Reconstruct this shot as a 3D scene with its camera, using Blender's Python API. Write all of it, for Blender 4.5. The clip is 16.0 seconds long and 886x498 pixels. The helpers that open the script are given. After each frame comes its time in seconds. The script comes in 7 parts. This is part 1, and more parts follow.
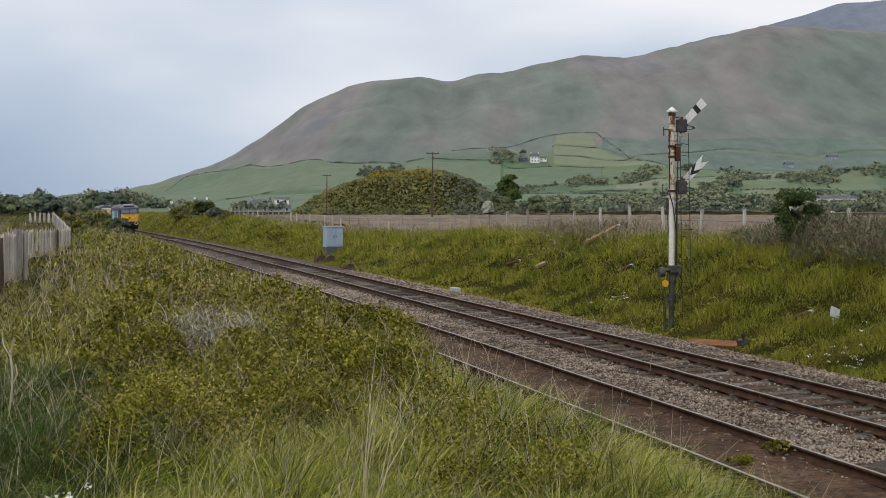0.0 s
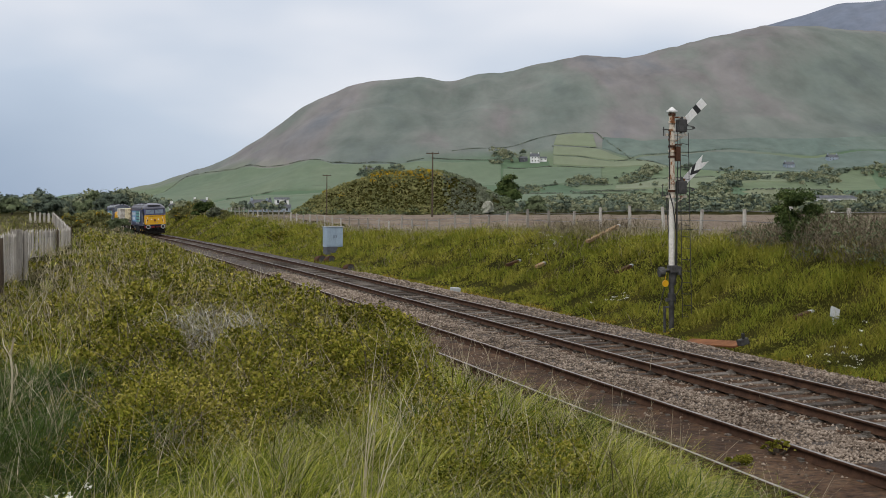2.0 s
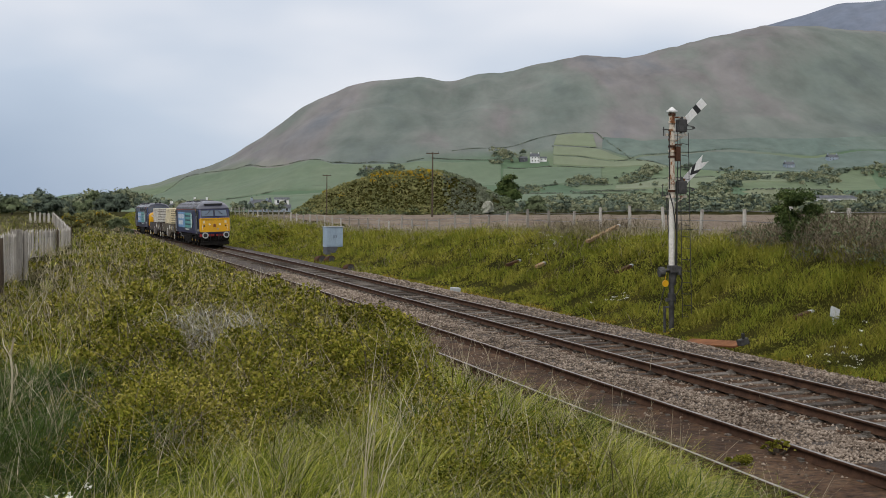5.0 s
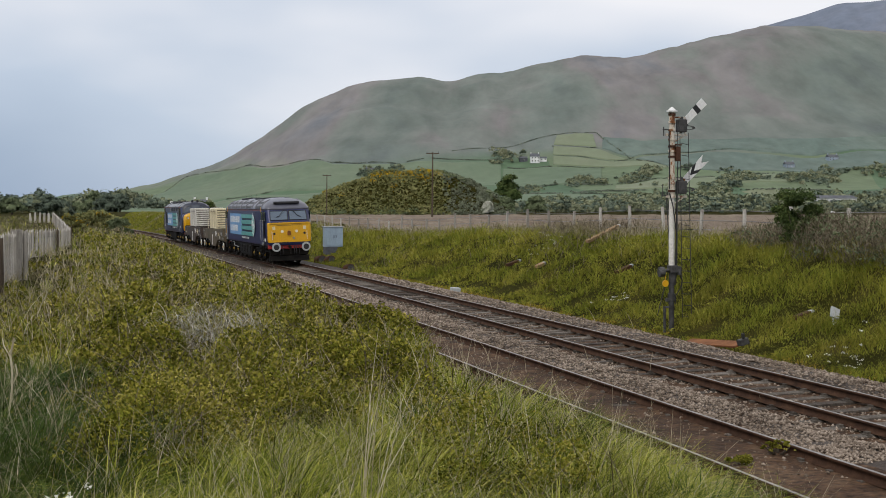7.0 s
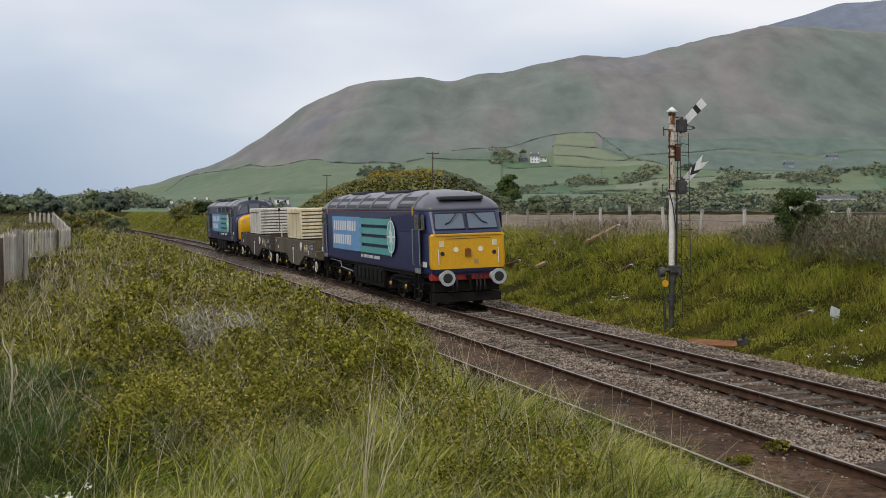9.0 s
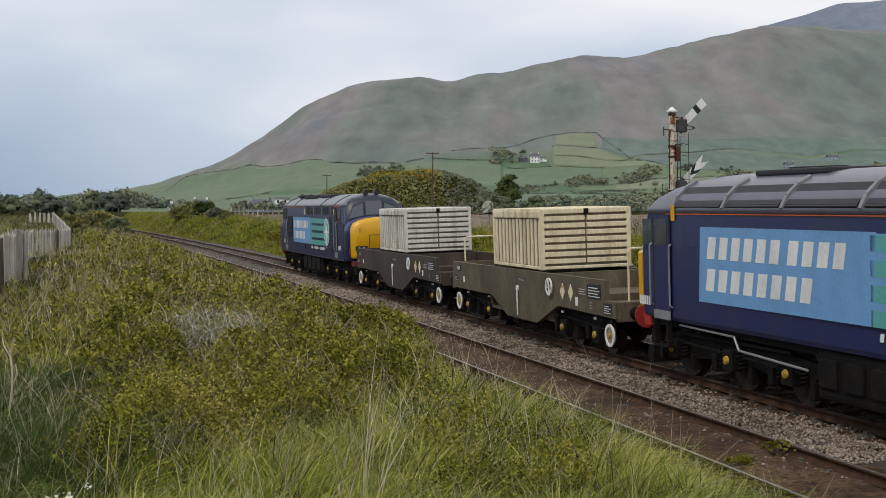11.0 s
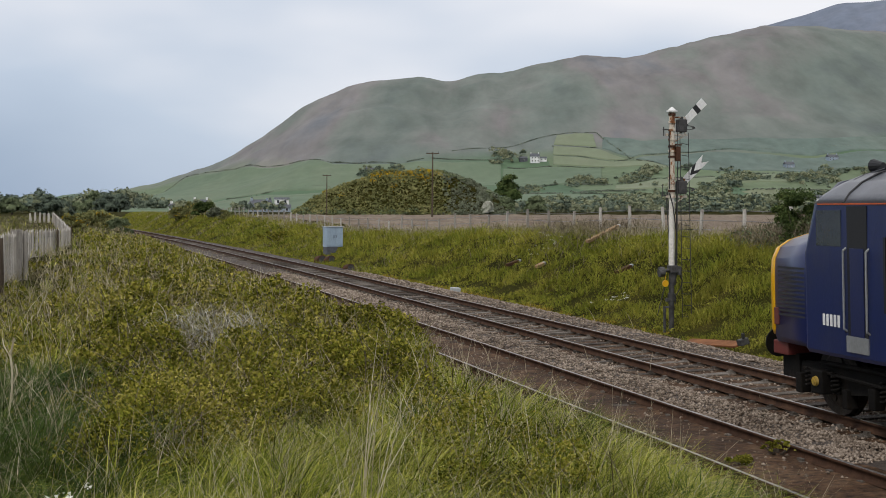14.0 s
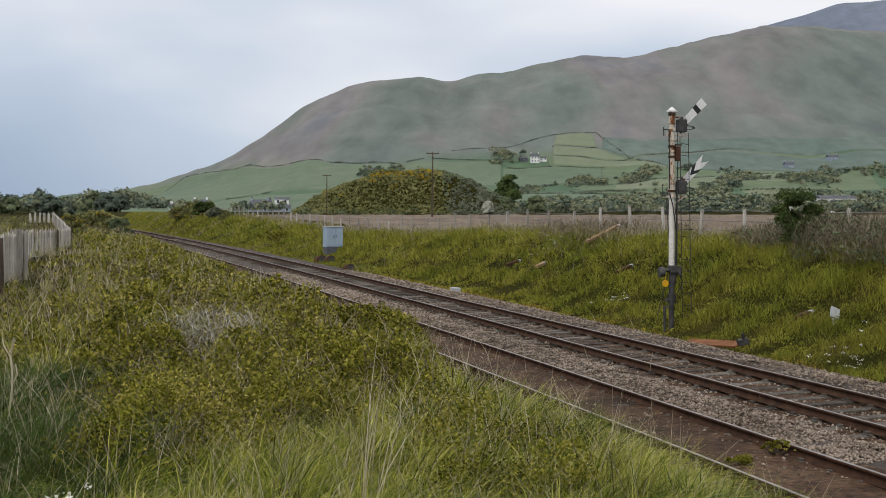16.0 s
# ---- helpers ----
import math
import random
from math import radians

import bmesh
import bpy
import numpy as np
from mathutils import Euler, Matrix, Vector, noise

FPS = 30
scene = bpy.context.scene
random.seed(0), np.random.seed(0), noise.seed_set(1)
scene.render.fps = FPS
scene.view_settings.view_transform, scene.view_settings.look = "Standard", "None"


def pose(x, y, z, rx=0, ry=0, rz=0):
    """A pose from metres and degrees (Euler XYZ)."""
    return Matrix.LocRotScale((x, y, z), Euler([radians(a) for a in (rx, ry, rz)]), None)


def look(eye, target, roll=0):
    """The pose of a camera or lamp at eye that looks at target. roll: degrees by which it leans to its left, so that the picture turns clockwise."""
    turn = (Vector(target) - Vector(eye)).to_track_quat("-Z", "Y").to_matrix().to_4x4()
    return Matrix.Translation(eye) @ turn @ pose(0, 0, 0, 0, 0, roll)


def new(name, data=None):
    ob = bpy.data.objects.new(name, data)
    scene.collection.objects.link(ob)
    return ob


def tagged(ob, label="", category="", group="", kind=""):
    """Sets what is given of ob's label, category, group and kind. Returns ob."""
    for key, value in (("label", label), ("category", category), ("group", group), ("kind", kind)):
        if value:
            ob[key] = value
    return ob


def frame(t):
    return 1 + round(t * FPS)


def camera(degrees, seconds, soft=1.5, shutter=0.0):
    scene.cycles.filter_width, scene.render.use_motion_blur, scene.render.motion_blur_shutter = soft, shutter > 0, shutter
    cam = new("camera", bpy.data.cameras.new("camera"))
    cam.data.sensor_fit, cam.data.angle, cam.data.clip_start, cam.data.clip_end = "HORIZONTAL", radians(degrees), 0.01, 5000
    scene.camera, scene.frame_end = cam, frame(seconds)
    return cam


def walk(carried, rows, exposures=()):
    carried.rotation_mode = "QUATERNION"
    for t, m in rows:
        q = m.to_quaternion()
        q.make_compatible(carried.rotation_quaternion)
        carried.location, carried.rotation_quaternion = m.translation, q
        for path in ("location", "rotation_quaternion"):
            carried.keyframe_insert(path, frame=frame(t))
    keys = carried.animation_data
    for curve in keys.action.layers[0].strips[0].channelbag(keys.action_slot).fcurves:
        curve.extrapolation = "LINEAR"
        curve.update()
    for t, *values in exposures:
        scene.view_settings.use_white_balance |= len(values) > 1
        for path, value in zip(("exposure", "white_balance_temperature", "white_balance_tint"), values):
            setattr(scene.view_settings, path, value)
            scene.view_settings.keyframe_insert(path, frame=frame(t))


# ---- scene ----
FOV, PITCH, EYE_Z = 37.73, 1.795, 3.244
cam = camera(FOV, 16.0, soft=0.9)
walk(cam, [(0.0, pose(0, 0, EYE_Z, 90 - PITCH)), (16.0, pose(0, 0, EYE_Z, 90 - PITCH))])

# ---- world and sun: a bright overcast afternoon ----
SUN_EL, SUN_AZ = 48.0, 215.0


def make_world():
    w = bpy.data.worlds.new("overcast_sky")
    scene.world = w
    w.use_nodes = True
    nt = w.node_tree
    nt.nodes.clear()
    N, L = nt.nodes.new, nt.links.new
    out = N("ShaderNodeOutputWorld")
    sky = N("ShaderNodeTexSky")
    sky.sky_type, sky.sun_disc = "NISHITA", False
    sky.sun_elevation, sky.sun_rotation = radians(SUN_EL), radians(SUN_AZ)
    bg_sky = N("ShaderNodeBackground")
    bg_sky.inputs[1].default_value = 0.09
    L(sky.outputs[0], bg_sky.inputs[0])
    co = N("ShaderNodeTexCoord")
    mp = N("ShaderNodeMapping")
    mp.inputs["Scale"].default_value = (1.0, 1.0, 2.6)
    mp.inputs["Rotation"].default_value = (0, 0, 0.27)
    L(co.outputs["Generated"], mp.inputs[0])
    no = N("ShaderNodeTexNoise")
    no.inputs["Scale"].default_value = 3.0
    no.inputs["Detail"].default_value = 4
    no.inputs["Roughness"].default_value = 0.38
    L(mp.outputs[0], no.inputs["Vector"])
    # clouds brighten with height over the horizon
    sep = N("ShaderNodeSeparateXYZ")
    L(co.outputs["Generated"], sep.inputs[0])
    rise = N("ShaderNodeMapRange")
    rise.inputs["From Min"].default_value, rise.inputs["From Max"].default_value = 0.0, 0.2
    rise.inputs["To Min"].default_value, rise.inputs["To Max"].default_value = -0.12, 0.17
    L(sep.outputs["Z"], rise.inputs[0])
    soft = N("ShaderNodeMath")
    soft.operation = "MULTIPLY_ADD"
    soft.inputs[1].default_value, soft.inputs[2].default_value = 0.55, 0.225
    L(no.outputs[0], soft.inputs[0])
    add = N("ShaderNodeMath")
    L(soft.outputs[0], add.inputs[0])
    west = N("ShaderNodeMapRange")
    west.inputs["From Min"].default_value, west.inputs["From Max"].default_value = -0.3, 0.12
    west.inputs["To Min"].default_value, west.inputs["To Max"].default_value = -0.045, 0.07
    L(sep.outputs["X"], west.inputs[0])
    both = N("ShaderNodeMath")
    L(rise.outputs[0], both.inputs[0])
    L(west.outputs[0], both.inputs[1])
    L(both.outputs[0], add.inputs[1])
    ramp = N("ShaderNodeValToRGB")
    e = ramp.color_ramp.elements
    e[0].position, e[0].color = 0.36, (0.355, 0.448, 0.595, 1)
    e[1].position, e[1].color = 0.68, (0.92, 0.92, 0.96, 1)
    m = ramp.color_ramp.elements.new(0.54)
    m.color = (0.54, 0.625, 0.755, 1)
    L(add.outputs[0], ramp.inputs[0])
    bg_cloud = N("ShaderNodeBackground")
    bg_cloud.inputs[1].default_value = 1.0
    L(ramp.outputs[0], bg_cloud.inputs[0])
    mix = N("ShaderNodeMixShader")
    mix.inputs[0].default_value = 0.93
    L(bg_sky.outputs[0], mix.inputs[1])
    L(bg_cloud.outputs[0], mix.inputs[2])
    L(mix.outputs[0], out.inputs[0])


make_world()
sun_data = bpy.data.lights.new("sun", "SUN")
sun_data.energy, sun_data.angle, sun_data.color = 1.5, radians(12), (1.0, 0.94, 0.85)
sun = new("sun", sun_data)
sun.matrix_world = look((0, 0, 60), (60 * -math.sin(radians(SUN_AZ)), 60 * -math.cos(radians(SUN_AZ)), 60 - 60 * math.tan(radians(SUN_EL))))


# ---- materials ----
def mat(name, stops, scale=3.0, rough=0.8, metal=0.0, bump=0.3, detail=6.0, fine=40.0, fine_amount=0.25, coords="Object", stretch=(1, 1, 1), spec=0.15, dist=0.02, rnd="", spread=0.5):
    """Base colour from a large noise through a ramp, darkened and lightened by a fine noise; bump from both."""
    m = bpy.data.materials.new(name)
    m.use_nodes = True
    nt = m.node_tree
    N, L = nt.nodes.new, nt.links.new
    b = nt.nodes["Principled BSDF"]
    b.inputs["Roughness"].default_value, b.inputs["Metallic"].default_value = rough, metal
    b.inputs["Specular IOR Level"].default_value = spec
    co = N("ShaderNodeTexCoord")
    mp = N("ShaderNodeMapping")
    mp.inputs["Scale"].default_value = stretch
    L(co.outputs[coords], mp.inputs[0])
    big, small = N("ShaderNodeTexNoise"), N("ShaderNodeTexNoise")
    for n, s, d in ((big, scale, detail), (small, fine, 4.0)):
        n.inputs["Scale"].default_value, n.inputs["Detail"].default_value = s, d
        n.inputs["Roughness"].default_value = 0.6
        L(mp.outputs[0], n.inputs["Vector"])
    ramp = N("ShaderNodeValToRGB")
    e = ramp.color_ramp.elements
    while len(e) < len(stops):
        e.new(0.5)
    for k, (p, c) in zip(e, stops):
        k.position, k.color = p, (*c, 1)
    L(big.outputs[0], ramp.inputs[0])
    source = ramp.outputs[0]
    if rnd:
        info = N("ShaderNodeObjectInfo") if rnd == "object" else N("ShaderNodeNewGeometry")
        v = N("ShaderNodeMath")
        v.operation = "MULTIPLY_ADD"
        L(info.outputs["Random" if rnd == "object" else "Random Per Island"], v.inputs[0])
        v.inputs[1].default_value, v.inputs[2].default_value = spread, 0.25 - spread / 2
        a = N("ShaderNodeMath")
        L(v.outputs[0], a.inputs[0])
        half = N("ShaderNodeMath")
        half.operation = "MULTIPLY_ADD"
        L(big.outputs[0], half.inputs[0])
        half.inputs[1].default_value, half.inputs[2].default_value = 0.9, -0.2
        L(half.outputs[0], a.inputs[1])
        L(a.outputs[0], ramp.inputs[0])
    mr = N("ShaderNodeMapRange")
    mr.inputs["From Min"].default_value, mr.inputs["From Max"].default_value = 0.25, 0.75
    mr.inputs["To Min"].default_value, mr.inputs["To Max"].default_value = 1 - fine_amount, 1 + fine_amount
    L(small.outputs[0], mr.inputs[0])
    mul = N("ShaderNodeMix")
    mul.data_type, mul.blend_type = "RGBA", "MULTIPLY"
    mul.inputs["Factor"].default_value = 1
    L(source, mul.inputs["A"])
    L(mr.outputs[0], mul.inputs["B"])
    L(mul.outputs["Result"], b.inputs["Base Color"])
    if bump:
        bp = N("ShaderNodeBump")
        bp.inputs["Strength"].default_value, bp.inputs["Distance"].default_value = bump, dist
        L(small.outputs[0], bp.inputs["Height"])
        L(bp.outputs[0], b.inputs["Normal"])
    return m


def paint(name, c, rough=0.4, dirt=0.25, metal=0.0, scale=1.5):
    """Vehicle paint with a little grime and fading."""
    d = tuple(v * (1 - dirt) + 0.05 * dirt for v in c)
    f = tuple(min(1, v * (1 + dirt * 0.5)) for v in c)
    return mat(name, [(0.3, d), (0.55, c), (0.8, f)], scale=scale, rough=rough, metal=metal, bump=0.08, fine=25, fine_amount=0.12, spec=0.45, stretch=(1, 1, 0.6))


# soil taken darker, so shade in the grass gaps sits in its colour
M_soil = mat("soil_and_moss_with_gap_shade", [(0.3, (0.012, 0.012, 0.003)), (0.5, (0.030, 0.029, 0.006)), (0.7, (0.06, 0.05, 0.013))], scale=0.6, fine=9, rough=0.95, bump=0.25, dist=0.02, spec=0.02)
M_field = mat("ploughed_earth", [(0.3, (0.10, 0.072, 0.05)), (0.5, (0.16, 0.12, 0.085)), (0.7, (0.21, 0.17, 0.12))], scale=0.12, fine=1.2, fine_amount=0.35, bump=0.3, dist=0.08, stretch=(1, 0.35, 1))
M_pasture = mat("pasture", [(0.3, (0.06, 0.10, 0.03)), (0.5, (0.085, 0.14, 0.04)), (0.7, (0.12, 0.16, 0.05))], scale=0.01, fine=0.4, fine_amount=0.2, bump=0.3, dist=0.3)
M_ballast = mat("ballast", [(0.3, (0.04, 0.031, 0.025)), (0.5, (0.08, 0.065, 0.055)), (0.7, (0.13, 0.112, 0.098))], scale=1.1, fine=22, fine_amount=0.55, bump=1.0, dist=0.05)
M_stone = mat("ballast_stone", [(0.15, (0.07, 0.050, 0.036)), (0.45, (0.185, 0.145, 0.112)), (0.8, (0.37, 0.305, 0.245))], scale=0.7, fine=30, bump=0.3, rnd="island")
M_dirt = mat("oily_dirt", [(0.3, (0.026, 0.015, 0.008)), (0.5, (0.066, 0.036, 0.019)), (0.75, (0.135, 0.085, 0.05))], scale=1.6, fine=8, fine_amount=0.8, bump=1.0, dist=0.05)
M_sleeper = mat("weathered_sleeper", [(0.2, (0.045, 0.036, 0.029)), (0.5, (0.105, 0.09, 0.075)), (0.8, (0.20, 0.178, 0.155))], scale=2.2, fine=45, bump=0.6, stretch=(1, 6, 1), rnd="object")
M_rust = mat("rail_rust", [(0.3, (0.030, 0.016, 0.010)), (0.5, (0.058, 0.030, 0.018)), (0.7, (0.085, 0.046, 0.027))], scale=5, fine=60, rough=0.85)
M_steel = mat("polished_rail_top", [(0.3, (0.20, 0.18, 0.165)), (0.7, (0.36, 0.34, 0.32))], scale=3, fine=50, rough=0.4, metal=0.85, bump=0.05, fine_amount=0.1)


# ---- building helpers ----
def mesh(name, verts, faces, mats, parent=None, label="", index=None, smooth=False):
    me = bpy.data.meshes.new(name)
    me.from_pydata(verts, [], faces)
    for m in mats if isinstance(mats, (list, tuple)) else [mats]:
        me.materials.append(m)
    if index is not None:
        me.polygons.foreach_set("material_index", index)
    if smooth:
        me.polygons.foreach_set("use_smooth", [True] * len(me.polygons))
    me.update()
    ob = new(name, me)
    if parent:
        ob.parent = parent
    if label:
        tagged(ob, label)
    return ob


def soup(name, verts, faces, material, parent=None, normals_up=False):
    """A large mesh out of numpy arrays, all faces with the same number of corners."""
    me = bpy.data.meshes.new(name)
    n, k = faces.shape
    me.vertices.add(len(verts))
    me.vertices.foreach_set("co", np.asarray(verts, np.float32).ravel())
    me.loops.add(n * k)
    me.loops.foreach_set("vertex_index", faces.astype(np.int32).ravel())
    me.polygons.add(n)
    me.polygons.foreach_set("loop_start", np.arange(0, n * k, k, dtype=np.int32))
    me.polygons.foreach_set("loop_total", np.full(n, k, np.int32))
    for m in material if isinstance(material, list) else [material]:
        me.materials.append(m)
    me.update(calc_edges=True)
    me.validate()
    ob = new(name, me)
    if parent:
        ob.parent = parent
    return ob


def part(name, bm, material, parent=None, label="", smooth=False):
    me = bpy.data.meshes.new(name)
    if smooth:
        for f in bm.faces:
            f.smooth = True
    bm.normal_update()
    bm.to_mesh(me)
    bm.free()
    for m in material if isinstance(material, (list, tuple)) else [material]:
        me.materials.append(m)
    ob = new(name, me)
    if parent:
        ob.parent = parent
    if label:
        tagged(ob, label)
    return ob


def box(bm, x0, x1, y0, y1, z0, z1, bevel=0.0, m=None):
    r = bmesh.ops.create_cube(bm, size=1.0, matrix=(m or Matrix()) @ Matrix.Translation(((x0 + x1) / 2, (y0 + y1) / 2, (z0 + z1) / 2)) @ Matrix.Diagonal((x1 - x0, y1 - y0, z1 - z0, 1)))
    if bevel:
        es = {e for v in r["verts"] for e in v.link_edges}
        bmesh.ops.bevel(bm, geom=list(es), offset=bevel, segments=2, affect="EDGES", profile=0.6)
    return bm


def rod(bm, a, b, r, r2=None, seg=8, caps=True):
    a, b = Vector(a), Vector(b)
    d = b - a
    m = Matrix.Translation((a + b) / 2) @ d.to_track_quat("Z", "Y").to_matrix().to_4x4()
    bmesh.ops.create_cone(bm, cap_ends=caps, segments=seg, radius1=r, radius2=r if r2 is None else r2, depth=d.length, matrix=m)
    return bm


def prism(bm, pts, y0, y1):
    """A polygon in x and z, drawn out from y0 to y1."""
    a = [bm.verts.new((x, y0, z)) for x, z in pts]
    b = [bm.verts.new((x, y1, z)) for x, z in pts]
    bm.faces.new(a)
    bm.faces.new(b[::-1])
    n = len(pts)
    for i in range(n):
        bm.faces.new((a[i], b[i], b[(i + 1) % n], a[(i + 1) % n]))
    bmesh.ops.recalc_face_normals(bm, faces=bm.faces)
    return bm


# ---- the line of the railway ----
TRACK_X, TRACK_Y, TRACK_TURN = 9.514, 12.0, radians(-15.84)
TRACK_BEND = (-0.0104, -0.0265, 0.0098)
CANT = -0.032
SIX_FOOT = 3.47
_s = np.arange(-160.0, 420.0, 1.0)
_u = np.clip(_s, 0, 260) / 100
_th = TRACK_TURN + TRACK_BEND[0] * _u + TRACK_BEND[1] * _u**2 + TRACK_BEND[2] * _u**3
_cx, _cy = np.cumsum(np.sin(_th)), np.cumsum(np.cos(_th))
_cx += TRACK_X - _cx[160]
_cy += TRACK_Y - _cy[160]


def line_at(s):
    return np.interp(s, _s, _cx), np.interp(s, _s, _cy), np.interp(s, _s, _th)


def beside(s, l, z=0.0, cant=CANT):
    """The place at s metres along the line, l metres towards the near side, z over the rails."""
    x, y, th = line_at(s)
    k = l - z * cant
    return np.stack([x - k * np.cos(th), y + k * np.sin(th), z + l * cant + 0 * x], -1)


def along(x, y):
    """s and l of places on the ground."""
    x, y = np.asarray(x, float), np.asarray(y, float)
    s = np.full(x.shape, 0.0)
    for _ in range(6):
        px, py, th = line_at(s)
        s = np.clip(s + (x - px) * np.sin(th) + (y - py) * np.cos(th), -158, 418)
    px, py, th = line_at(s)
    return s, -(x - px) * np.cos(th) + (y - py) * np.sin(th)


def smooth01(t):
    t = np.clip(t, 0, 1)
    return t * t * (3 - 2 * t)


def waves(x, y, size, seed, octaves=3):
    """Cheap smooth noise from turned sines, about -1 to 1."""
    r = np.random.RandomState(seed)
    out, amp = 0 * np.asarray(x, float), 1.0
    for o in range(octaves):
        for k in range(4):
            a, p = r.uniform(0, 6.283), r.uniform(0, 6.283)
            f = 6.283 / (size / 1.9**o) * r.uniform(0.7, 1.3)
            out = out + amp * 0.35 * np.sin((x * math.cos(a) + y * math.sin(a)) * f + p)
        amp *= 0.5
    return out


def ground_z(x, y):
    s, l = along(x, y)
    far = -l
    crest = 2.02 - 0.75 * smooth01((s - 45) / 45) + 0.85 * smooth01((s - 95) / 70)
    z_far = -0.5 + (crest + 0.5) * smooth01((far - 3.6) / 6.4)
    plain = 1.45 + 0 * s
    z_far = z_far + (plain - crest) * smooth01((far - 11) / 14)
    top = 0.95 + 0.45 * smooth01((s - 10) / 45) + 0.25 * smooth01((l - 9) / 4)
    z_near = -0.5 + (top + 0.5) * smooth01((l - 5.1) / 3.3)
    z = np.where(l > 1.5, z_near, z_far)
    rough = 0.07 * waves(x, y, 3.0, 3) + 0.10 * waves(x, y, 9.0, 4)
    off = smooth01((np.abs(l - 1.0) - 4.2) / 2.5)
    z = z + rough * off
    r = np.hypot(x, y)
    return z - 2.5 * smooth01((r - 900) / 2500)


def make_ground():
    az = np.radians(np.concatenate([np.linspace(-26, 26, 240), np.linspace(28, 332, 60)]))
    r = np.concatenate([[0.0, 1, 2, 3], 4 * 1.027 ** np.arange(0, 300)])
    r = np.append(r[r < 4300], 4400)
    R, Aa = np.meshgrid(r, az, indexing="ij")
    X, Y = R * np.sin(Aa), R * np.cos(Aa)
    Z = ground_z(X, Y)
    n, m = X.shape
    i = np.arange(n - 1)[:, None] * m + np.arange(m)[None]
    j = np.arange(n - 1)[:, None] * m + (np.arange(m) + 1)[None] % m
    F = np.stack([i, j, j + m, i + m], -1).reshape(-1, 4)
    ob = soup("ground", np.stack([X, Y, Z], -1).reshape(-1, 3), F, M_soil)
    ob.data.polygons.foreach_set("use_smooth", [True] * len(ob.data.polygons))
    tagged(ob, "rough grassy ground with banks beside the railway", "ground", kind="structure")


make_ground()


def sheet(name, X, Y, Z, material, label, category):
    n, m = X.shape
    i = np.arange(n - 1)[:, None] * m + np.arange(m - 1)[None]
    F = np.stack([i, i + 1, i + m + 1, i + m], -1).reshape(-1, 4)
    ob = soup(name, np.stack([X, Y, Z], -1).reshape(-1, 3), F, material)
    ob.data.polygons.foreach_set("use_smooth", [True] * len(ob.data.polygons))
    return tagged(ob, label, category, kind="structure")


# ---- hills ----
def ridge_height(t, knots):
    """A smooth profile through a few (bearing, height) knots."""
    k = np.array(knots)
    i = np.clip(np.searchsorted(k[:, 0], t) - 1, 0, len(k) - 2)
    u = np.clip((t - k[i, 0]) / (k[i + 1, 0] - k[i, 0]), 0, 1)
    return k[i, 1] + (k[i + 1, 1] - k[i, 1]) * u


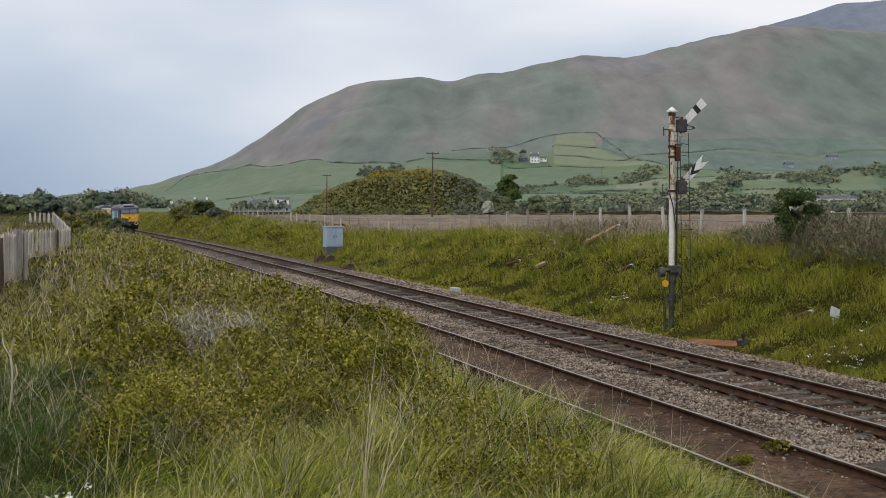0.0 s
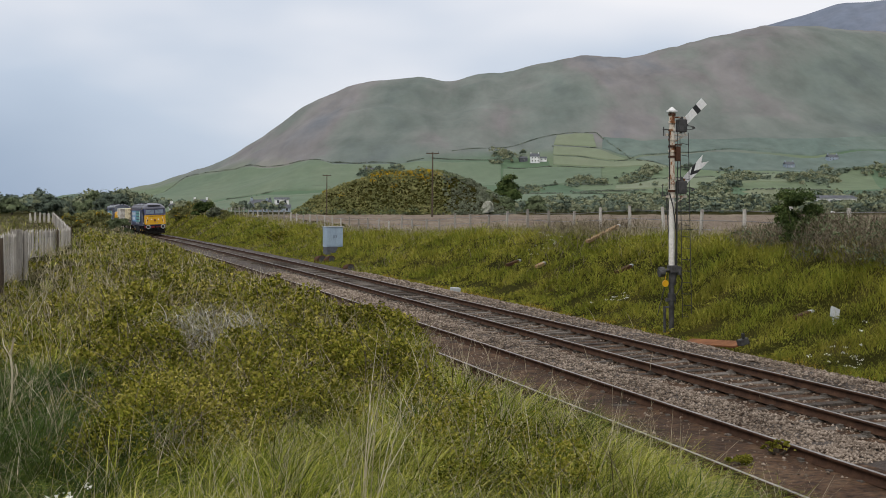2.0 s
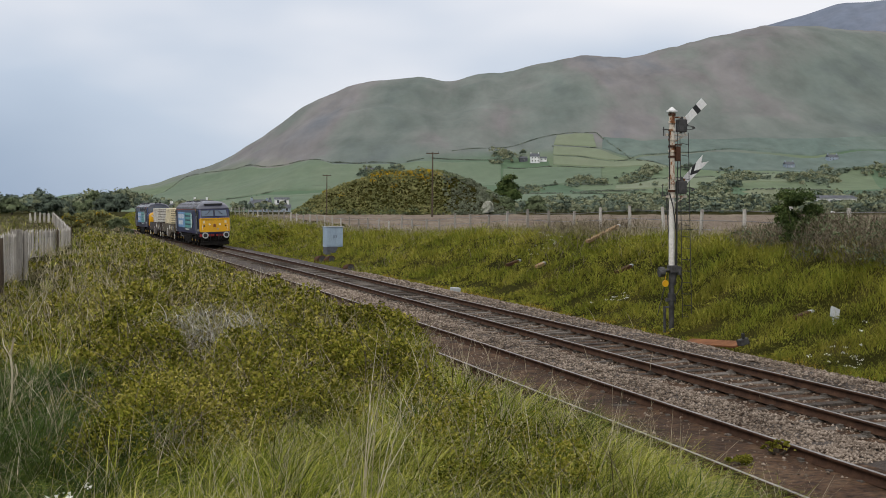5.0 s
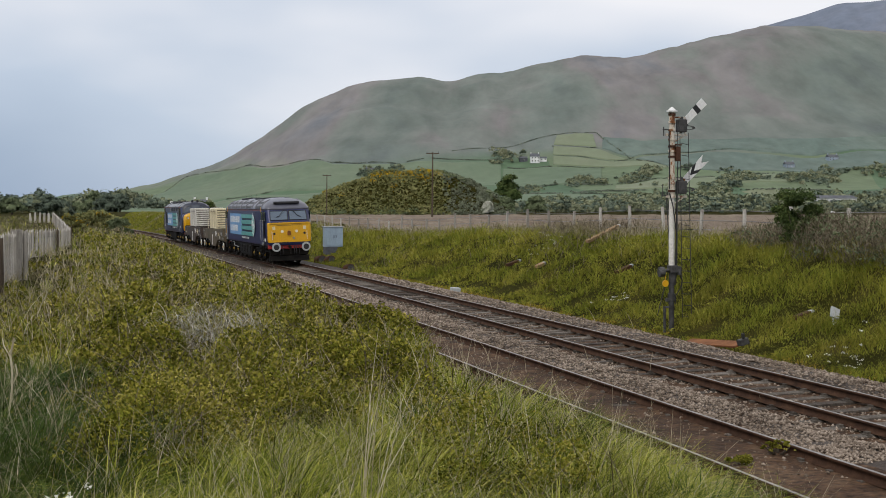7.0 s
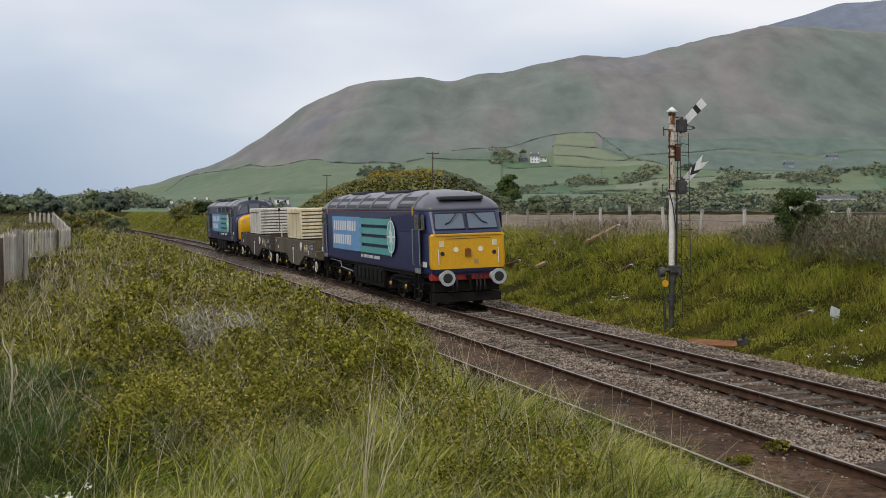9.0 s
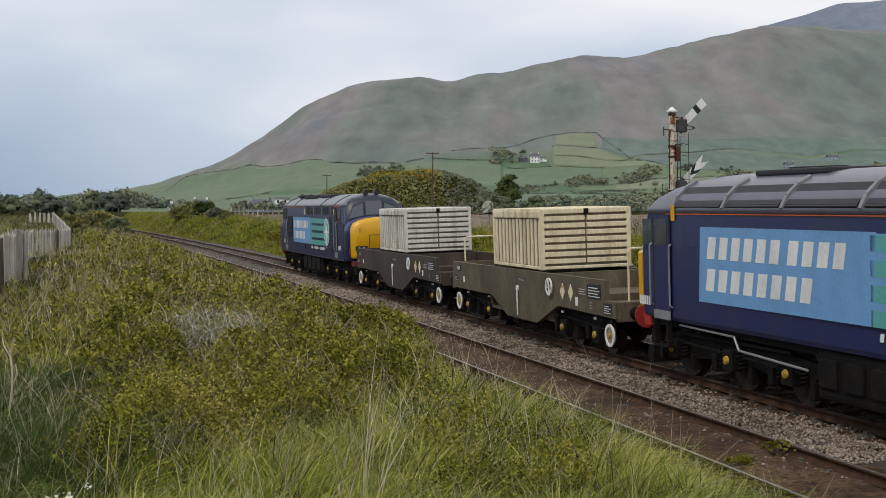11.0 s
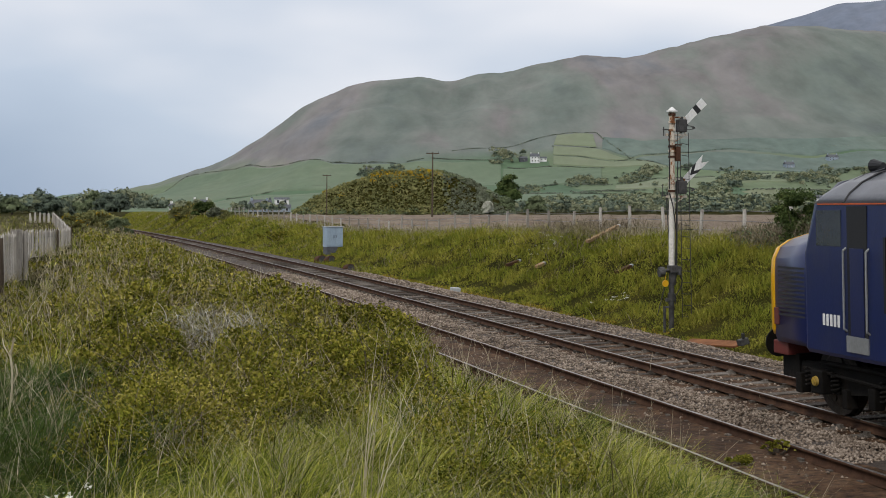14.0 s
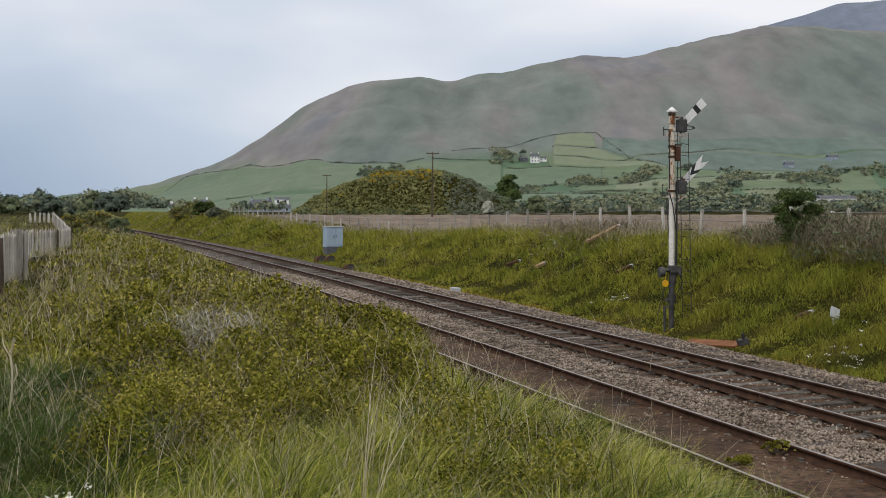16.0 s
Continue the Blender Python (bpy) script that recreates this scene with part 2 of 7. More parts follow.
def make_fell_material():
    """Green walled fields on the lower slopes, grass, bracken and heather above, greyed and blued by painted haze."""
    m = mat("hazy_fell_grass_and_heather", [(0.30, (0.088, 0.106, 0.105)), (0.42, (0.122, 0.146, 0.128)), (0.52, (0.15, 0.164, 0.147)), (0.60, (0.176, 0.166, 0.162)), (0.70, (0.13, 0.138, 0.15))], scale=0.0055, detail=9, fine=0.03, fine_amount=0.26, bump=0.3, dist=8, stretch=(1, 0.3, 0.5))
    nt = m.node_tree
    N, L = nt.nodes.new, nt.links.new
    b = nt.nodes["Principled BSDF"]
    upper = b.inputs["Base Color"].links[0].from_socket
    co = N("ShaderNodeTexCoord")
    warp = N("ShaderNodeTexNoise")
    warp.inputs["Scale"].default_value = 0.006
    warp.inputs["Detail"].default_value = 5
    L(co.outputs["Object"], warp.inputs["Vector"])
    sep = N("ShaderNodeSeparateXYZ")
    L(co.outputs["Object"], sep.inputs[0])
    height = N("ShaderNodeMath")
    height.operation = "MULTIPLY_ADD"
    L(warp.outputs[0], height.inputs[0])
    height.inputs[1].default_value = -70
    L(sep.outputs["Z"], height.inputs[2])
    # the fields climb higher towards the east
    east = N("ShaderNodeMath")
    east.operation = "MULTIPLY_ADD"
    L(sep.outputs["X"], east.inputs[0])
    east.inputs[1].default_value = -0.045
    L(height.outputs[0], east.inputs[2])
    lo = N("ShaderNodeMapRange")
    lo.inputs["From Min"].default_value, lo.inputs["From Max"].default_value = 6, 34
    L(east.outputs[0], lo.inputs[0])
    # fields of differing greens, with haze greyed into them
    mp = N("ShaderNodeMapping")
    mp.inputs["Scale"].default_value = (0.0075, 0.0042, 0.0)
    mp.inputs["Rotation"].default_value = (0, 0, 0.35)
    L(co.outputs["Object"], mp.inputs[0])
    cells = N("ShaderNodeTexVoronoi")
    cells.inputs["Scale"].default_value = 1.0
    cells.inputs["Randomness"].default_value = 0.75
    L(mp.outputs[0], cells.inputs["Vector"])
    pick = N("ShaderNodeSeparateColor")
    L(cells.outputs["Color"], pick.inputs[0])
    ramp = N("ShaderNodeValToRGB")
    e = ramp.color_ramp.elements
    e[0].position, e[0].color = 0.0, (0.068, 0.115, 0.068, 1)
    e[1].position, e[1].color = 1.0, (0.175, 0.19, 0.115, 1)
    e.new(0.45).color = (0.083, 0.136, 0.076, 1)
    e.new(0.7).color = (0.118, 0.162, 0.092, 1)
    L(pick.outputs[0], ramp.inputs[0])
    fine = N("ShaderNodeTexNoise")
    fine.inputs["Scale"].default_value = 0.05
    fine.inputs["Detail"].default_value = 6
    L(co.outputs["Object"], fine.inputs["Vector"])
    mr = N("ShaderNodeMapRange")
    mr.inputs["To Min"].default_value, mr.inputs["To Max"].default_value = 0.65, 1.3
    L(fine.outputs[0], mr.inputs[0])
    mul = N("ShaderNodeMix")
    mul.data_type, mul.blend_type = "RGBA", "MULTIPLY"
    mul.inputs["Factor"].default_value = 1
    L(ramp.outputs[0], mul.inputs["A"])
    L(mr.outputs[0], mul.inputs["B"])
    mix = N("ShaderNodeMix")
    mix.data_type = "RGBA"
    L(lo.outputs[0], mix.inputs["Factor"])
    L(mul.outputs["Result"], mix.inputs["A"])
    L(upper, mix.inputs["B"])
    L(mix.outputs["Result"], b.inputs["Base Color"])
    return m


M_fell = make_fell_material()
# field greens paler and greyer, distance haze painted in
M_meadow = mat("hazy_green_meadow", [(0.3, (0.102, 0.142, 0.092)), (0.5, (0.118, 0.160, 0.102)), (0.7, (0.138, 0.172, 0.112))], scale=0.012, fine=0.09, fine_amount=0.12, bump=0.1, dist=2, stretch=(1, 0.4, 1))
M_ley = mat("hazy_yellow_green_ley", [(0.3, (0.14, 0.172, 0.106)), (0.5, (0.158, 0.188, 0.118)), (0.7, (0.172, 0.194, 0.126))], scale=0.012, fine=0.09, fine_amount=0.1, bump=0.1, dist=2, stretch=(1, 0.4, 1))
M_roughland = mat("hazy_rough_pasture", [(0.3, (0.092, 0.128, 0.112)), (0.5, (0.11, 0.146, 0.124)), (0.7, (0.13, 0.158, 0.132))], scale=0.012, fine=0.07, fine_amount=0.25, bump=0.1, dist=2, stretch=(1, 0.4, 1))
# the summit's blue-grey is distance haze put into the colour
M_summit = mat("haze_blue_summit", [(0.3, (0.13, 0.155, 0.20)), (0.5, (0.155, 0.18, 0.23)), (0.7, (0.18, 0.195, 0.235))], scale=0.004, fine=0.03, fine_amount=0.15, bump=0.2, dist=8)
SPUR = [(-26, 0), (-17, 18), (-14.3, 26), (-12.6, 38), (-9.5, 75), (-7.5, 121), (-6.0, 160), (-4.1, 190), (-2.6, 199), (-1.0, 204), (0.3, 195), (1.6, 209), (2.9, 210), (4.0, 222), (6.1, 235), (8.5, 231), (9.8, 245), (13.8, 274), (16, 270), (19, 256), (28, 220), (58, 0)]
BACK = [(5, 60), (10, 330), (13.8, 482), (16.9, 528), (20, 538), (30, 500), (45, 150)]


def fell_z(x, y):
    D, Aa = np.hypot(x, y), np.degrees(np.arctan2(x, y))
    top = 0 * Aa
    for o in np.linspace(-0.35, 0.35, 5):
        top = top + ridge_height(Aa + o, SPUR) / 5
    u = np.clip((D - 640) / 1360, 0, 1)
    rise = 0.10 * smooth01(u / 0.45) + 0.90 * smooth01((u - 0.28) / 0.72)
    fall = 1 - 0.25 * smooth01((D - 2000) / 1200)
    z = top * rise * fall * D / 2000
    rough = 5 * waves(x, y, 260, 11, 4) + 11 * waves(x, y, 620, 12, 3)
    gully = -9 * np.abs(waves(x, y * 0.35, 330, 17, 3))
    return z + (rough + gully) * u * (1 - smooth01((u - 0.8) / 0.2)) * np.clip(top / 120, 0, 1) + 1.6 - 3.5 * (1 - smooth01(u * 30)) + 1.3 * waves(Aa * 40, D * 0.0, 60, 19, 3) * smooth01((u - 0.8) / 0.2)


def make_hills():
    a = np.linspace(-26, 58, 460)
    d = np.concatenate([np.linspace(620, 2050, 110), np.linspace(2070, 3200, 25)])
    D, Aa = np.meshgrid(d, a, indexing="ij")
    X, Y = D * np.sin(np.radians(Aa)), D * np.cos(np.radians(Aa))
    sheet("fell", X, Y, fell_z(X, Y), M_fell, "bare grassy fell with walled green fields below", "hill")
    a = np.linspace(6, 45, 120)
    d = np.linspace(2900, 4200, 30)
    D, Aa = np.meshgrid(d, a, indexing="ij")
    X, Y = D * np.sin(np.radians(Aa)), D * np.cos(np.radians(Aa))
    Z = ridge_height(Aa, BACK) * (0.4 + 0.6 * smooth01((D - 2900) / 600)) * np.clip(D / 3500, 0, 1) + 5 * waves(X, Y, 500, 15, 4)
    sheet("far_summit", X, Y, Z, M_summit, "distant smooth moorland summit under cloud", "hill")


make_hills()


def make_fields():
    """Walled fields draped on the lower slope, each between two bearings, with its lower and upper edge."""
    for words, material, top, low in (
        ("long green meadow below the intake wall", M_meadow, [(-13.5, 1500), (-11.2, 1715), (-9.6, 1675), (-8, 1565), (-4.9, 1374), (-2.2, 1362)], [(-13.5, 1210), (-9.5, 1300), (-6, 1235), (-2.2, 1225)]),
        ("lower green meadow behind the village", M_meadow, [(-13.5, 1195), (-9.5, 1285), (-6, 1222), (-2.2, 1212), (1.8, 1195)], [(-13.5, 900), (-6, 930), (1.8, 960)]),
        ("green meadow below the farm", M_meadow, [(-2.2, 1360), (0.4, 1358), (2.6, 1372)], [(-2.2, 1232), (2.6, 1228)]),
        ("green paddock round the farmhouse", M_meadow, [(2.6, 1336), (4.8, 1330), (7.0, 1318)], [(2.6, 1206), (7.0, 1196)]),
        ("pale yellow-green upper field beside the farm", M_ley, [(5.0, 1492), (6.6, 1474)], [(4.85, 1440), (6.75, 1412)]),
        ("pale yellow-green middle field beside the farm", M_ley, [(4.85, 1432), (6.75, 1404), (7.6, 1372)], [(4.8, 1388), (8.1, 1350)]),
        ("pale yellow-green field running to a point", M_ley, [(4.8, 1380), (8.1, 1342), (9.8, 1290)], [(4.8, 1342), (7.1, 1324), (9.8, 1276)]),
        ("dull green pasture at the foot of the fell", M_roughland, [(8.3, 1345), (12.6, 1345), (16, 1332), (21, 1372)], [(10.1, 1282), (12.6, 1262), (16, 1262), (21, 1290)]),
        ("dark rough pasture under the fell wall", M_roughland, [(6.9, 1465), (8.6, 1432), (12.6, 1436), (15.7, 1402), (21, 1445)], [(6.9, 1408), (8.3, 1356), (12.6, 1355), (16, 1342), (21, 1382)]),
        ("green pasture among the far trees", M_ley, [(7.5, 1190), (11, 1180), (15, 1200)], [(7.5, 1130), (11, 1120), (15, 1150)]),
        ("small green field behind the scrub", M_meadow, [(2.2, 1110), (6.0, 1090), (9.5, 1080)], [(2.2, 1010), (6.0, 1000), (9.5, 1010)]),
    ):
        t, q = np.array(top), np.array(low)
        u, v = np.linspace(0, 1, 90), np.linspace(0, 1, 40)
        U, V = np.meshgrid(u, v, indexing="xy")
        a1, a0 = t[0, 0] + (t[-1, 0] - t[0, 0]) * U, q[0, 0] + (q[-1, 0] - q[0, 0]) * U
        A2 = a0 + (a1 - a0) * V
        D = np.interp(a0, q[:, 0], q[:, 1]) * (1 - V) + np.interp(a1, t[:, 0], t[:, 1]) * V
        X, Y = D * np.sin(np.radians(A2)), D * np.cos(np.radians(A2))
        edge = np.minimum(np.minimum(U, 1 - U), np.minimum(V, 1 - V)) > 0
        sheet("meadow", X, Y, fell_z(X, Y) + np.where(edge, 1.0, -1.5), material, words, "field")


make_fields()


# ---- ballast bed and the two tracks ----
BED_L = np.array([-4.3, -3.3, -2.4, -1.6, -1.25, -0.5, 0.5, 1.25, 1.75, 2.2, 2.6, 3.0, 3.5, 4.2, 4.7, 5.2, 6.0])
BED_H = np.array([-0.70, -0.44, -0.25, -0.16, -0.18, -0.215, -0.215, -0.18, -0.12, -0.14, -0.155, -0.15, -0.15, -0.15, -0.145, -0.2, -0.6])


def make_bed():
    s = np.concatenate([np.arange(-70, 70, 0.5), np.arange(70, 300, 3.0)])
    l, h = BED_L, BED_H
    S, Lt = np.meshgrid(s, l, indexing="ij")
    P = beside(S.ravel(), Lt.ravel(), 0.0).reshape(*S.shape, 3)
    Z = P[..., 2] + h[None] + 0.025 * waves(P[..., 0], P[..., 1], 1.3, 21)
    n, m = S.shape
    i = np.arange(n - 1)[:, None] * m + np.arange(m - 1)[None]
    F = np.stack([i, i + m, i + m + 1, i + 1], -1).reshape(-1, 4)
    ob = soup("trackbed", np.stack([P[..., 0], P[..., 1], Z], -1).reshape(-1, 3), F, [M_ballast, M_dirt])
    # dirt bands; between the far sleepers the dark brown paints the gaps' shade
    oily = ((l[:-1] > 2.1) & (l[:-1] < 4.6)) | ((l[:-1] > 0.4) & (l[:-1] < 1.2)) | ((l[:-1] > -1.3) & (l[:-1] < 0.4))
    idx = np.tile(oily.astype(np.int32), n - 1)
    ob.data.polygons.foreach_set("material_index", idx)
    tagged(ob, "grey stone ballast with oily dirt along the disused side", "ballast", kind="structure")


make_bed()


def make_track(name, offset, label):
    root = tagged(new(name), label, "railway track", kind="structure")
    # flat-bottomed rail: foot, web and head
    prof = [(-0.07, -0.155), (0.07, -0.155), (0.07, -0.143), (0.012, -0.125), (0.012, -0.045), (0.035, -0.035), (0.035, -0.006), (0.027, 0.0), (-0.027, 0.0), (-0.035, -0.006), (-0.035, -0.035), (-0.012, -0.045), (-0.012, -0.125), (-0.07, -0.143)]
    s = np.concatenate([np.arange(-70, 60, 1.0), np.arange(60, 330, 3.0)])
    k = len(prof)
    for side in (-1, 1):
        V = np.stack([beside(s, offset + side * 0.7525 + y, z) for y, z in prof], 1)
        n = len(s)
        i = np.arange(n - 1)[:, None] * k + np.arange(k)[None]
        j = np.arange(n - 1)[:, None] * k + (np.arange(k) + 1)[None] % k
        F = np.stack([i, i + k, j + k, j], -1).reshape(-1, 4)
        rail = soup("rail", V.reshape(-1, 3), F, [M_rust, M_steel], root)
        rail.data.polygons.foreach_set("material_index", np.tile([1 if q == 7 else 0 for q in range(k)], n - 1).astype(np.int32))
        tagged(rail, "rusty steel rail with a polished top")
    # one sleeper with its chairs, shared by all
    bm = bmesh.new()
    box(bm, -0.125, 0.125, -1.27, 1.27, -0.30, -0.165, bevel=0.012)
    for y in (-0.7525, 0.7525):
        box(bm, -0.09, 0.09, y - 0.17, y + 0.17, -0.166, -0.150)
        for q in (-0.11, 0.11):
            box(bm, -0.05, 0.05, y + q - 0.03, y + q + 0.03, -0.151, -0.115)
    first = part("sleeper", bm, M_sleeper, root)
    shared = first.data
    for n in range(270):
        q = -52 + n * 0.7
        x, y, th = line_at(q)
        p = beside(np.array(q), np.array(offset), 0.0)
        ob = first if n == 0 else new("sleeper", shared)
        ob.parent = root
        f = Vector((math.sin(th), math.cos(th), 0))
        side = Vector((-math.cos(th), math.sin(th), CANT)).normalized()
        up = f.cross(side)
        if up.z < 0:
            up = -up
        ob.matrix_basis = Matrix.Translation(p) @ Matrix((f, up.cross(f), up)).transposed().to_4x4() @ pose(0, 0, random.uniform(-0.03, 0.004), random.uniform(-0.6, 0.6), 0, random.uniform(-2, 2))
    return root


make_track("running_track", 0.0, "far railway track on grey ballast, in use")
make_track("second_track", SIX_FOOT, "second railway track with rusty rails on brown dirt")



# ---- the train: materials ----
M_blue = paint("dark_blue_paint", (0.011, 0.018, 0.080), rough=0.33, dirt=0.2)
M_roof57 = paint("dark_grey_blue_roof", (0.085, 0.087, 0.115), rough=0.42, dirt=0.35)
M_roofrib = paint("bare_roof_rib", (0.20, 0.20, 0.215), rough=0.5, dirt=0.4)
M_roof37 = paint("faded_grey_roof", (0.12, 0.125, 0.14), rough=0.45, dirt=0.35)
M_louvre = paint("sooty_roof_grille", (0.018, 0.018, 0.021), rough=0.6)
M_yellow = paint("warning_yellow", (0.64, 0.34, 0.004), rough=0.38, dirt=0.07)
M_red = paint("buffer_beam_red", (0.36, 0.025, 0.02), rough=0.5, dirt=0.4)
M_rustbeam = paint("grimy_dark_red", (0.13, 0.022, 0.016), rough=0.6, dirt=0.5)
M_under = mat("grimy_underframe", [(0.3, (0.004, 0.0035, 0.003)), (0.55, (0.008, 0.007, 0.006)), (0.8, (0.024, 0.018, 0.013))], scale=3, fine=30, rough=0.75)
M_wheel = mat("worn_wheel_steel", [(0.3, (0.03, 0.025, 0.022)), (0.7, (0.09, 0.08, 0.07))], scale=6, fine=40, rough=0.5, metal=0.5)
M_cab37 = paint("weathered_cab_grey", (0.020, 0.025, 0.044), rough=0.4, dirt=0.35)
M_blue37 = paint("weathered_navy_paint", (0.011, 0.020, 0.085), rough=0.28, dirt=0.25)
M_glass = paint("cab_glass", (0.045, 0.06, 0.08), rough=0.06, dirt=0.1)
M_glass.node_tree.nodes["Principled BSDF"].inputs["Coat Weight"].default_value = 1.0
for gloss in (M_blue, M_blue37, M_yellow, M_roof57, M_roof37):
    gloss.node_tree.nodes["Principled BSDF"].inputs["Coat Weight"].default_value = 0.35
    gloss.node_tree.nodes["Principled BSDF"].inputs["Coat Roughness"].default_value = 0.18
M_white = paint("white_paint", (0.72, 0.72, 0.70), rough=0.5, dirt=0.2)
M_ltblue = paint("light_blue_panel", (0.15, 0.33, 0.58), rough=0.4, dirt=0.15)
M_teal = paint("teal_panel", (0.10, 0.36, 0.34), rough=0.4, dirt=0.15)
M_grey = paint("light_grey_paint", (0.38, 0.40, 0.40), rough=0.5)
M_black = paint("black_rubber", (0.012, 0.012, 0.013), rough=0.6)
M_orange = paint("orange_line", (0.55, 0.10, 0.02), rough=0.5)
M_socket = paint("rusty_brown_socket", (0.24, 0.09, 0.02), rough=0.6)
# windscreen base colour carries the pale sky reflection
M_screen = paint("sky_reflection_tinted_screen", (0.11, 0.145, 0.19), rough=0.08, dirt=0.1)
M_blue57 = paint("grimy_dark_blue_paint", (0.017, 0.023, 0.088), rough=0.36, dirt=0.3)
M_box = paint("axlebox_yellow", (0.42, 0.27, 0.03), rough=0.55, dirt=0.6)
M_badge = paint("pale_teal_badge", (0.17, 0.47, 0.43), rough=0.4)
M_alu = paint("bare_step_metal", (0.30, 0.31, 0.31), rough=0.45, metal=0.4)
M_cream = mat("cream_container", [(0.3, (0.42, 0.35, 0.22)), (0.48, (0.64, 0.56, 0.37)), (0.75, (0.74, 0.67, 0.48))], scale=1.3, fine=9, fine_amount=0.2, rough=0.6, spec=0.3, bump=0.1, stretch=(2, 2, 0.35))
M_pale = mat("dirty_white_container", [(0.3, (0.30, 0.265, 0.22)), (0.48, (0.56, 0.53, 0.47)), (0.75, (0.68, 0.66, 0.60))], scale=1.3, fine=9, fine_amount=0.24, rough=0.6, spec=0.3, bump=0.1, stretch=(2, 2, 0.35))
M_wagon = mat("brown_wagon", [(0.28, (0.027, 0.019, 0.015)), (0.5, (0.048, 0.034, 0.026)), (0.72, (0.078, 0.055, 0.040))], scale=1.1, fine=13, fine_amount=0.28, rough=0.6, spec=0.35, bump=0.1, stretch=(1, 1, 0.5))
M_olive = mat("dusty_olive_brown_wagon", [(0.28, (0.055, 0.044, 0.028)), (0.5, (0.092, 0.075, 0.048)), (0.72, (0.135, 0.11, 0.072))], scale=1.1, fine=13, fine_amount=0.28, rough=0.65, spec=0.3, bump=0.1, stretch=(1, 1, 0.5))
# darker box behind the ribs: grime, plus groove shade put into the colour
M_groove = paint("grimy_shaded_container_grooves", (0.17, 0.14, 0.10), rough=0.8, dirt=0.4)
M_disc = paint("dull_yellowish_disc", (0.25, 0.23, 0.15), rough=0.6, dirt=0.4)


def glow(name, c, strength):
    m = bpy.data.materials.new(name)
    m.use_nodes = True
    b = m.node_tree.nodes["Principled BSDF"]
    b.inputs["Base Color"].default_value = (*c, 1)
    b.inputs["Emission Color"].default_value = (*c, 1)
    b.inputs["Emission Strength"].default_value = strength
    return m


# unlit rear headlight lenses get a faint added glow to stay pale
M_tail = glow("pale_lens_glow", (0.55, 0.54, 0.50), 0.06)
M_dim = glow("dim_marker", (0.62, 0.55, 0.42), 0.16)

L57, LW, L37 = 19.38, 13.50, 18.75
SPEED, S0, SLOWING = 17.465, 186.62, 0.0178
WHEELSETS = []


def plan(xf, w, rc, bow=0.05, taper=0.10, start=7.9):
    """A closed plan outline of a body: rounded corners, bowed ends, cabs drawn in."""
    out = []
    for cx, cy, a0 in ((1, -1, -90), (1, 1, 0), (-1, 1, 90), (-1, -1, 180)):
        for k in range(6):
            a = radians(a0 + 18 * k)
            x, y = cx * (xf - rc) + rc * math.cos(a), cy * (w - rc) + rc * math.sin(a)
            x += cx * bow * (1 - (y / w) ** 2) if abs(x) > xf - rc * 1.01 else 0
            t = min(1, max(0, (abs(x) - start) / 1.2))
            out.append((x, y * (1 - taper * t * t)))
        # a point where the cab begins
        out.append((cx * 7.0, cy * w)) if cy * cx > 0 else None
    return out


def stack(bm, levels, cap_top=True, cap_low=True, **kw):
    loops = [[bm.verts.new((x, y, z)) for x, y in plan(xf, w, rc, **kw)] for z, xf, w, rc in levels]
    n = len(loops[0])
    for a, b in zip(loops, loops[1:]):
        for i in range(n):
            bm.faces.new((a[i], a[(i + 1) % n], b[(i + 1) % n], b[i]))
    if cap_top:
        bm.faces.new(loops[-1])
    if cap_low:
        bm.faces.new(loops[0][::-1])
    bmesh.ops.recalc_face_normals(bm, faces=bm.faces)
    return bm


def loft(bm, secs, caps=True):
    """secs: (x, [(y, z), ...]) with open profiles joined side by side and closed underneath."""
    rows = [[bm.verts.new((x, y, z)) for y, z in pts] for x, pts in secs]
    n = len(rows[0])
    for a, b in zip(rows, rows[1:]):
        for i in range(n):
            bm.faces.new((a[i], a[(i + 1) % n], b[(i + 1) % n], b[i]))
    if caps:
        bm.faces.new(rows[0])
        bm.faces.new(rows[-1][::-1])
    bmesh.ops.recalc_face_normals(bm, faces=bm.faces)
    return bm


def plate(bm, x0, x1, z0, z1, y, t=0.012, slant=0.0):
    """A thin plate on a side at y; slant shifts its top."""
    s = 1 if y > 0 else -1
    v = []
    for yy in (y, y + s * t):
        v.append([bm.verts.new(q) for q in ((x0, yy, z0), (x1, yy, z0), (x1 + slant, yy, z1), (x0 + slant, yy, z1))])
    a, b = v
    bm.faces.new(a)
    bm.faces.new(b[::-1])
    for i in range(4):
        bm.faces.new((a[i], b[i], b[(i + 1) % 4], a[(i + 1) % 4]))
    bmesh.ops.recalc_face_normals(bm, faces=bm.faces)
    return bm


def add(name, material, parent, make, label="", smooth=False):
    bm = bmesh.new()
    make(bm)
    return part(name, bm, material, parent, label, smooth)


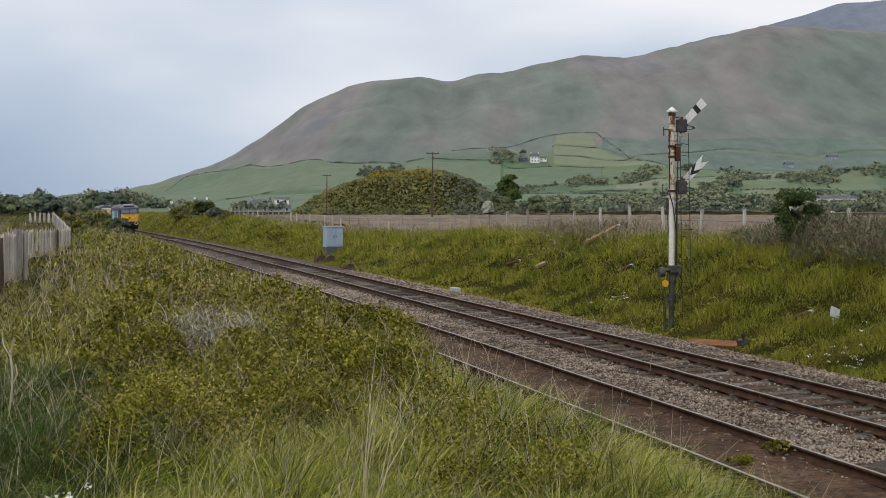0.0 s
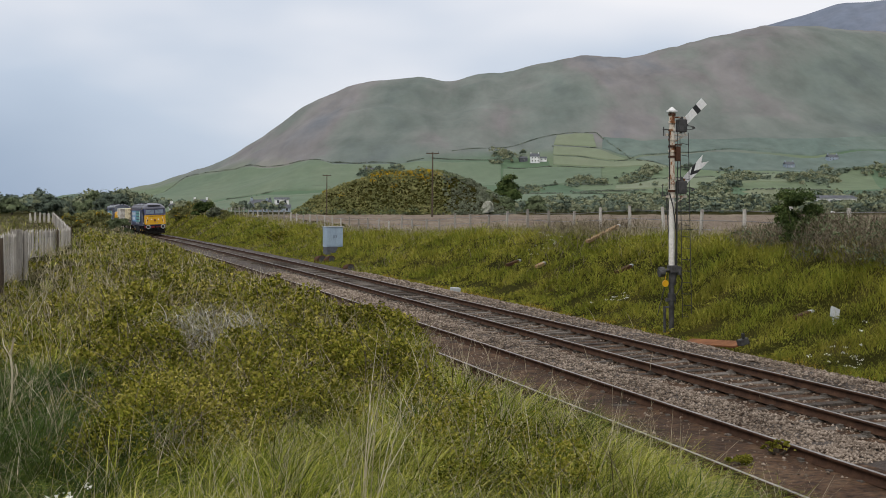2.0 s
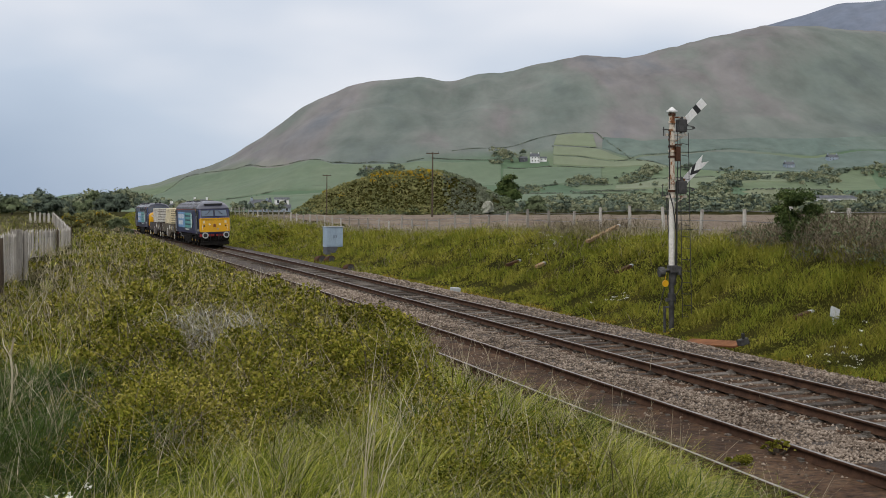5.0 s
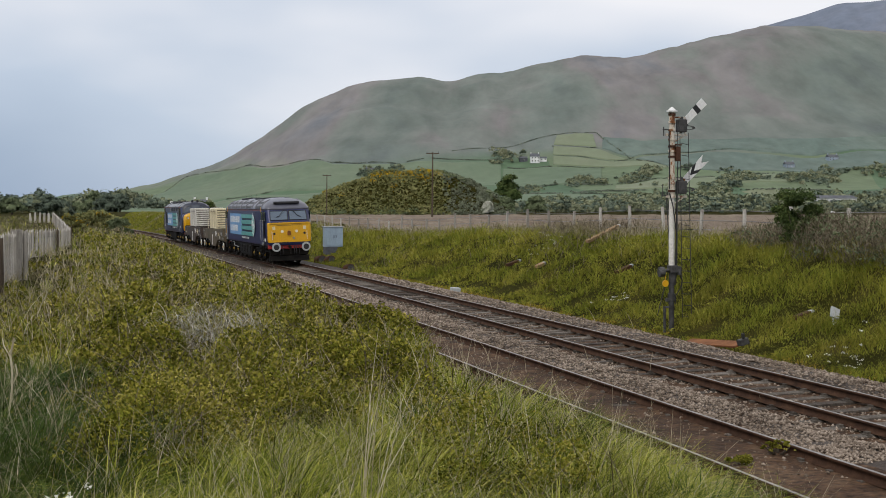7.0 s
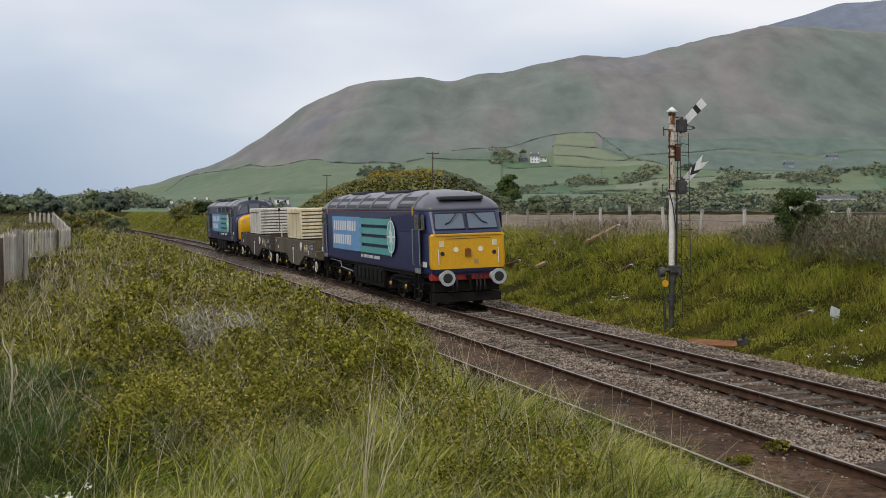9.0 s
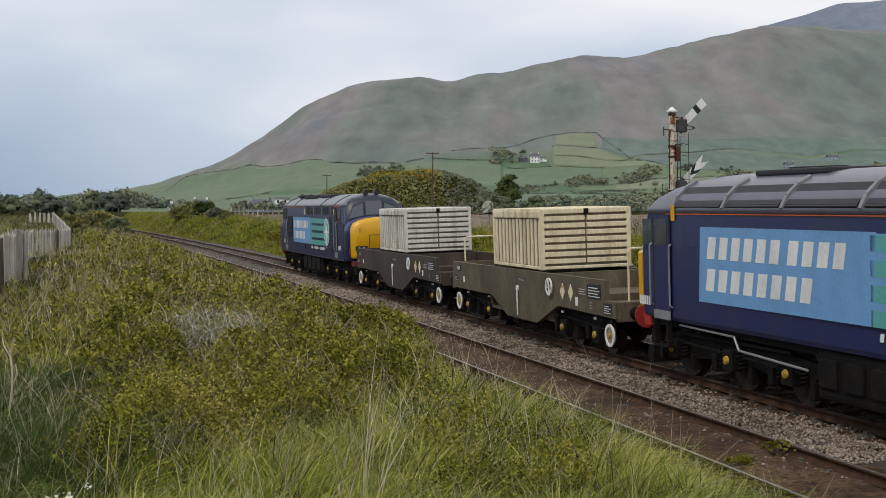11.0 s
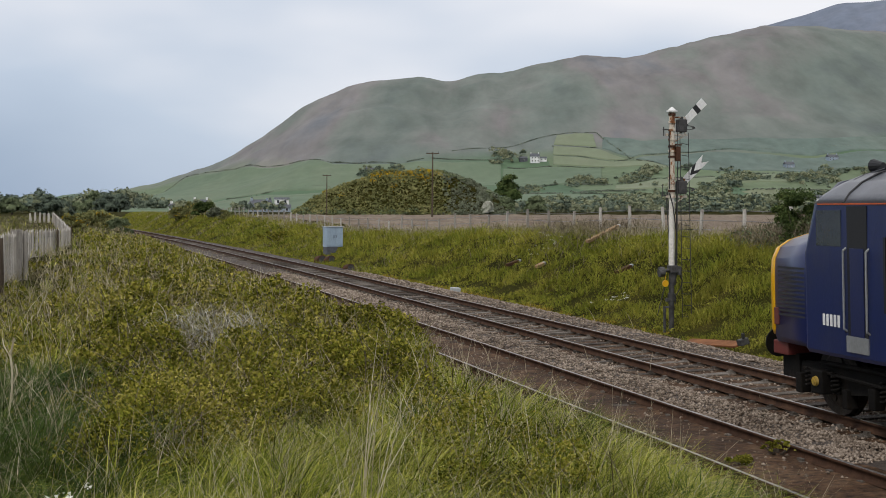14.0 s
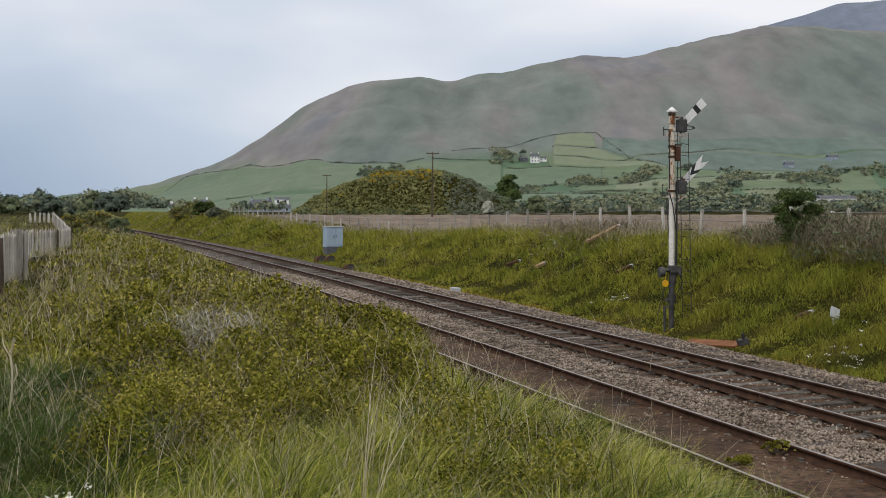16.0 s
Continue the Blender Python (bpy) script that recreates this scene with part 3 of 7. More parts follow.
def wheelset(parent, x, r, gauge=0.75):
    bm = bmesh.new()
    for s in (-1, 1):
        rod(bm, (0, s * (gauge - 0.07), 0), (0, s * (gauge + 0.06), 0), r, seg=24)
        rod(bm, (0, s * (gauge - 0.10), 0), (0, s * (gauge - 0.07), 0), r + 0.028, seg=24)
        rod(bm, (0, s * (gauge + 0.06), 0), (0, s * (gauge + 0.075), 0), r * 0.78, r * 0.72, seg=16)
        for k in range(4):
            a = k * math.pi / 2
            rod(bm, (0.55 * r * math.cos(a), s * (gauge + 0.07), 0.55 * r * math.sin(a)), (0.55 * r * math.cos(a), s * (gauge + 0.09), 0.55 * r * math.sin(a)), 0.06, seg=8)
    rod(bm, (0, -gauge, 0), (0, gauge, 0), 0.09, seg=10)
    ob = part("wheelset", bm, M_wheel, parent, "dark steel wheels on an axle")
    ob.location = (x, 0, r)
    WHEELSETS.append((ob, x, r))
    return ob


def ring(bm, x, y, z, r0, r1, t=0.02, seg=24):
    """A flat ring on a side plane."""
    s = 1 if y > 0 else -1
    rows = []
    for yy, r in ((y, r0), (y + s * t, r0), (y + s * t, r1), (y, r1)):
        rows.append([bm.verts.new((x + r * math.cos(k * 2 * math.pi / seg), yy, z + r * math.sin(k * 2 * math.pi / seg))) for k in range(seg)])
    for a, b in zip(rows, rows[1:] + rows[:1]):
        for k in range(seg):
            bm.faces.new((a[k], a[(k + 1) % seg], b[(k + 1) % seg], b[k]))
    bmesh.ops.recalc_face_normals(bm, faces=bm.faces)
    return bm


def buffer_part(parent, x, y, z, material, face, r=0.25):
    s = 1 if x > 0 else -1

    def make(bm):
        rod(bm, (x - s * 0.58, y, z), (x - s * 0.30, y, z), 0.15, 0.12, seg=14)
        rod(bm, (x - s * 0.32, y, z), (x - s * 0.04, y, z), 0.085, seg=12)
        rod(bm, (x - s * 0.045, y, z), (x, y, z), r, r * 0.97, seg=24)

    ob = add("buffer", material, parent, make)
    add("buffer_face", face, ob, lambda bm: rod(bm, (x, y, z), (x + s * 0.012, y, z), r * 0.62, r * 0.55, seg=20), "dark greasy centre")
    return ob


def bogie(parent, xc, axles, r, springs):
    """A bogie with its side frames; wheelsets go under the vehicle itself."""
    span = (axles[-1] - axles[0]) / 2

    def frame_mesh(bm):
        for s in (-1, 1):
            pts = [(-span - 0.75, 0.62), (-span - 0.45, 0.42), (-span + 0.35, 0.38), (-0.5, 0.52), (0.5, 0.52), (span - 0.35, 0.38), (span + 0.45, 0.42), (span + 0.75, 0.62), (span + 0.7, 0.80), (0.5, 0.92), (-0.5, 0.92), (-span - 0.7, 0.80)]
            prism(bm, [(xc + a, b) for a, b in pts], s * 0.98 - 0.05, s * 0.98 + 0.05)
        for q in (-span - 0.6, -span * 0.5, span * 0.5, span + 0.6):
            box(bm, xc + q - 0.1, xc + q + 0.1, -0.98, 0.98, 0.6, 0.78)
        for s in (-1, 1):
            for q in axles:
                box(bm, xc + q - 0.72, xc + q - 0.55, s * 1.06 - 0.09, s * 1.06 + 0.09, 0.30, 0.62, 0.02)
                box(bm, xc + q + 0.52, xc + q + 0.66, s * 1.0 - 0.1, s * 1.0 + 0.1, 0.2, 0.5, 0.02)
            rod(bm, (xc - span - 0.5, s * 1.12, 0.72), (xc + span + 0.4, s * 1.12, 0.60), 0.025, seg=6)
            rod(bm, (xc - span, s * 1.1, 0.86), (xc + span, s * 1.1, 0.90), 0.04, seg=6)

    b = add("bogie", M_under, parent, frame_mesh, "grimy black bogie")
    for s in (-1, 1):
        for q in axles:
            add("axlebox", M_under, b, lambda bm: box(bm, xc + q - 0.17, xc + q + 0.17, s * 1.12 - 0.1, s * 1.12 + 0.1, r - 0.2, r + 0.18, 0.03))
            add("axlebox_cover", M_box, b, lambda bm: (rod(bm, (xc + q, s * 1.21, r), (xc + q, s * 1.26, r), 0.085, 0.07, seg=16), rod(bm, (xc + q, s * 1.255, r), (xc + q, s * 1.275, r), 0.04, seg=8)), "yellow axlebox cover")
            if springs:
                for d in (-0.36, 0.36):
                    add("coil_spring", M_under, b, lambda bm: handrail(bm, [(xc + q + d + 0.07 * math.cos(k * 1.26), s * 1.10 + 0.07 * math.sin(k * 1.26), 0.42 + k * 0.0135) for k in range(25)], 0.017))
    for q in axles:
        wheelset(parent, xc + q, r)
    return b


def livery(parent, y, x0, xm, x1, z0, z1):
    """Light blue panel, teal bands, the round compass badge and bars for the lettering."""
    s = 1 if y > 0 else -1
    h = z1 - z0
    # the badge lies at the same end on either side
    p = add("livery_panel", M_ltblue, parent, lambda bm: plate(bm, x0, xm, z0, z1, y, 0.006, 0.10), "light blue panel with white bars")
    for k in range(4):
        a = z0 + h * (0.0 + k * 0.265)
        add("livery_band", M_teal, parent, lambda bm: plate(bm, xm - 0.05, x1, a, a + h * 0.175, y, 0.006), "teal green band")
    add("livery_edge", M_ltblue, parent, lambda bm: plate(bm, xm, xm + 0.35, z0 + 0.02, z1 - 0.02, y, 0.003))
    for row in range(2):
        zb = z1 - h * (0.40 + row * 0.42)
        words = [6, 4] if row == 0 else [8]
        x = x0 + 0.28 + (0.06 if row == 0 else 0)
        for wd in words:
            for k in range(wd):
                step = (xm - x0 - 0.6) / (11.0 if row == 0 else 10.6)
                add("lettering_bar", M_white, p, lambda bm: plate(bm, x, x + step * 0.66, zb - h * 0.02, zb + h * 0.27, y + s * 0.007, 0.004, 0.09))
                x += step
            x += 0.12
    cz = (z0 + z1) / 2

    def disc(bm):
        rod(bm, (x1, y, cz), (x1, y + s * 0.008, cz), 0.56, seg=28)

    badge = add("compass_badge", M_badge, parent, disc, "round teal badge with a white star")

    def star(bm):
        pts = []
        for k in range(16):
            a = k * math.pi / 8
            q = 0.72 if k % 4 == 0 else 0.36 if k % 4 == 2 else 0.15
            pts.append((x1 + q * math.cos(a), cz + q * math.sin(a)))
        prism(bm, pts, min(y + s * 0.004, y + s * 0.016), max(y + s * 0.004, y + s * 0.016))

    add("badge_rim", M_white, badge, lambda bm: ring(bm, x1, y, cz, 0.55, 0.60, 0.011))
    add("compass_star", M_white, badge, star)
    for k in range(22):
        if k not in (3, 14):
            add("lettering_bar", M_white, p, lambda bm: plate(bm, xm + 0.15 + k * 0.145, xm + 0.15 + k * 0.145 + 0.09, z0 - 0.20, z0 - 0.08, y, 0.004, 0.02))
    return p


def handrail(bm, pts, r=0.018):
    for a, b in zip(pts, pts[1:]):
        rod(bm, a, b, r, seg=6)


def front_locomotive():
    root = tagged(new("diesel_locomotive"), "dark blue diesel locomotive with a yellow flat front, leading the train", "locomotive", "vehicles of the train")
    add("body", M_blue57, root, lambda bm: stack(bm, [(1.12, 9.06, 1.31, 0.16), (1.2, 9.10, 1.345, 0.18), (2.46, 9.12, 1.345, 0.2), (2.56, 9.06, 1.345, 0.2), (3.18, 8.78, 1.335, 0.26)]), "dark blue body sides and cabs")
    add("roof", M_roof57, root, lambda bm: stack(bm, [(3.18, 8.79, 1.345, 0.26), (3.30, 8.72, 1.325, 0.28), (3.48, 8.50, 1.22, 0.35), (3.66, 8.12, 1.02, 0.4), (3.78, 7.72, 0.78, 0.4), (3.86, 7.2, 0.5, 0.3), (3.90, 6.6, 0.2, 0.12)]), "domed dark grey roof", True)
    add("solebar", M_under, root, lambda bm: box(bm, -8.9, 8.9, -1.18, 1.18, 0.98, 1.14))
    for s in (-1, 1):
        add("cantrail_line", M_orange, root, lambda bm: plate(bm, -7.7, 7.7, 3.172, 3.188, s * 1.343, 0.006), "thin orange line")
        livery(root, s * 1.346, -6.3, -0.9, 4.25, 1.58, 2.95)
    # louvred panels on the slopes of the roof
    slope = math.atan2(0.36, 0.32)
    for s in (-1, 1):
        for x0, x1 in ((-7.3, -5.5), (-5.3, -3.5), (-3.3, -1.3), (-1.1, 1.0), (1.2, 3.7), (5.2, 7.3)):
            def louvres(bm):
                n = 6
                box(bm, x0, x1, -0.215, 0.215, -0.012, 0.012, 0, Matrix.Translation((0, s * 1.165, 3.505)) @ Matrix.Rotation(-s * 0.84, 4, "X"))
                for k in range(n):
                    u = k / n
                    y, z = 1.325 - 0.33 * u, 3.30 + 0.37 * u
                    m = Matrix.Translation((0, s * (y - 0.02), z + 0.03)) @ Matrix.Rotation(-s * 0.75, 4, "X")
                    box(bm, x0, x1, -0.035, 0.035, -0.02, 0.02, 0, m)
            add("roof_grille", M_louvre, root, louvres, "sooty louvred roof grille")
        for x in (-7.4, -5.4, -3.4, -1.2, 1.1, 3.8, 5.1, 7.4):
            add("roof_rib", M_roofrib, root, lambda bm: [rod(bm, (x, s * a, b), (x, s * c, d), 0.045, seg=6) for a, b, c, d in ((1.33, 3.28, 1.22, 3.49), (1.22, 3.49, 1.02, 3.67), (1.02, 3.67, 0.78, 3.79))])
    add("exhaust_panel", M_louvre, root, lambda bm: box(bm, 0.5, 4.2, -0.62, 0.62, 3.84, 3.93, 0.03))
    add("roof_hatch", M_louvre, root, lambda bm: box(bm, -5.5, -3.2, -0.6, 0.6, 3.84, 3.94, 0.03))
    add("roof_fan", M_louvre, root, lambda bm: rod(bm, (-4.4, 0, 3.9), (-4.4, 0, 3.97), 0.5, seg=24))
    for e in (1, -1):
        # front panel with its ledge
        def yellow(bm):
            pts = [(-1.19, 1.30), (1.19, 1.30), (1.225, 1.42), (1.225, 2.38), (1.16, 2.44), (-1.16, 2.44), (-1.225, 2.38), (-1.225, 1.42)]
            loft(bm, [(e * (8.95 + d), [(y * k, z) for y, z in pts]) for d, k in ((0, 1.03), (0.18, 1.03), (0.215, 0.985), (0.23, 0.9))])
            box(bm, e * 9.08, e * 9.21, -1.12, 1.12, 2.36, 2.44, 0.02)
        panel = add("front_panel", M_yellow, root, yellow, "yellow warning panel")
        add("buffer_beam", M_red, root, lambda bm: (box(bm, e * 8.7, e * 9.0, -1.22, 1.22, 0.92, 1.31, 0.02)), "red buffer beam")
        add("drag_box", M_under, root, lambda bm: box(bm, e * 8.6, e * 8.92, -1.1, 1.1, 0.55, 0.92))
        for s in (-1, 1):
            buffer_part(root, e * 9.69, s * 0.865, 1.03, M_grey if e > 0 else M_red, M_black, 0.26)
            add("windscreen", M_screen, root, lambda bm: loft(bm, [(e * 9.075, [(s * 0.06, 2.60), (s * 1.05, 2.60), (s * 1.05, 2.61), (s * 0.06, 2.61)]), (e * 8.85, [(s * 0.06, 3.10), (s * 1.02, 3.10), (s * 1.02, 3.11), (s * 0.06, 3.11)])]), "windscreen coloured pale for the sky it reflects")
            add("windscreen_frame", M_black, root, lambda bm: handrail(bm, [(e * 9.085, s * 0.05, 2.585), (e * 9.07, s * 1.07, 2.585), (e * 8.85, s * 1.04, 3.115), (e * 8.86, s * 0.05, 3.115), (e * 9.085, s * 0.05, 2.585)], 0.02))
            add("wiper", M_black, root, lambda bm: handrail(bm, [(e * 8.92, s * 0.25, 3.16), (e * 9.02, s * 0.55, 2.82), (e * 9.04, s * 0.72, 2.76)], 0.018))
            add("marker_light", M_dim if e > 0 else M_white, panel, lambda bm: rod(bm, (e * 9.17, s * 0.42, 1.92), (e * 9.205, s * 0.42, 1.92), 0.085, seg=16), "round white marker light")
            add("tail_light", M_black, panel, lambda bm: rod(bm, (e * 9.17, s * 0.88, 1.80), (e * 9.20, s * 0.88, 1.80), 0.07, seg=14))
            add("warning_sign", M_cream, panel, lambda bm: box(bm, e * 9.17, e * 9.19, s * 0.9 - 0.08, s * 0.9 + 0.08, 2.02, 2.22))
            add("front_handrail", M_white, panel, lambda bm: handrail(bm, [(e * 9.18, s * 1.02, 1.46), (e * 9.23, s * 1.02, 1.46), (e * 9.23, s * 1.02, 1.92), (e * 9.18, s * 1.02, 1.92)], 0.014), "white handrail")
            # side of the cab: window, door, rails, step
            add("side_window", M_glass, root, lambda bm: plate(bm, e * 8.3, e * 8.72, 2.58, 3.08, s * 1.325, 0.012), "dark cab side window")
            door = add("cab_door", M_blue57, root, lambda bm: (plate(bm, e * 7.52, e * 8.18, 1.30, 3.14, s * 1.346, 0.010),), "cab door recessed between handrails")
            add("door_window", M_glass, door, lambda bm: plate(bm, e * 7.6, e * 8.1, 2.58, 3.08, s * 1.357, 0.008))
            add("door_gap", M_black, door, lambda bm: (plate(bm, e * 7.47, e * 7.51, 1.3, 3.14, s * 1.346, 0.006), plate(bm, e * 8.19, e * 8.23, 1.3, 3.14, s * 1.346, 0.006)))
            for x in (7.42, 8.28):
                add("door_handrail", M_alu, door, lambda bm: handrail(bm, [(e * x, s * 1.345, 2.60), (e * x, s * 1.40, 2.56), (e * x, s * 1.40, 1.42), (e * x, s * 1.345, 1.38)], 0.02), "silver handrail")
            add("step_plate", M_alu, root, lambda bm: plate(bm, e * 7.5, e * 8.2, 1.13, 1.30, s * 1.350, 0.02), "bare metal step plate")
            add("cab_step", M_under, root, lambda bm: (box(bm, e * 7.55, e * 8.15, s * 1.3 - 0.12, s * 1.3 + 0.06, 0.60, 0.63), box(bm, e * 7.55, e * 7.6, s * 1.3 - 0.1, s * 1.3, 0.6, 1.12), box(bm, e * 8.1, e * 8.15, s * 1.3 - 0.1, s * 1.3, 0.6, 1.12)))
            for k in range(5):
                add("number_bar", M_white, root, lambda bm: plate(bm, e * 8.42 + k * 0.105 - (0.0 if e > 0 else 0.5), e * 8.42 + k * 0.105 + 0.07 - (0.0 if e > 0 else 0.5), 1.36, 1.54, s * 1.335, 0.006))
            add("cantrail_sign", M_yellow, root, lambda bm: plate(bm, e * 7.25, e * 7.4, 3.05, 3.35, s * 1.342, 0.012))
        for y in (-0.02,):
            add("multiple_socket", M_socket, panel, lambda bm: (rod(bm, (e * 9.17, y, 1.88), (e * 9.27, y, 1.86), 0.10, seg=12), box(bm, e * 9.17, e * 9.24, y - 0.1, y + 0.1, 1.70, 1.82, 0.01)), "rusty orange jumper socket")
        add("lamp_bracket", M_alu, panel, lambda bm: box(bm, e * 9.17, e * 9.22, 0.2, 0.3, 1.48, 1.6))
        add("panel_slot", M_louvre, panel, lambda bm: box(bm, e * 9.17, e * 9.192, -0.75, 0.75, 2.27, 2.285))
        add("horn_cover", M_louvre, root, lambda bm: (box(bm, e * 8.1, e * 8.62, -0.75, 0.75, 3.52, 3.66, 0.05),), "dark horn cover on the roof")
        add("coupling", M_under, root, lambda bm: (box(bm, e * 8.95, e * 9.3, -0.05, 0.05, 0.96, 1.1, 0.02), rod(bm, (e * 9.28, 0, 1.05), (e * 9.32, 0, 0.62), 0.035, seg=6), rod(bm, (e * 9.1, 0.08, 1.05), (e * 9.2, 0.08, 0.6), 0.03, seg=6)))
        for y in (-0.55, -0.4, 0.4, 0.55, 0.28):
            add("brake_hose", M_black, root, lambda bm: handrail(bm, [(e * 9.0, y, 1.05), (e * 9.12, y, 0.95), (e * 9.16, y, 0.72), (e * 9.08, y, 0.55)], 0.028))
        add("snowplough", M_under, root, lambda bm: prism(bm, [(e * 8.72, 0.18), (e * 9.02, 0.22), (e * 8.95, 0.5), (e * 8.72, 0.52)], -1.15, 1.15))
        bogie(root, e * 5.64, (-2.1, 0.1, 2.1), 0.57, True)
    add("fuel_tank", M_under, root, lambda bm: box(bm, -2.6, 2.4, -1.22, 1.22, 0.30, 1.10, 0.08), "black fuel tank")
    for s in (-1, 1):
        for q in range(7):
            add("battery_box", M_under, root, lambda bm: box(bm, -2.5 + q * 0.7, -2.0 + q * 0.7, s * 1.22 - 0.05, s * 1.22 + 0.05, 0.5, 0.95, 0.02))
    for s in (-1, 1):
        add("pipe", M_alu, root, lambda bm: handrail(bm, [(-7.3, s * 1.25, 1.05), (-5.2, s * 1.25, 1.02), (-5.0, s * 1.27, 0.8), (-2.8, s * 1.27, 0.72)], 0.022))
    return root


def rear_locomotive():
    root = tagged(new("diesel_locomotive"), "dark blue nosed diesel locomotive with yellow nose ends, pushing behind", "locomotive", "vehicles of the train")
    add("body", M_blue37, root, lambda bm: stack(bm, [(1.04, 7.75, 1.32, 0.1), (1.10, 7.78, 1.35, 0.12), (2.6, 7.8, 1.35, 0.14), (3.36, 7.55, 1.34, 0.22)], start=7.0, taper=0.03), "dark blue body sides")
    add("roof", M_roof37, root, lambda bm: stack(bm, [(3.36, 7.56, 1.35, 0.22), (3.50, 7.48, 1.24, 0.26), (3.66, 7.35, 1.02, 0.3), (3.80, 7.2, 0.70, 0.3), (3.87, 7.1, 0.38, 0.2), (3.89, 7.0, 0.1, 0.05)], start=7.0, taper=0.05), "faded grey curved roof", True)
    for s in (-1, 1):
        livery(root, s * 1.352, -4.3, 0.35, 4.25, 1.60, 2.86)
        add("cantrail_line", M_orange, root, lambda bm: (plate(bm, -7.3, -0.7, 3.345, 3.362, s * 1.346, 0.008), plate(bm, 5.95, 7.4, 3.345, 3.375, s * 1.346, 0.008)))
        add("body_louvre", M_louvre, root, lambda bm: [plate(bm, 4.93, 5.55, 1.45 + k * 0.06, 1.475 + k * 0.06, s * 1.346, 0.012) for k in range(12)], "dark louvred panel")
        for x in (-1.05, 6.0):
            add("warning_sticker", M_cream, root, lambda bm: plate(bm, x - 0.08, x + 0.08, 3.0, 3.26, s * 1.35, 0.006))
        # row of cantrail grilles
        add("cantrail_grille", M_black, root, lambda bm: plate(bm, -0.6, 5.9, 3.02, 3.34, s * 1.346, 0.008), "row of dark cantrail grilles")
        for k in range(11):
            x = -0.6 + k * 0.65
            add("grille_post", M_blue if k % 3 else M_alu, root, lambda bm: plate(bm, x - 0.035, x + 0.035, 3.02, 3.36, s * 1.352, 0.02))
        add("side_grille", M_black, root, lambda bm: (plate(bm, -5.6, -4.45, 1.80, 2.88, s * 1.348, 0.01), [plate(bm, -5.6 + q, -5.55 + q, 1.8, 2.88, s * 1.356, 0.02) for q in (0.0, 0.35, 0.75, 1.1)]), "dark radiator side grille")
        add("body_window", M_black, root, lambda bm: plate(bm, 4.95, 5.35, 2.2, 2.9, s * 1.348, 0.008))
        for x in (-1.0, 1.2, 2.4, 5.4):
            add("lifting_lug", M_black, root, lambda bm: box(bm, x - 0.05, x + 0.05, s * 1.35 - 0.02, s * 1.35 + 0.02, 1.35, 1.55))
    add("roof_fan", M_louvre, root, lambda bm: (rod(bm, (-5.4, 0, 3.86), (-5.4, 0, 3.93), 0.85, seg=28), [rod(bm, (-5.4, 0, 3.93), (-5.4 + 0.8 * math.cos(k), 0.8 * math.sin(k), 3.93), 0.02, seg=4) for k in range(6)]), "round radiator fan grille")
    add("roof_hatch", M_louvre, root, lambda bm: [box(bm, -3.4 + k * 0.62, -2.9 + k * 0.62, -0.85, 0.85, 3.74, 3.90, 0.03) for k in range(5)], "dark roof hatches")
    add("exhaust_panel", M_louvre, root, lambda bm: box(bm, 0.2, 2.6, -0.8, 0.8, 3.76, 3.905, 0.03))
    for x in (-6.6, -4.0, 2.9, 6.0):
        add("roof_strap", M_louvre, root, lambda bm: [rod(bm, (x, s * a, b), (x, s * c, d), 0.018, seg=5) for s in (-1, 1) for a, b, c, d in ((1.35, 3.37, 1.24, 3.51), (1.24, 3.51, 1.02, 3.67), (1.02, 3.67, 0.7, 3.81), (0.7, 3.81, 0, 3.9))])
    for e in (1, -1):
        def nose_sec(w, side, top, low=1.10):
            pts = [(-w * 0.97, low), (-w, low + 0.1), (-w, side - 0.25), (-w * 0.985, side)]
            n = 9
            for k in range(1, n):
                a = math.pi * (1 - k / n)
                pts.append((w * 0.97 * math.cos(a), side + (top - side) * math.sin(a) ** 0.8))
            return pts + [(w * 0.985, side), (w, side - 0.25), (w, low + 0.1), (w * 0.97, low)]
        add("nose", M_blue, root, lambda bm: loft(bm, [(e * x, nose_sec(w, a, b)) for x, w, a, b in ((7.4, 1.335, 2.5, 2.97), (8.0, 1.32, 2.5, 2.95), (8.75, 1.27, 2.46, 2.90))]), "dark blue nose", True)
        yel = add("nose_front", M_yellow, root, lambda bm: loft(bm, [(e * x, nose_sec(w, a, b, c)) for x, w, a, b, c in ((8.74, 1.275, 2.465, 2.905, 1.20), (8.90, 1.25, 2.44, 2.88, 1.20), (8.98, 1.19, 2.37, 2.81, 1.21), (9.03, 1.08, 2.25, 2.70, 1.24))]), "yellow rounded nose end", True)
        add("nose_doors", M_louvre, yel, lambda bm: handrail(bm, [(e * 9.035, -0.52, 1.3), (e * 9.035, -0.52, 2.16), (e * 9.035, 0.52, 2.16), (e * 9.035, 0.52, 1.3)], 0.012))
        add("door_seam", M_louvre, yel, lambda bm: rod(bm, (e * 9.035, 0.12, 1.3), (e * 9.035, 0.12, 2.15), 0.010, seg=5))
        add("nose_top", M_louvre, root, lambda bm: loft(bm, [(e * x, [(-0.75, z - 0.03), (0, z + 0.10), (0.75, z - 0.03), (0, z - 0.3)]) for x, z in ((7.6, 2.88), (8.3, 2.87))]), "matt black anti-glare top")
        add("buffer_beam", M_rustbeam, root, lambda bm: (box(bm, e * 8.5, e * 8.95, -1.2, 1.2, 0.88, 1.10, 0.02)), "grimy dark red buffer beam")
        add("drag_box", M_under, root, lambda bm: box(bm, e * 8.4, e * 8.9, -1.05, 1.05, 0.5, 0.9))
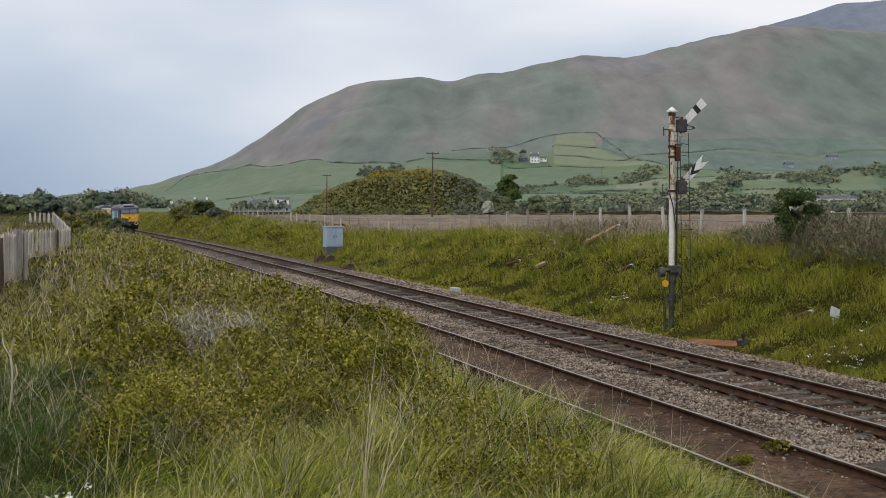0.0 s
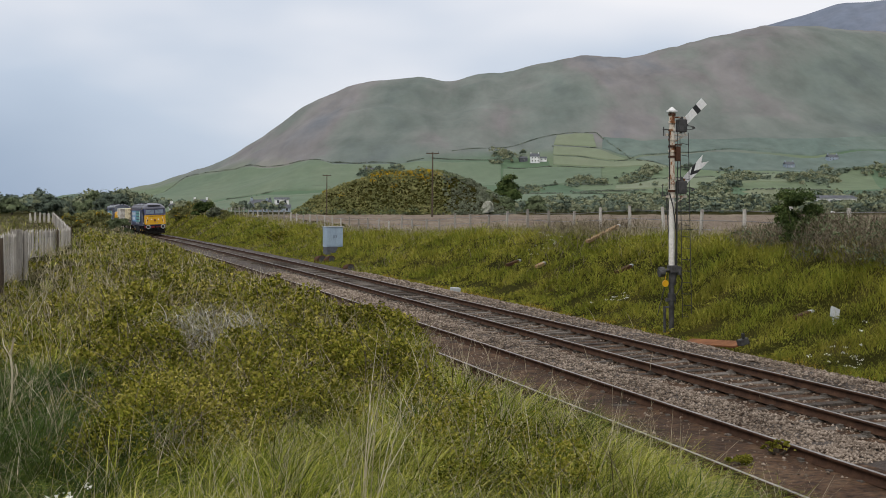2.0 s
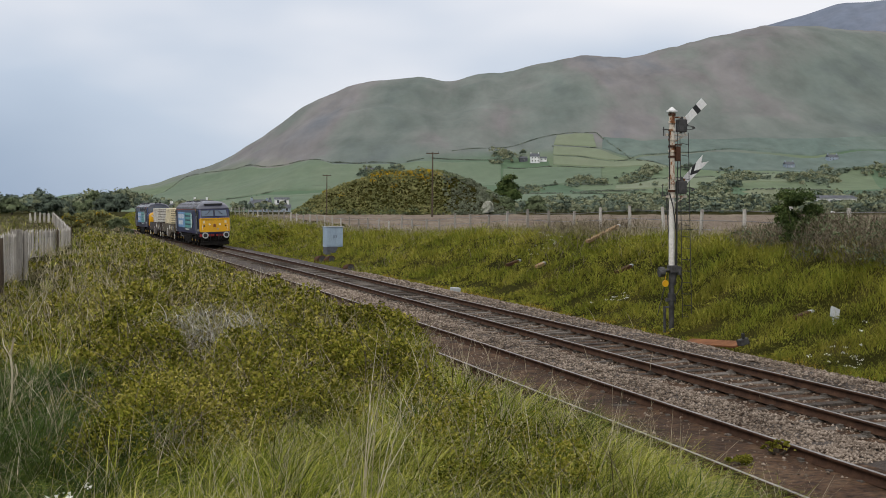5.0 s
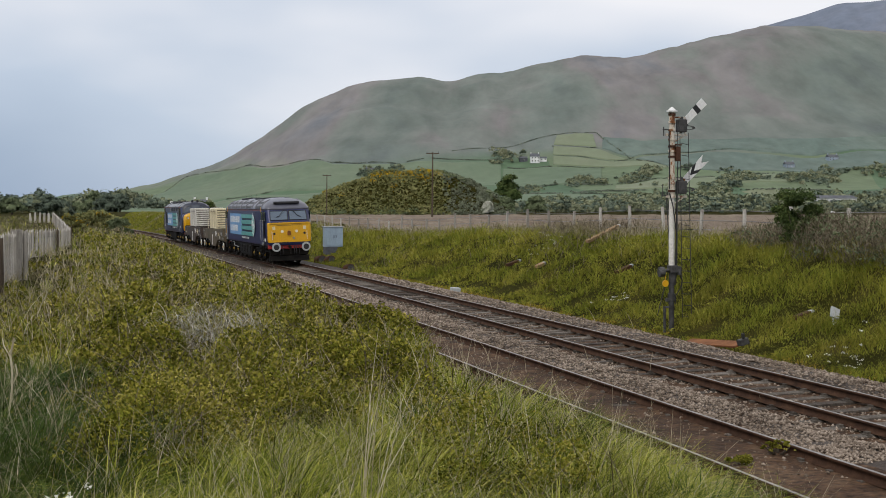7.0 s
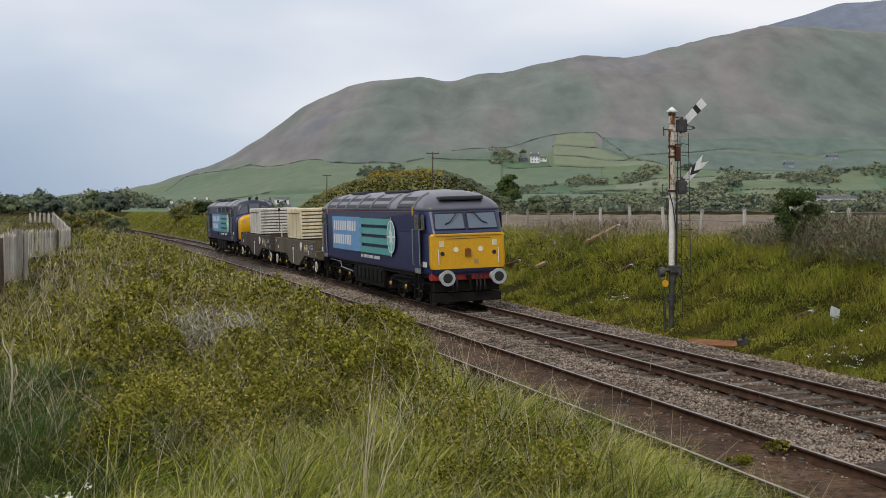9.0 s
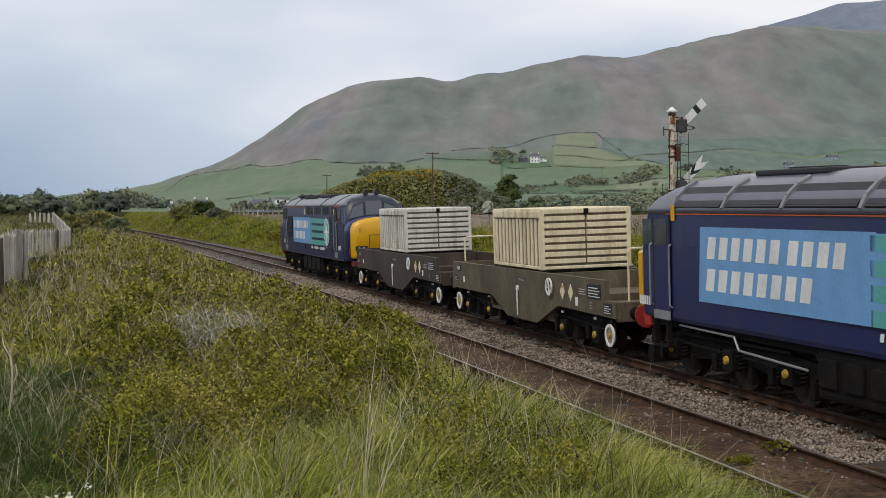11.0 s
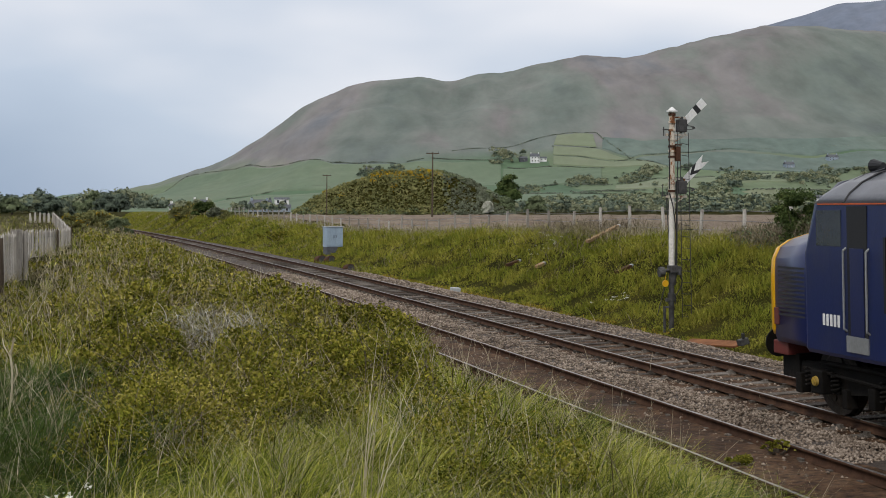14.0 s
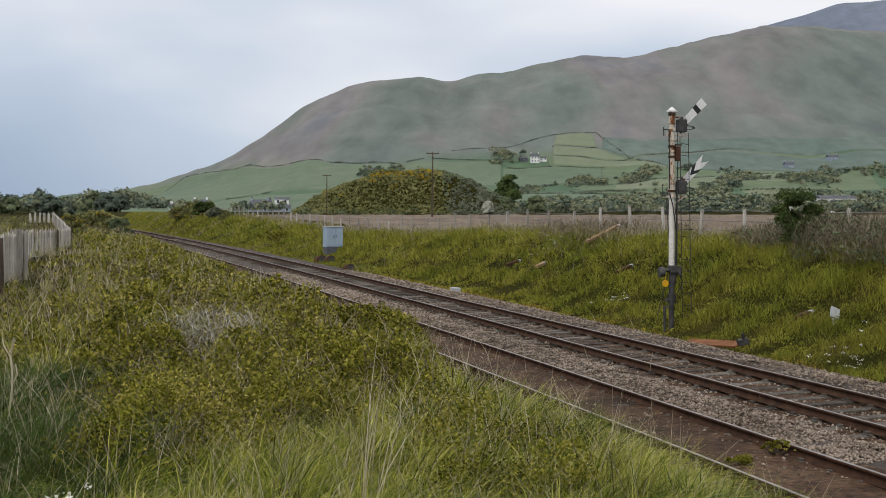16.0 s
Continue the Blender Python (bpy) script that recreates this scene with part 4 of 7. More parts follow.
        for s in (-1, 1):
            buffer_part(root, e * 9.375, s * 0.865, 1.0, M_under, M_black, 0.25)
            lampbox = add("headlight_box", M_black, yel, lambda bm: box(bm, e * 8.95, e * 9.14, s * 0.86 - 0.26, s * 0.86 + 0.26, 1.52, 1.72, 0.03), "black headlight cluster")
            for q in (-0.12, 0.06):
                add("headlight", M_tail, lampbox, lambda bm: rod(bm, (e * 9.13, s * 0.86 + q, 1.62), (e * 9.155, s * 0.86 + q, 1.62), 0.05, seg=14), "white lamp lens")
            add("tail_lens", M_red, lampbox, lambda bm: rod(bm, (e * 9.13, s * 0.86 + 0.2, 1.62), (e * 9.15, s * 0.86 + 0.2, 1.62), 0.04, seg=10))
            add("warning_sign", M_white, yel, lambda bm: box(bm, e * 8.97, e * 9.03, s * 0.88 - 0.08, s * 0.88 + 0.08, 2.30, 2.48), "small white warning sign")
            add("windscreen", M_glass, root, lambda bm: loft(bm, [(e * 7.855, [(s * 0.46, 2.96), (s * 1.08, 2.84), (s * 1.08, 2.85), (s * 0.46, 2.97)]), (e * 7.735, [(s * 0.46, 3.50), (s * 0.90, 3.32), (s * 0.90, 3.33), (s * 0.46, 3.51)])]), "curved side windscreen")
            add("windscreen_frame", M_louvre, root, lambda bm: handrail(bm, [(e * 7.855, s * 0.44, 2.95), (e * 7.735, s * 0.44, 3.52), (e * 7.735, s * 0.91, 3.34), (e * 7.855, s * 1.10, 2.83), (e * 7.855, s * 0.44, 2.95)], 0.016))
            add("side_window", M_glass, root, lambda bm: plate(bm, e * 6.68, e * 7.35, 2.72, 3.26, s * 1.342, 0.012), "dark cab side window")
            # raised black plate gives the shade of the door recess
            door = add("cab_door", M_black, root, lambda bm: plate(bm, e * 6.02, e * 6.52, 1.30, 3.32, s * 1.345, 0.010), "cab door with its recess shade painted black")
            add("door_leaf", M_blue, door, lambda bm: plate(bm, e * 6.10, e * 6.44, 1.35, 2.7, s * 1.354, 0.012))
            for x in (5.98, 6.56):
                add("door_handrail", M_alu, door, lambda bm: handrail(bm, [(e * x, s * 1.345, 2.7), (e * x, s * 1.40, 2.66), (e * x, s * 1.40, 1.5), (e * x, s * 1.345, 1.46)], 0.018), "silver handrail")
            add("step_plate", M_alu, root, lambda bm: plate(bm, e * 6.0, e * 6.55, 1.16, 1.40, s * 1.350, 0.02), "bare metal step plate")
            add("nose_grille", M_louvre, root, lambda bm: [plate(bm, e * 7.75, e * 8.55, 1.55 + k * 0.07, 1.58 + k * 0.07, s * (1.335 - 0.02), 0.012) for k in range(12)], "louvres on the nose side")
            add("jumper_red", M_rustbeam, root, lambda bm: box(bm, e * 8.6, e * 8.74, s * 1.27 - 0.03, s * 1.27 + 0.03, 1.38, 1.66, 0.01), "small red cable box")
            for k in range(5):
                add("number_bar", M_white, root, lambda bm: plate(bm, e * 6.95 + k * 0.10 - 0.25, e * 6.95 + k * 0.10 - 0.19, 1.50, 1.68, s * 1.351, 0.006))
        add("windscreen", M_glass, root, lambda bm: loft(bm, [(e * 7.865, [(-0.35, 2.98), (0.35, 2.98), (0.35, 2.99), (-0.35, 2.99)]), (e * 7.715, [(-0.35, 3.56), (0.35, 3.56), (0.35, 3.57), (-0.35, 3.57)])]), "centre windscreen")
        add("cab_front", M_cab37, root, lambda bm: loft(bm, [(e * x, [(-w, 2.5), (-w, a), (-w * 0.93, b), (-w * 0.66, c), (0, d), (w * 0.66, c), (w * 0.93, b), (w, a), (w, 2.5)]) for x, w, a, b, c, d in ((7.2, 1.345, 2.9, 3.40, 3.70, 3.85), (7.46, 1.335, 2.88, 3.36, 3.68, 3.84), (7.64, 1.26, 2.82, 3.28, 3.60, 3.74), (7.84, 1.23, 2.66, 2.78, 2.88, 2.95))]), "grey cab front round the windows", True)
        for y in (-0.24, 0.24):
            add("horn", M_black, root, lambda bm: (rod(bm, (e * 7.2, y, 3.92), (e * 7.45, y, 3.92), 0.05, 0.11, seg=12), box(bm, e * 7.1, e * 7.3, y - 0.05, y + 0.05, 3.74, 3.92)), "black roof horn")
        add("coupling", M_under, root, lambda bm: (box(bm, e * 8.9, e * 9.15, -0.05, 0.05, 0.92, 1.06, 0.02), rod(bm, (e * 9.12, 0, 1.0), (e * 9.2, 0, 0.6), 0.035, seg=6)))
        for y in (-0.5, -0.35, 0.35, 0.5):
            add("brake_hose", M_black, root, lambda bm: handrail(bm, [(e * 8.9, y, 1.0), (e * 9.05, y, 0.9), (e * 9.08, y, 0.65)], 0.028))
        bogie(root, e * 5.64, (-2.0, 0.0, 2.0), 0.57, True)
    add("fuel_tank", M_under, root, lambda bm: box(bm, -2.3, 2.3, -1.20, 1.20, 0.28, 1.05, 0.1), "black fuel and water tank")
    for s in (-1, 1):
        for q in range(4):
            add("tank_cover", M_under, root, lambda bm: box(bm, -2.2 + q * 1.1, -1.3 + q * 1.1, s * 1.2 - 0.06, s * 1.2 + 0.06, 0.38, 0.98, 0.03))
    return root


def flask_wagon(shell, words, hoops, brown):
    root = tagged(new("flask_wagon"), words, "railway wagon", "vehicles of the train")
    low = [(-6.0, 0.92), (-2.3, 0.91), (-1.0, 0.44), (1.28, 0.43), (2.75, 0.96), (6.2, 0.92), (6.2, 1.28), (5.6, 1.28), (5.6, 1.72), (-6.0, 1.68)]
    for s in (-1, 1):
        add("side_frame", brown, root, lambda bm: prism(bm, low, min(s * 1.18, s * 1.30), max(s * 1.18, s * 1.30)), "deep brown side frame")
    for x0, x1, z0, z1 in ((-6.0, -2.75, 1.28, 1.36), (2.12, 6.18, 1.18, 1.27), (-2.7, 2.1, 0.52, 0.6)):
        add("deck", brown, root, lambda bm: box(bm, x0, x1, -1.175, 1.175, z0, z1), "brown deck plate")
    add("centre_sill", M_under, root, lambda bm: box(bm, -6.1, 6.1, -0.35, 0.35, 0.72, 1.2))
    for x0, x1, z0, z1 in ((2.0, 2.12, 0.6, 1.7), (-2.75, -2.63, 0.6, 1.7), (5.52, 5.6, 1.27, 1.42), (-6.0, -5.9, 1.36, 1.67)):
        add("bulkhead", brown, root, lambda bm: box(bm, x0, x1, -1.17, 1.17, z0, z1, 0.01))
    # the ribbed cover over the flask
    X, Y, Z0, Z1 = 1.87, 1.2, 1.74, 3.27
    cover = add("flask_cover", M_groove, root, lambda bm: box(bm, -X + 0.05, X - 0.05, -Y + 0.05, Y - 0.05, Z0, Z1 - 0.05, 0.03), "ribbed box cover with grime and painted shade in its grooves")
    add("bottom_rail", shell, cover, lambda bm: box(bm, -X - 0.01, X + 0.01, -Y - 0.01, Y + 0.01, Z0 + 0.01, Z0 + 0.09, 0.02))
    add("lid", shell, cover, lambda bm: box(bm, -X, X, -Y, Y, Z1 - 0.10, Z1, 0.03))
    for s in (-1, 1):
        for k in range(13):
            x = -X + 0.20 + k * (2 * X - 0.4) / 12
            add("rib", shell, cover, lambda bm: box(bm, x - 0.07, x + 0.07, s * (Y - 0.045) - 0.025, s * (Y - 0.045) + 0.025, Z0 + 0.10, Z1 - 0.26, 0.015))
        for e in (-1, 1):
            add("corner_post", shell, cover, lambda bm: box(bm, e * (X - 0.04) - 0.055, e * (X - 0.04) + 0.055, s * (Y - 0.04) - 0.055, s * (Y - 0.04) + 0.055, Z0, Z1 - 0.02, 0.02))
        add("top_rail", shell, cover, lambda bm: [box(bm, x - 0.4, x + 0.4, s * (Y - 0.03) - 0.05, s * (Y - 0.03) + 0.05, Z1 - 0.24, Z1 - 0.05, 0.03) for x in (-1.42, -0.48, 0.48, 1.42)])
    for e in (-1, 1):
        for k in range(8):
            z = Z0 + 0.14 + k * 0.178
            for s in (-1, 1):
                add("rib", shell, cover, lambda bm: prism(bm, [(e * (X - 0.06), z), (e * (X + 0.02), z + 0.02), (e * (X + 0.02), z + 0.115), (e * (X - 0.06), z + 0.135)], min(s * 0.03, s * (Y - 0.08)), max(s * 0.03, s * (Y - 0.08))))
        add("lifting_eye", M_under, cover, lambda bm: box(bm, e * X - 0.03, e * X + 0.05, -0.06, 0.06, Z1 - 0.16, Z1 - 0.02, 0.01))
    cover.location.x = -0.4
    for s in (-1, 1):
        y = s * 1.302
        wheel = add("hand_wheel", M_white, root, lambda bm: (ring(bm, 2.35, y + s * 0.05, 1.40, 0.17, 0.215, 0.03), [rod(bm, (2.35 - 0.18 * math.cos(a), y + s * 0.065, 1.40 - 0.18 * math.sin(a)), (2.35 + 0.18 * math.cos(a), y + s * 0.065, 1.40 + 0.18 * math.sin(a)), 0.02, seg=6) for a in (0.3, 1.87)], rod(bm, (2.35, y - s * 0.02, 1.40), (2.35, y + s * 0.07, 1.40), 0.04, seg=8)), "white spoked brake hand wheel")
        for x, m_ in ((3.1, M_box), (3.62, M_cream)):
            def diamond(bm):
                prism(bm, [(x - 0.15, 1.33), (x, 1.13), (x + 0.15, 1.33), (x, 1.53)], min(y, y + s * 0.01), max(y, y + s * 0.01))
            d = add("hazard_diamond", M_cream, root, diamond, "pale diamond hazard placard")
            add("diamond_mark", m_, d, lambda bm: prism(bm, [(x - 0.07, 1.42), (x + 0.07, 1.42), (x, 1.51)], min(y, y + s * 0.016), max(y, y + s * 0.016)))
        add("brake_lever", M_white, root, lambda bm: (rod(bm, (-0.08, y + s * 0.03, 0.52), (-0.08, y + s * 0.03, 1.15), 0.02, seg=6), rod(bm, (-0.08, y, 1.22), (-0.08, y + s * 0.04, 1.22), 0.075, seg=12)), "white brake lever")
        for x0, x1, z0, z1 in ((-5.55, -5.15, 1.42, 1.56), (4.1, 4.55, 1.30, 1.52), (-0.1, 0.5, 1.42, 1.5), (4.75, 4.95, 1.02, 1.25), (-5.85, -5.5, 1.12, 1.3)):
            add("data_panel", M_black if x0 in (-0.1, -5.55, -5.85) else brown, root, lambda bm: plate(bm, x0, x1, z0, z1, y - s * 0.001, 0.006))
            for k in range(3):
                h = (z1 - z0) / 4
                add("lettering_bar", M_grey, root, lambda bm: plate(bm, x0 + 0.03, x1 - 0.03 - 0.06 * (k % 2), z0 + h * (k + 0.6), z0 + h * (k + 0.95), y + s * 0.005, 0.004))
        for x0, x1, z0, z1 in ((4.65, 5.4, 1.28, 1.60), (5.55, 6.0, 0.98, 1.22)):
            sign = add("notice_plate", M_black, root, lambda bm: plate(bm, x0, x1, z0, z1, y, 0.008), "black notice with white lines")
            for k in range(4):
                h = (z1 - z0) / 5
                add("lettering_bar", M_white, sign, lambda bm: plate(bm, x0 + 0.05, x1 - 0.05 - 0.1 * (k % 2), z0 + h * (k + 0.6), z0 + h * (k + 0.9), y + s * 0.008, 0.004))
        add("label_plate", M_white, root, lambda bm: (plate(bm, -4.95, -4.78, 1.12, 1.28, y, 0.006), plate(bm, 3.9, 4.05, 1.05, 1.25, y, 0.006)))
        for x in (-5.4, 5.85):
            d = add("end_disc", M_disc, root, lambda bm: rod(bm, (x, s * 1.24, 0.54), (x, s * 1.30, 0.54), 0.19, seg=24), "pale round disc with a white rim")
            add("disc_rim", M_white, d, lambda bm: ring(bm, x, s * 1.29, 0.54, 0.185, 0.25, 0.03))
            add("disc_hub", M_box, d, lambda bm: rod(bm, (x, s * 1.30, 0.54), (x, s * 1.34, 0.54), 0.05, seg=10))
            add("disc_bracket", M_under, d, lambda bm: box(bm, x - 0.06, x + 0.06, s * 1.22 - 0.05, s * 1.22 + 0.05, 0.5, 0.95))
        for x in (-4.81, -2.82, 2.82, 4.81):
            add("chain_tag", M_white, root, lambda bm: box(bm, x - 0.05, x + 0.05, s * 1.2 - 0.02, s * 1.2 + 0.02, 0.80, 0.85))
    for e in (-1, 1):
        add("headstock", brown, root, lambda bm: box(bm, e * 6.15 - 0.1, e * 6.15 + 0.1, -1.25, 1.25, 0.85, 1.28, 0.02))
        for s in (-1, 1):
            buffer_part(root, e * 6.75, s * 0.865, 1.03, M_under, M_black, 0.24)
        hoop = e * 6.0
        if e in hoops:
            add("handrail", M_cream, root, lambda bm: handrail(bm, [(hoop, 0.98, 1.25), (hoop, 0.98, 2.33), (hoop, 0.92, 2.41), (hoop, -0.83, 2.41), (hoop, -0.90, 2.33), (hoop, -0.90, 1.25)], 0.026), "pale hooped handrail")
            add("middle_post", M_cream, root, lambda bm: rod(bm, (hoop, 0.05, 1.25), (hoop, 0.05, 2.41), 0.026, seg=6))
        add("coupling", M_under, root, lambda bm: (box(bm, e * 6.2, e * 6.7, -0.05, 0.05, 0.96, 1.08), rod(bm, (e * 6.6, 0, 1.02), (e * 7.1, 0, 0.85), 0.04, seg=6), rod(bm, (e * 6.3, 0.4, 1.0), (e * 6.9, 0.4, 0.6), 0.03, seg=6)))
        bogie(root, e * 3.815, (-0.995, 0.995), 0.46, False)
    for s in (-1, 1):
        add("cover_tie", M_under, root, lambda bm: handrail(bm, [(-2.26, s * 1.12, 2.62), (-2.32, s * 1.15, 2.3), (-2.26, s * 1.15, 1.7)], 0.035))
    return root


def wagon_code(wagon):
    """The painted class letters on a black panel near the end of each side."""
    for s in (-1, 1):
        board = add("code_panel", M_black, wagon, lambda bm: plate(bm, -5.62, -5.12, 1.43, 1.60, s * 1.302, 0.012), "black panel with white class letters")
        text = bpy.data.curves.new("class_letters", "FONT")
        text.body, text.size, text.align_x, text.extrude = "FNA", 0.17, "CENTER", 0.002
        src = bpy.data.objects.new("class_letters", text)
        me = bpy.data.meshes.new_from_object(src)
        bpy.data.objects.remove(src)
        me.materials.clear()
        me.materials.append(M_white)
        ob = new("class_letters", me)
        ob.parent = board
        ob.matrix_basis = pose(-5.37, s * 1.317, 1.455, 90, 0, 0 if s < 0 else 180)


front_loco = front_locomotive()
front_wagon = flask_wagon(M_cream, "brown bogie wagon carrying a cream ribbed flask cover", (-1, 1), M_olive)
rear_wagon = flask_wagon(M_pale, "brown bogie wagon carrying a dirty white ribbed flask cover", (), M_wagon)
rear_loco = rear_locomotive()
wagon_code(front_wagon)


def vehicle_pose(s):
    x, y, th = line_at(s)
    f = Vector((-math.sin(th), -math.cos(th), 0))
    near = Vector((-math.cos(th), math.sin(th), CANT)).normalized()
    left = -near
    up = f.cross(left)
    return Matrix.Translation((float(x), float(y), 0)) @ Matrix((f, left, up)).transposed().to_4x4()


def travelled(t):
    return SPEED * t - SLOWING * t * t


def motions():
    place = 0.0
    for thing, length in ((front_loco, L57), (front_wagon, LW), (rear_wagon, LW), (rear_loco, L37)):
        rows = []
        for i in range(33):
            t = i * 0.5
            rows.append((t, vehicle_pose(S0 - travelled(t) + place + length / 2)))
        walk(thing, rows)
        place += length
    # wheels roll without slipping
    for ob, x, r in WHEELSETS:
        rows = []
        for i in range(481):
            t = i / 30
            rows.append((t, Matrix.Translation((x, 0, r)) @ Matrix.Rotation(travelled(t) / r, 4, "Y")))
        walk(ob, rows)


# ---- foliage helpers ----
def leaves(centres, size, seed, flat=0.0, aspect=1.6, normals=None):
    """Small pointed leaves at the given places, turned at random."""
    r = np.random.RandomState(seed)
    n = len(centres)
    a = r.normal(size=(n, 3))
    a[:, 2] *= 1 - flat
    if normals is not None:
        a -= 0.8 * (a * normals).sum(1)[:, None] * normals
    a /= np.linalg.norm(a, axis=1)[:, None] + 1e-9
    b = r.normal(size=(n, 3))
    if normals is not None:
        b -= 0.8 * (b * normals).sum(1)[:, None] * normals
    b -= (b * a).sum(1)[:, None] * a
    b /= np.linalg.norm(b, axis=1)[:, None] + 1e-9
    s = (size * r.uniform(0.6, 1.4, n))[:, None] if np.ndim(size) == 0 else (size * r.uniform(0.7, 1.3, n))[:, None]
    a, b = a * s * aspect * 0.5, b * s * 0.5
    V = np.stack([centres - a, centres + 0.6 * a + 1.1 * b, centres + 0.6 * a - 1.1 * b], 1)
    return V.reshape(-1, 3), np.arange(3 * n).reshape(n, 3)


def blob_points(centres, radii, per, seed, squash=0.8):
    """Points spread near the surface of lumpy blobs."""
    r = np.random.RandomState(seed)
    c = np.repeat(centres, per, 0)
    R = np.repeat(radii, per)
    d = r.normal(size=(len(c), 3))
    d /= np.linalg.norm(d, axis=1)[:, None]
    d[:, 2] = np.where(d[:, 2] < -0.25, -d[:, 2] * 0.5, d[:, 2])
    k = R * r.uniform(0.35, 1.08, len(c)) ** 0.6
    lump = 1 + 0.22 * np.sin(d[:, 0] * 5 + c[:, 0] * 3) * np.cos(d[:, 1] * 6 + c[:, 1] * 2)
    p = c + d * (k * lump)[:, None] * np.array([1, 1, squash])
    return p


def foliage(name, stops, scale=0.4, rnd="island", spread=0.4, fine=0.0, fine_amount=0.35):
    m = mat(name, stops, scale=scale, rough=0.75, bump=0.0, fine=fine or scale * 12, fine_amount=fine_amount, rnd=rnd, spec=0.04, spread=spread)
    return m


M_hedge = foliage("hedge_leaves", [(0.15, (0.08, 0.105, 0.058)), (0.5, (0.13, 0.16, 0.085)), (0.85, (0.195, 0.215, 0.12))], scale=0.03)
# far hedges and woods: leaf greens lifted and greyed to hold distance haze
M_farhedge = foliage("hazy_far_hedge_leaves", [(0.2, (0.155, 0.18, 0.115)), (0.5, (0.20, 0.22, 0.135)), (0.8, (0.25, 0.25, 0.155))], scale=0.012, spread=0.3)
M_hedgerow = foliage("hazy_far_hedgerow", [(0.2, (0.145, 0.17, 0.135)), (0.5, (0.18, 0.205, 0.16)), (0.8, (0.22, 0.235, 0.185))], scale=0.012, spread=0.3)
M_farwood = foliage("hazy_far_wood_leaves", [(0.2, (0.090, 0.120, 0.094)), (0.5, (0.120, 0.150, 0.112)), (0.8, (0.16, 0.186, 0.13))], scale=0.012, spread=0.3)
M_gorse = foliage("gorse", [(0.15, (0.12, 0.128, 0.05)), (0.5, (0.195, 0.20, 0.08)), (0.85, (0.30, 0.275, 0.12))], scale=0.1)
M_bloom = foliage("gorse_flower", [(0.2, (0.30, 0.19, 0.008)), (0.8, (0.48, 0.33, 0.02))], scale=1.0)
M_darkleaf = foliage("dark_evergreen_leaves", [(0.15, (0.03, 0.05, 0.018)), (0.5, (0.065, 0.095, 0.03)), (0.85, (0.13, 0.155, 0.05))], scale=0.6)
M_pine = foliage("pine_needles", [(0.2, (0.075, 0.102, 0.08)), (0.8, (0.14, 0.168, 0.12))], scale=0.1)
M_greyleaf = foliage("grey_willow_leaves", [(0.2, (0.10, 0.115, 0.075)), (0.8, (0.20, 0.215, 0.15))], scale=0.2)
M_blossom = foliage("hawthorn_blossom", [(0.2, (0.30, 0.31, 0.24)), (0.8, (0.55, 0.55, 0.47))], scale=0.6)
M_bark = mat("bark", [(0.3, (0.04, 0.03, 0.022)), (0.7, (0.10, 0.08, 0.06))], scale=4, fine=30, bump=0.8)
M_wood = mat("weathered_fence_wood", [(0.25, (0.22, 0.20, 0.172)), (0.5, (0.375, 0.35, 0.312)), (0.8, (0.53, 0.50, 0.455))], scale=2.0, fine=30, bump=0.5, stretch=(3, 3, 0.5), rnd="object")
M_oldwood = mat("dark_post_wood", [(0.3, (0.055, 0.042, 0.03)), (0.7, (0.13, 0.10, 0.075))], scale=3.0, fine=40, bump=0.6, stretch=(3, 3, 0.5))
M_wire = paint("galvanised_wire", (0.22, 0.22, 0.22), rough=0.5, metal=0.7)


# ---- ploughed field, gorse mound ----
def make_field():
    az = np.radians(np.linspace(-8.2, 27, 200))
    r = np.concatenate([np.linspace(0, 1, 120) ** 1.6])
    near = 25.6 / np.sin(az - TRACK_TURN)
    R = near[None] + (335 / np.cos(az)[None] - near[None]) * r[:, None]
    R = np.minimum(R, 338 / np.cos(az)[None])
    A2 = np.broadcast_to(az[None], R.shape)
    X, Y = R * np.sin(A2), R * np.cos(A2)
    Z = ground_z(X, Y) + 0.10 + 0.05 * np.sin((X * 0.97 + Y * 0.24) * 5.2) + 0.04 * waves(X, Y, 4, 31)
    sheet("ploughed_field", X, Y, Z, M_field, "brown stubbly ploughed field behind the fence", "field")


make_field()
MOUND_X, MOUND_Y = -6.5, 362.0


def mound_z(x, y):
    u = (x - MOUND_X) / np.where(x < MOUND_X, 36.0, 27.0)
    v = (y - MOUND_Y) / 22.0
    h = 12.4 * np.clip(1 - np.abs(u) ** 2.3, 0, 1) * np.exp(-v * v * 1.1)
    return 1.0 + h * (1 + 0.06 * waves(x, y, 14, 41)) * smooth01((y - 339.0) / 15)


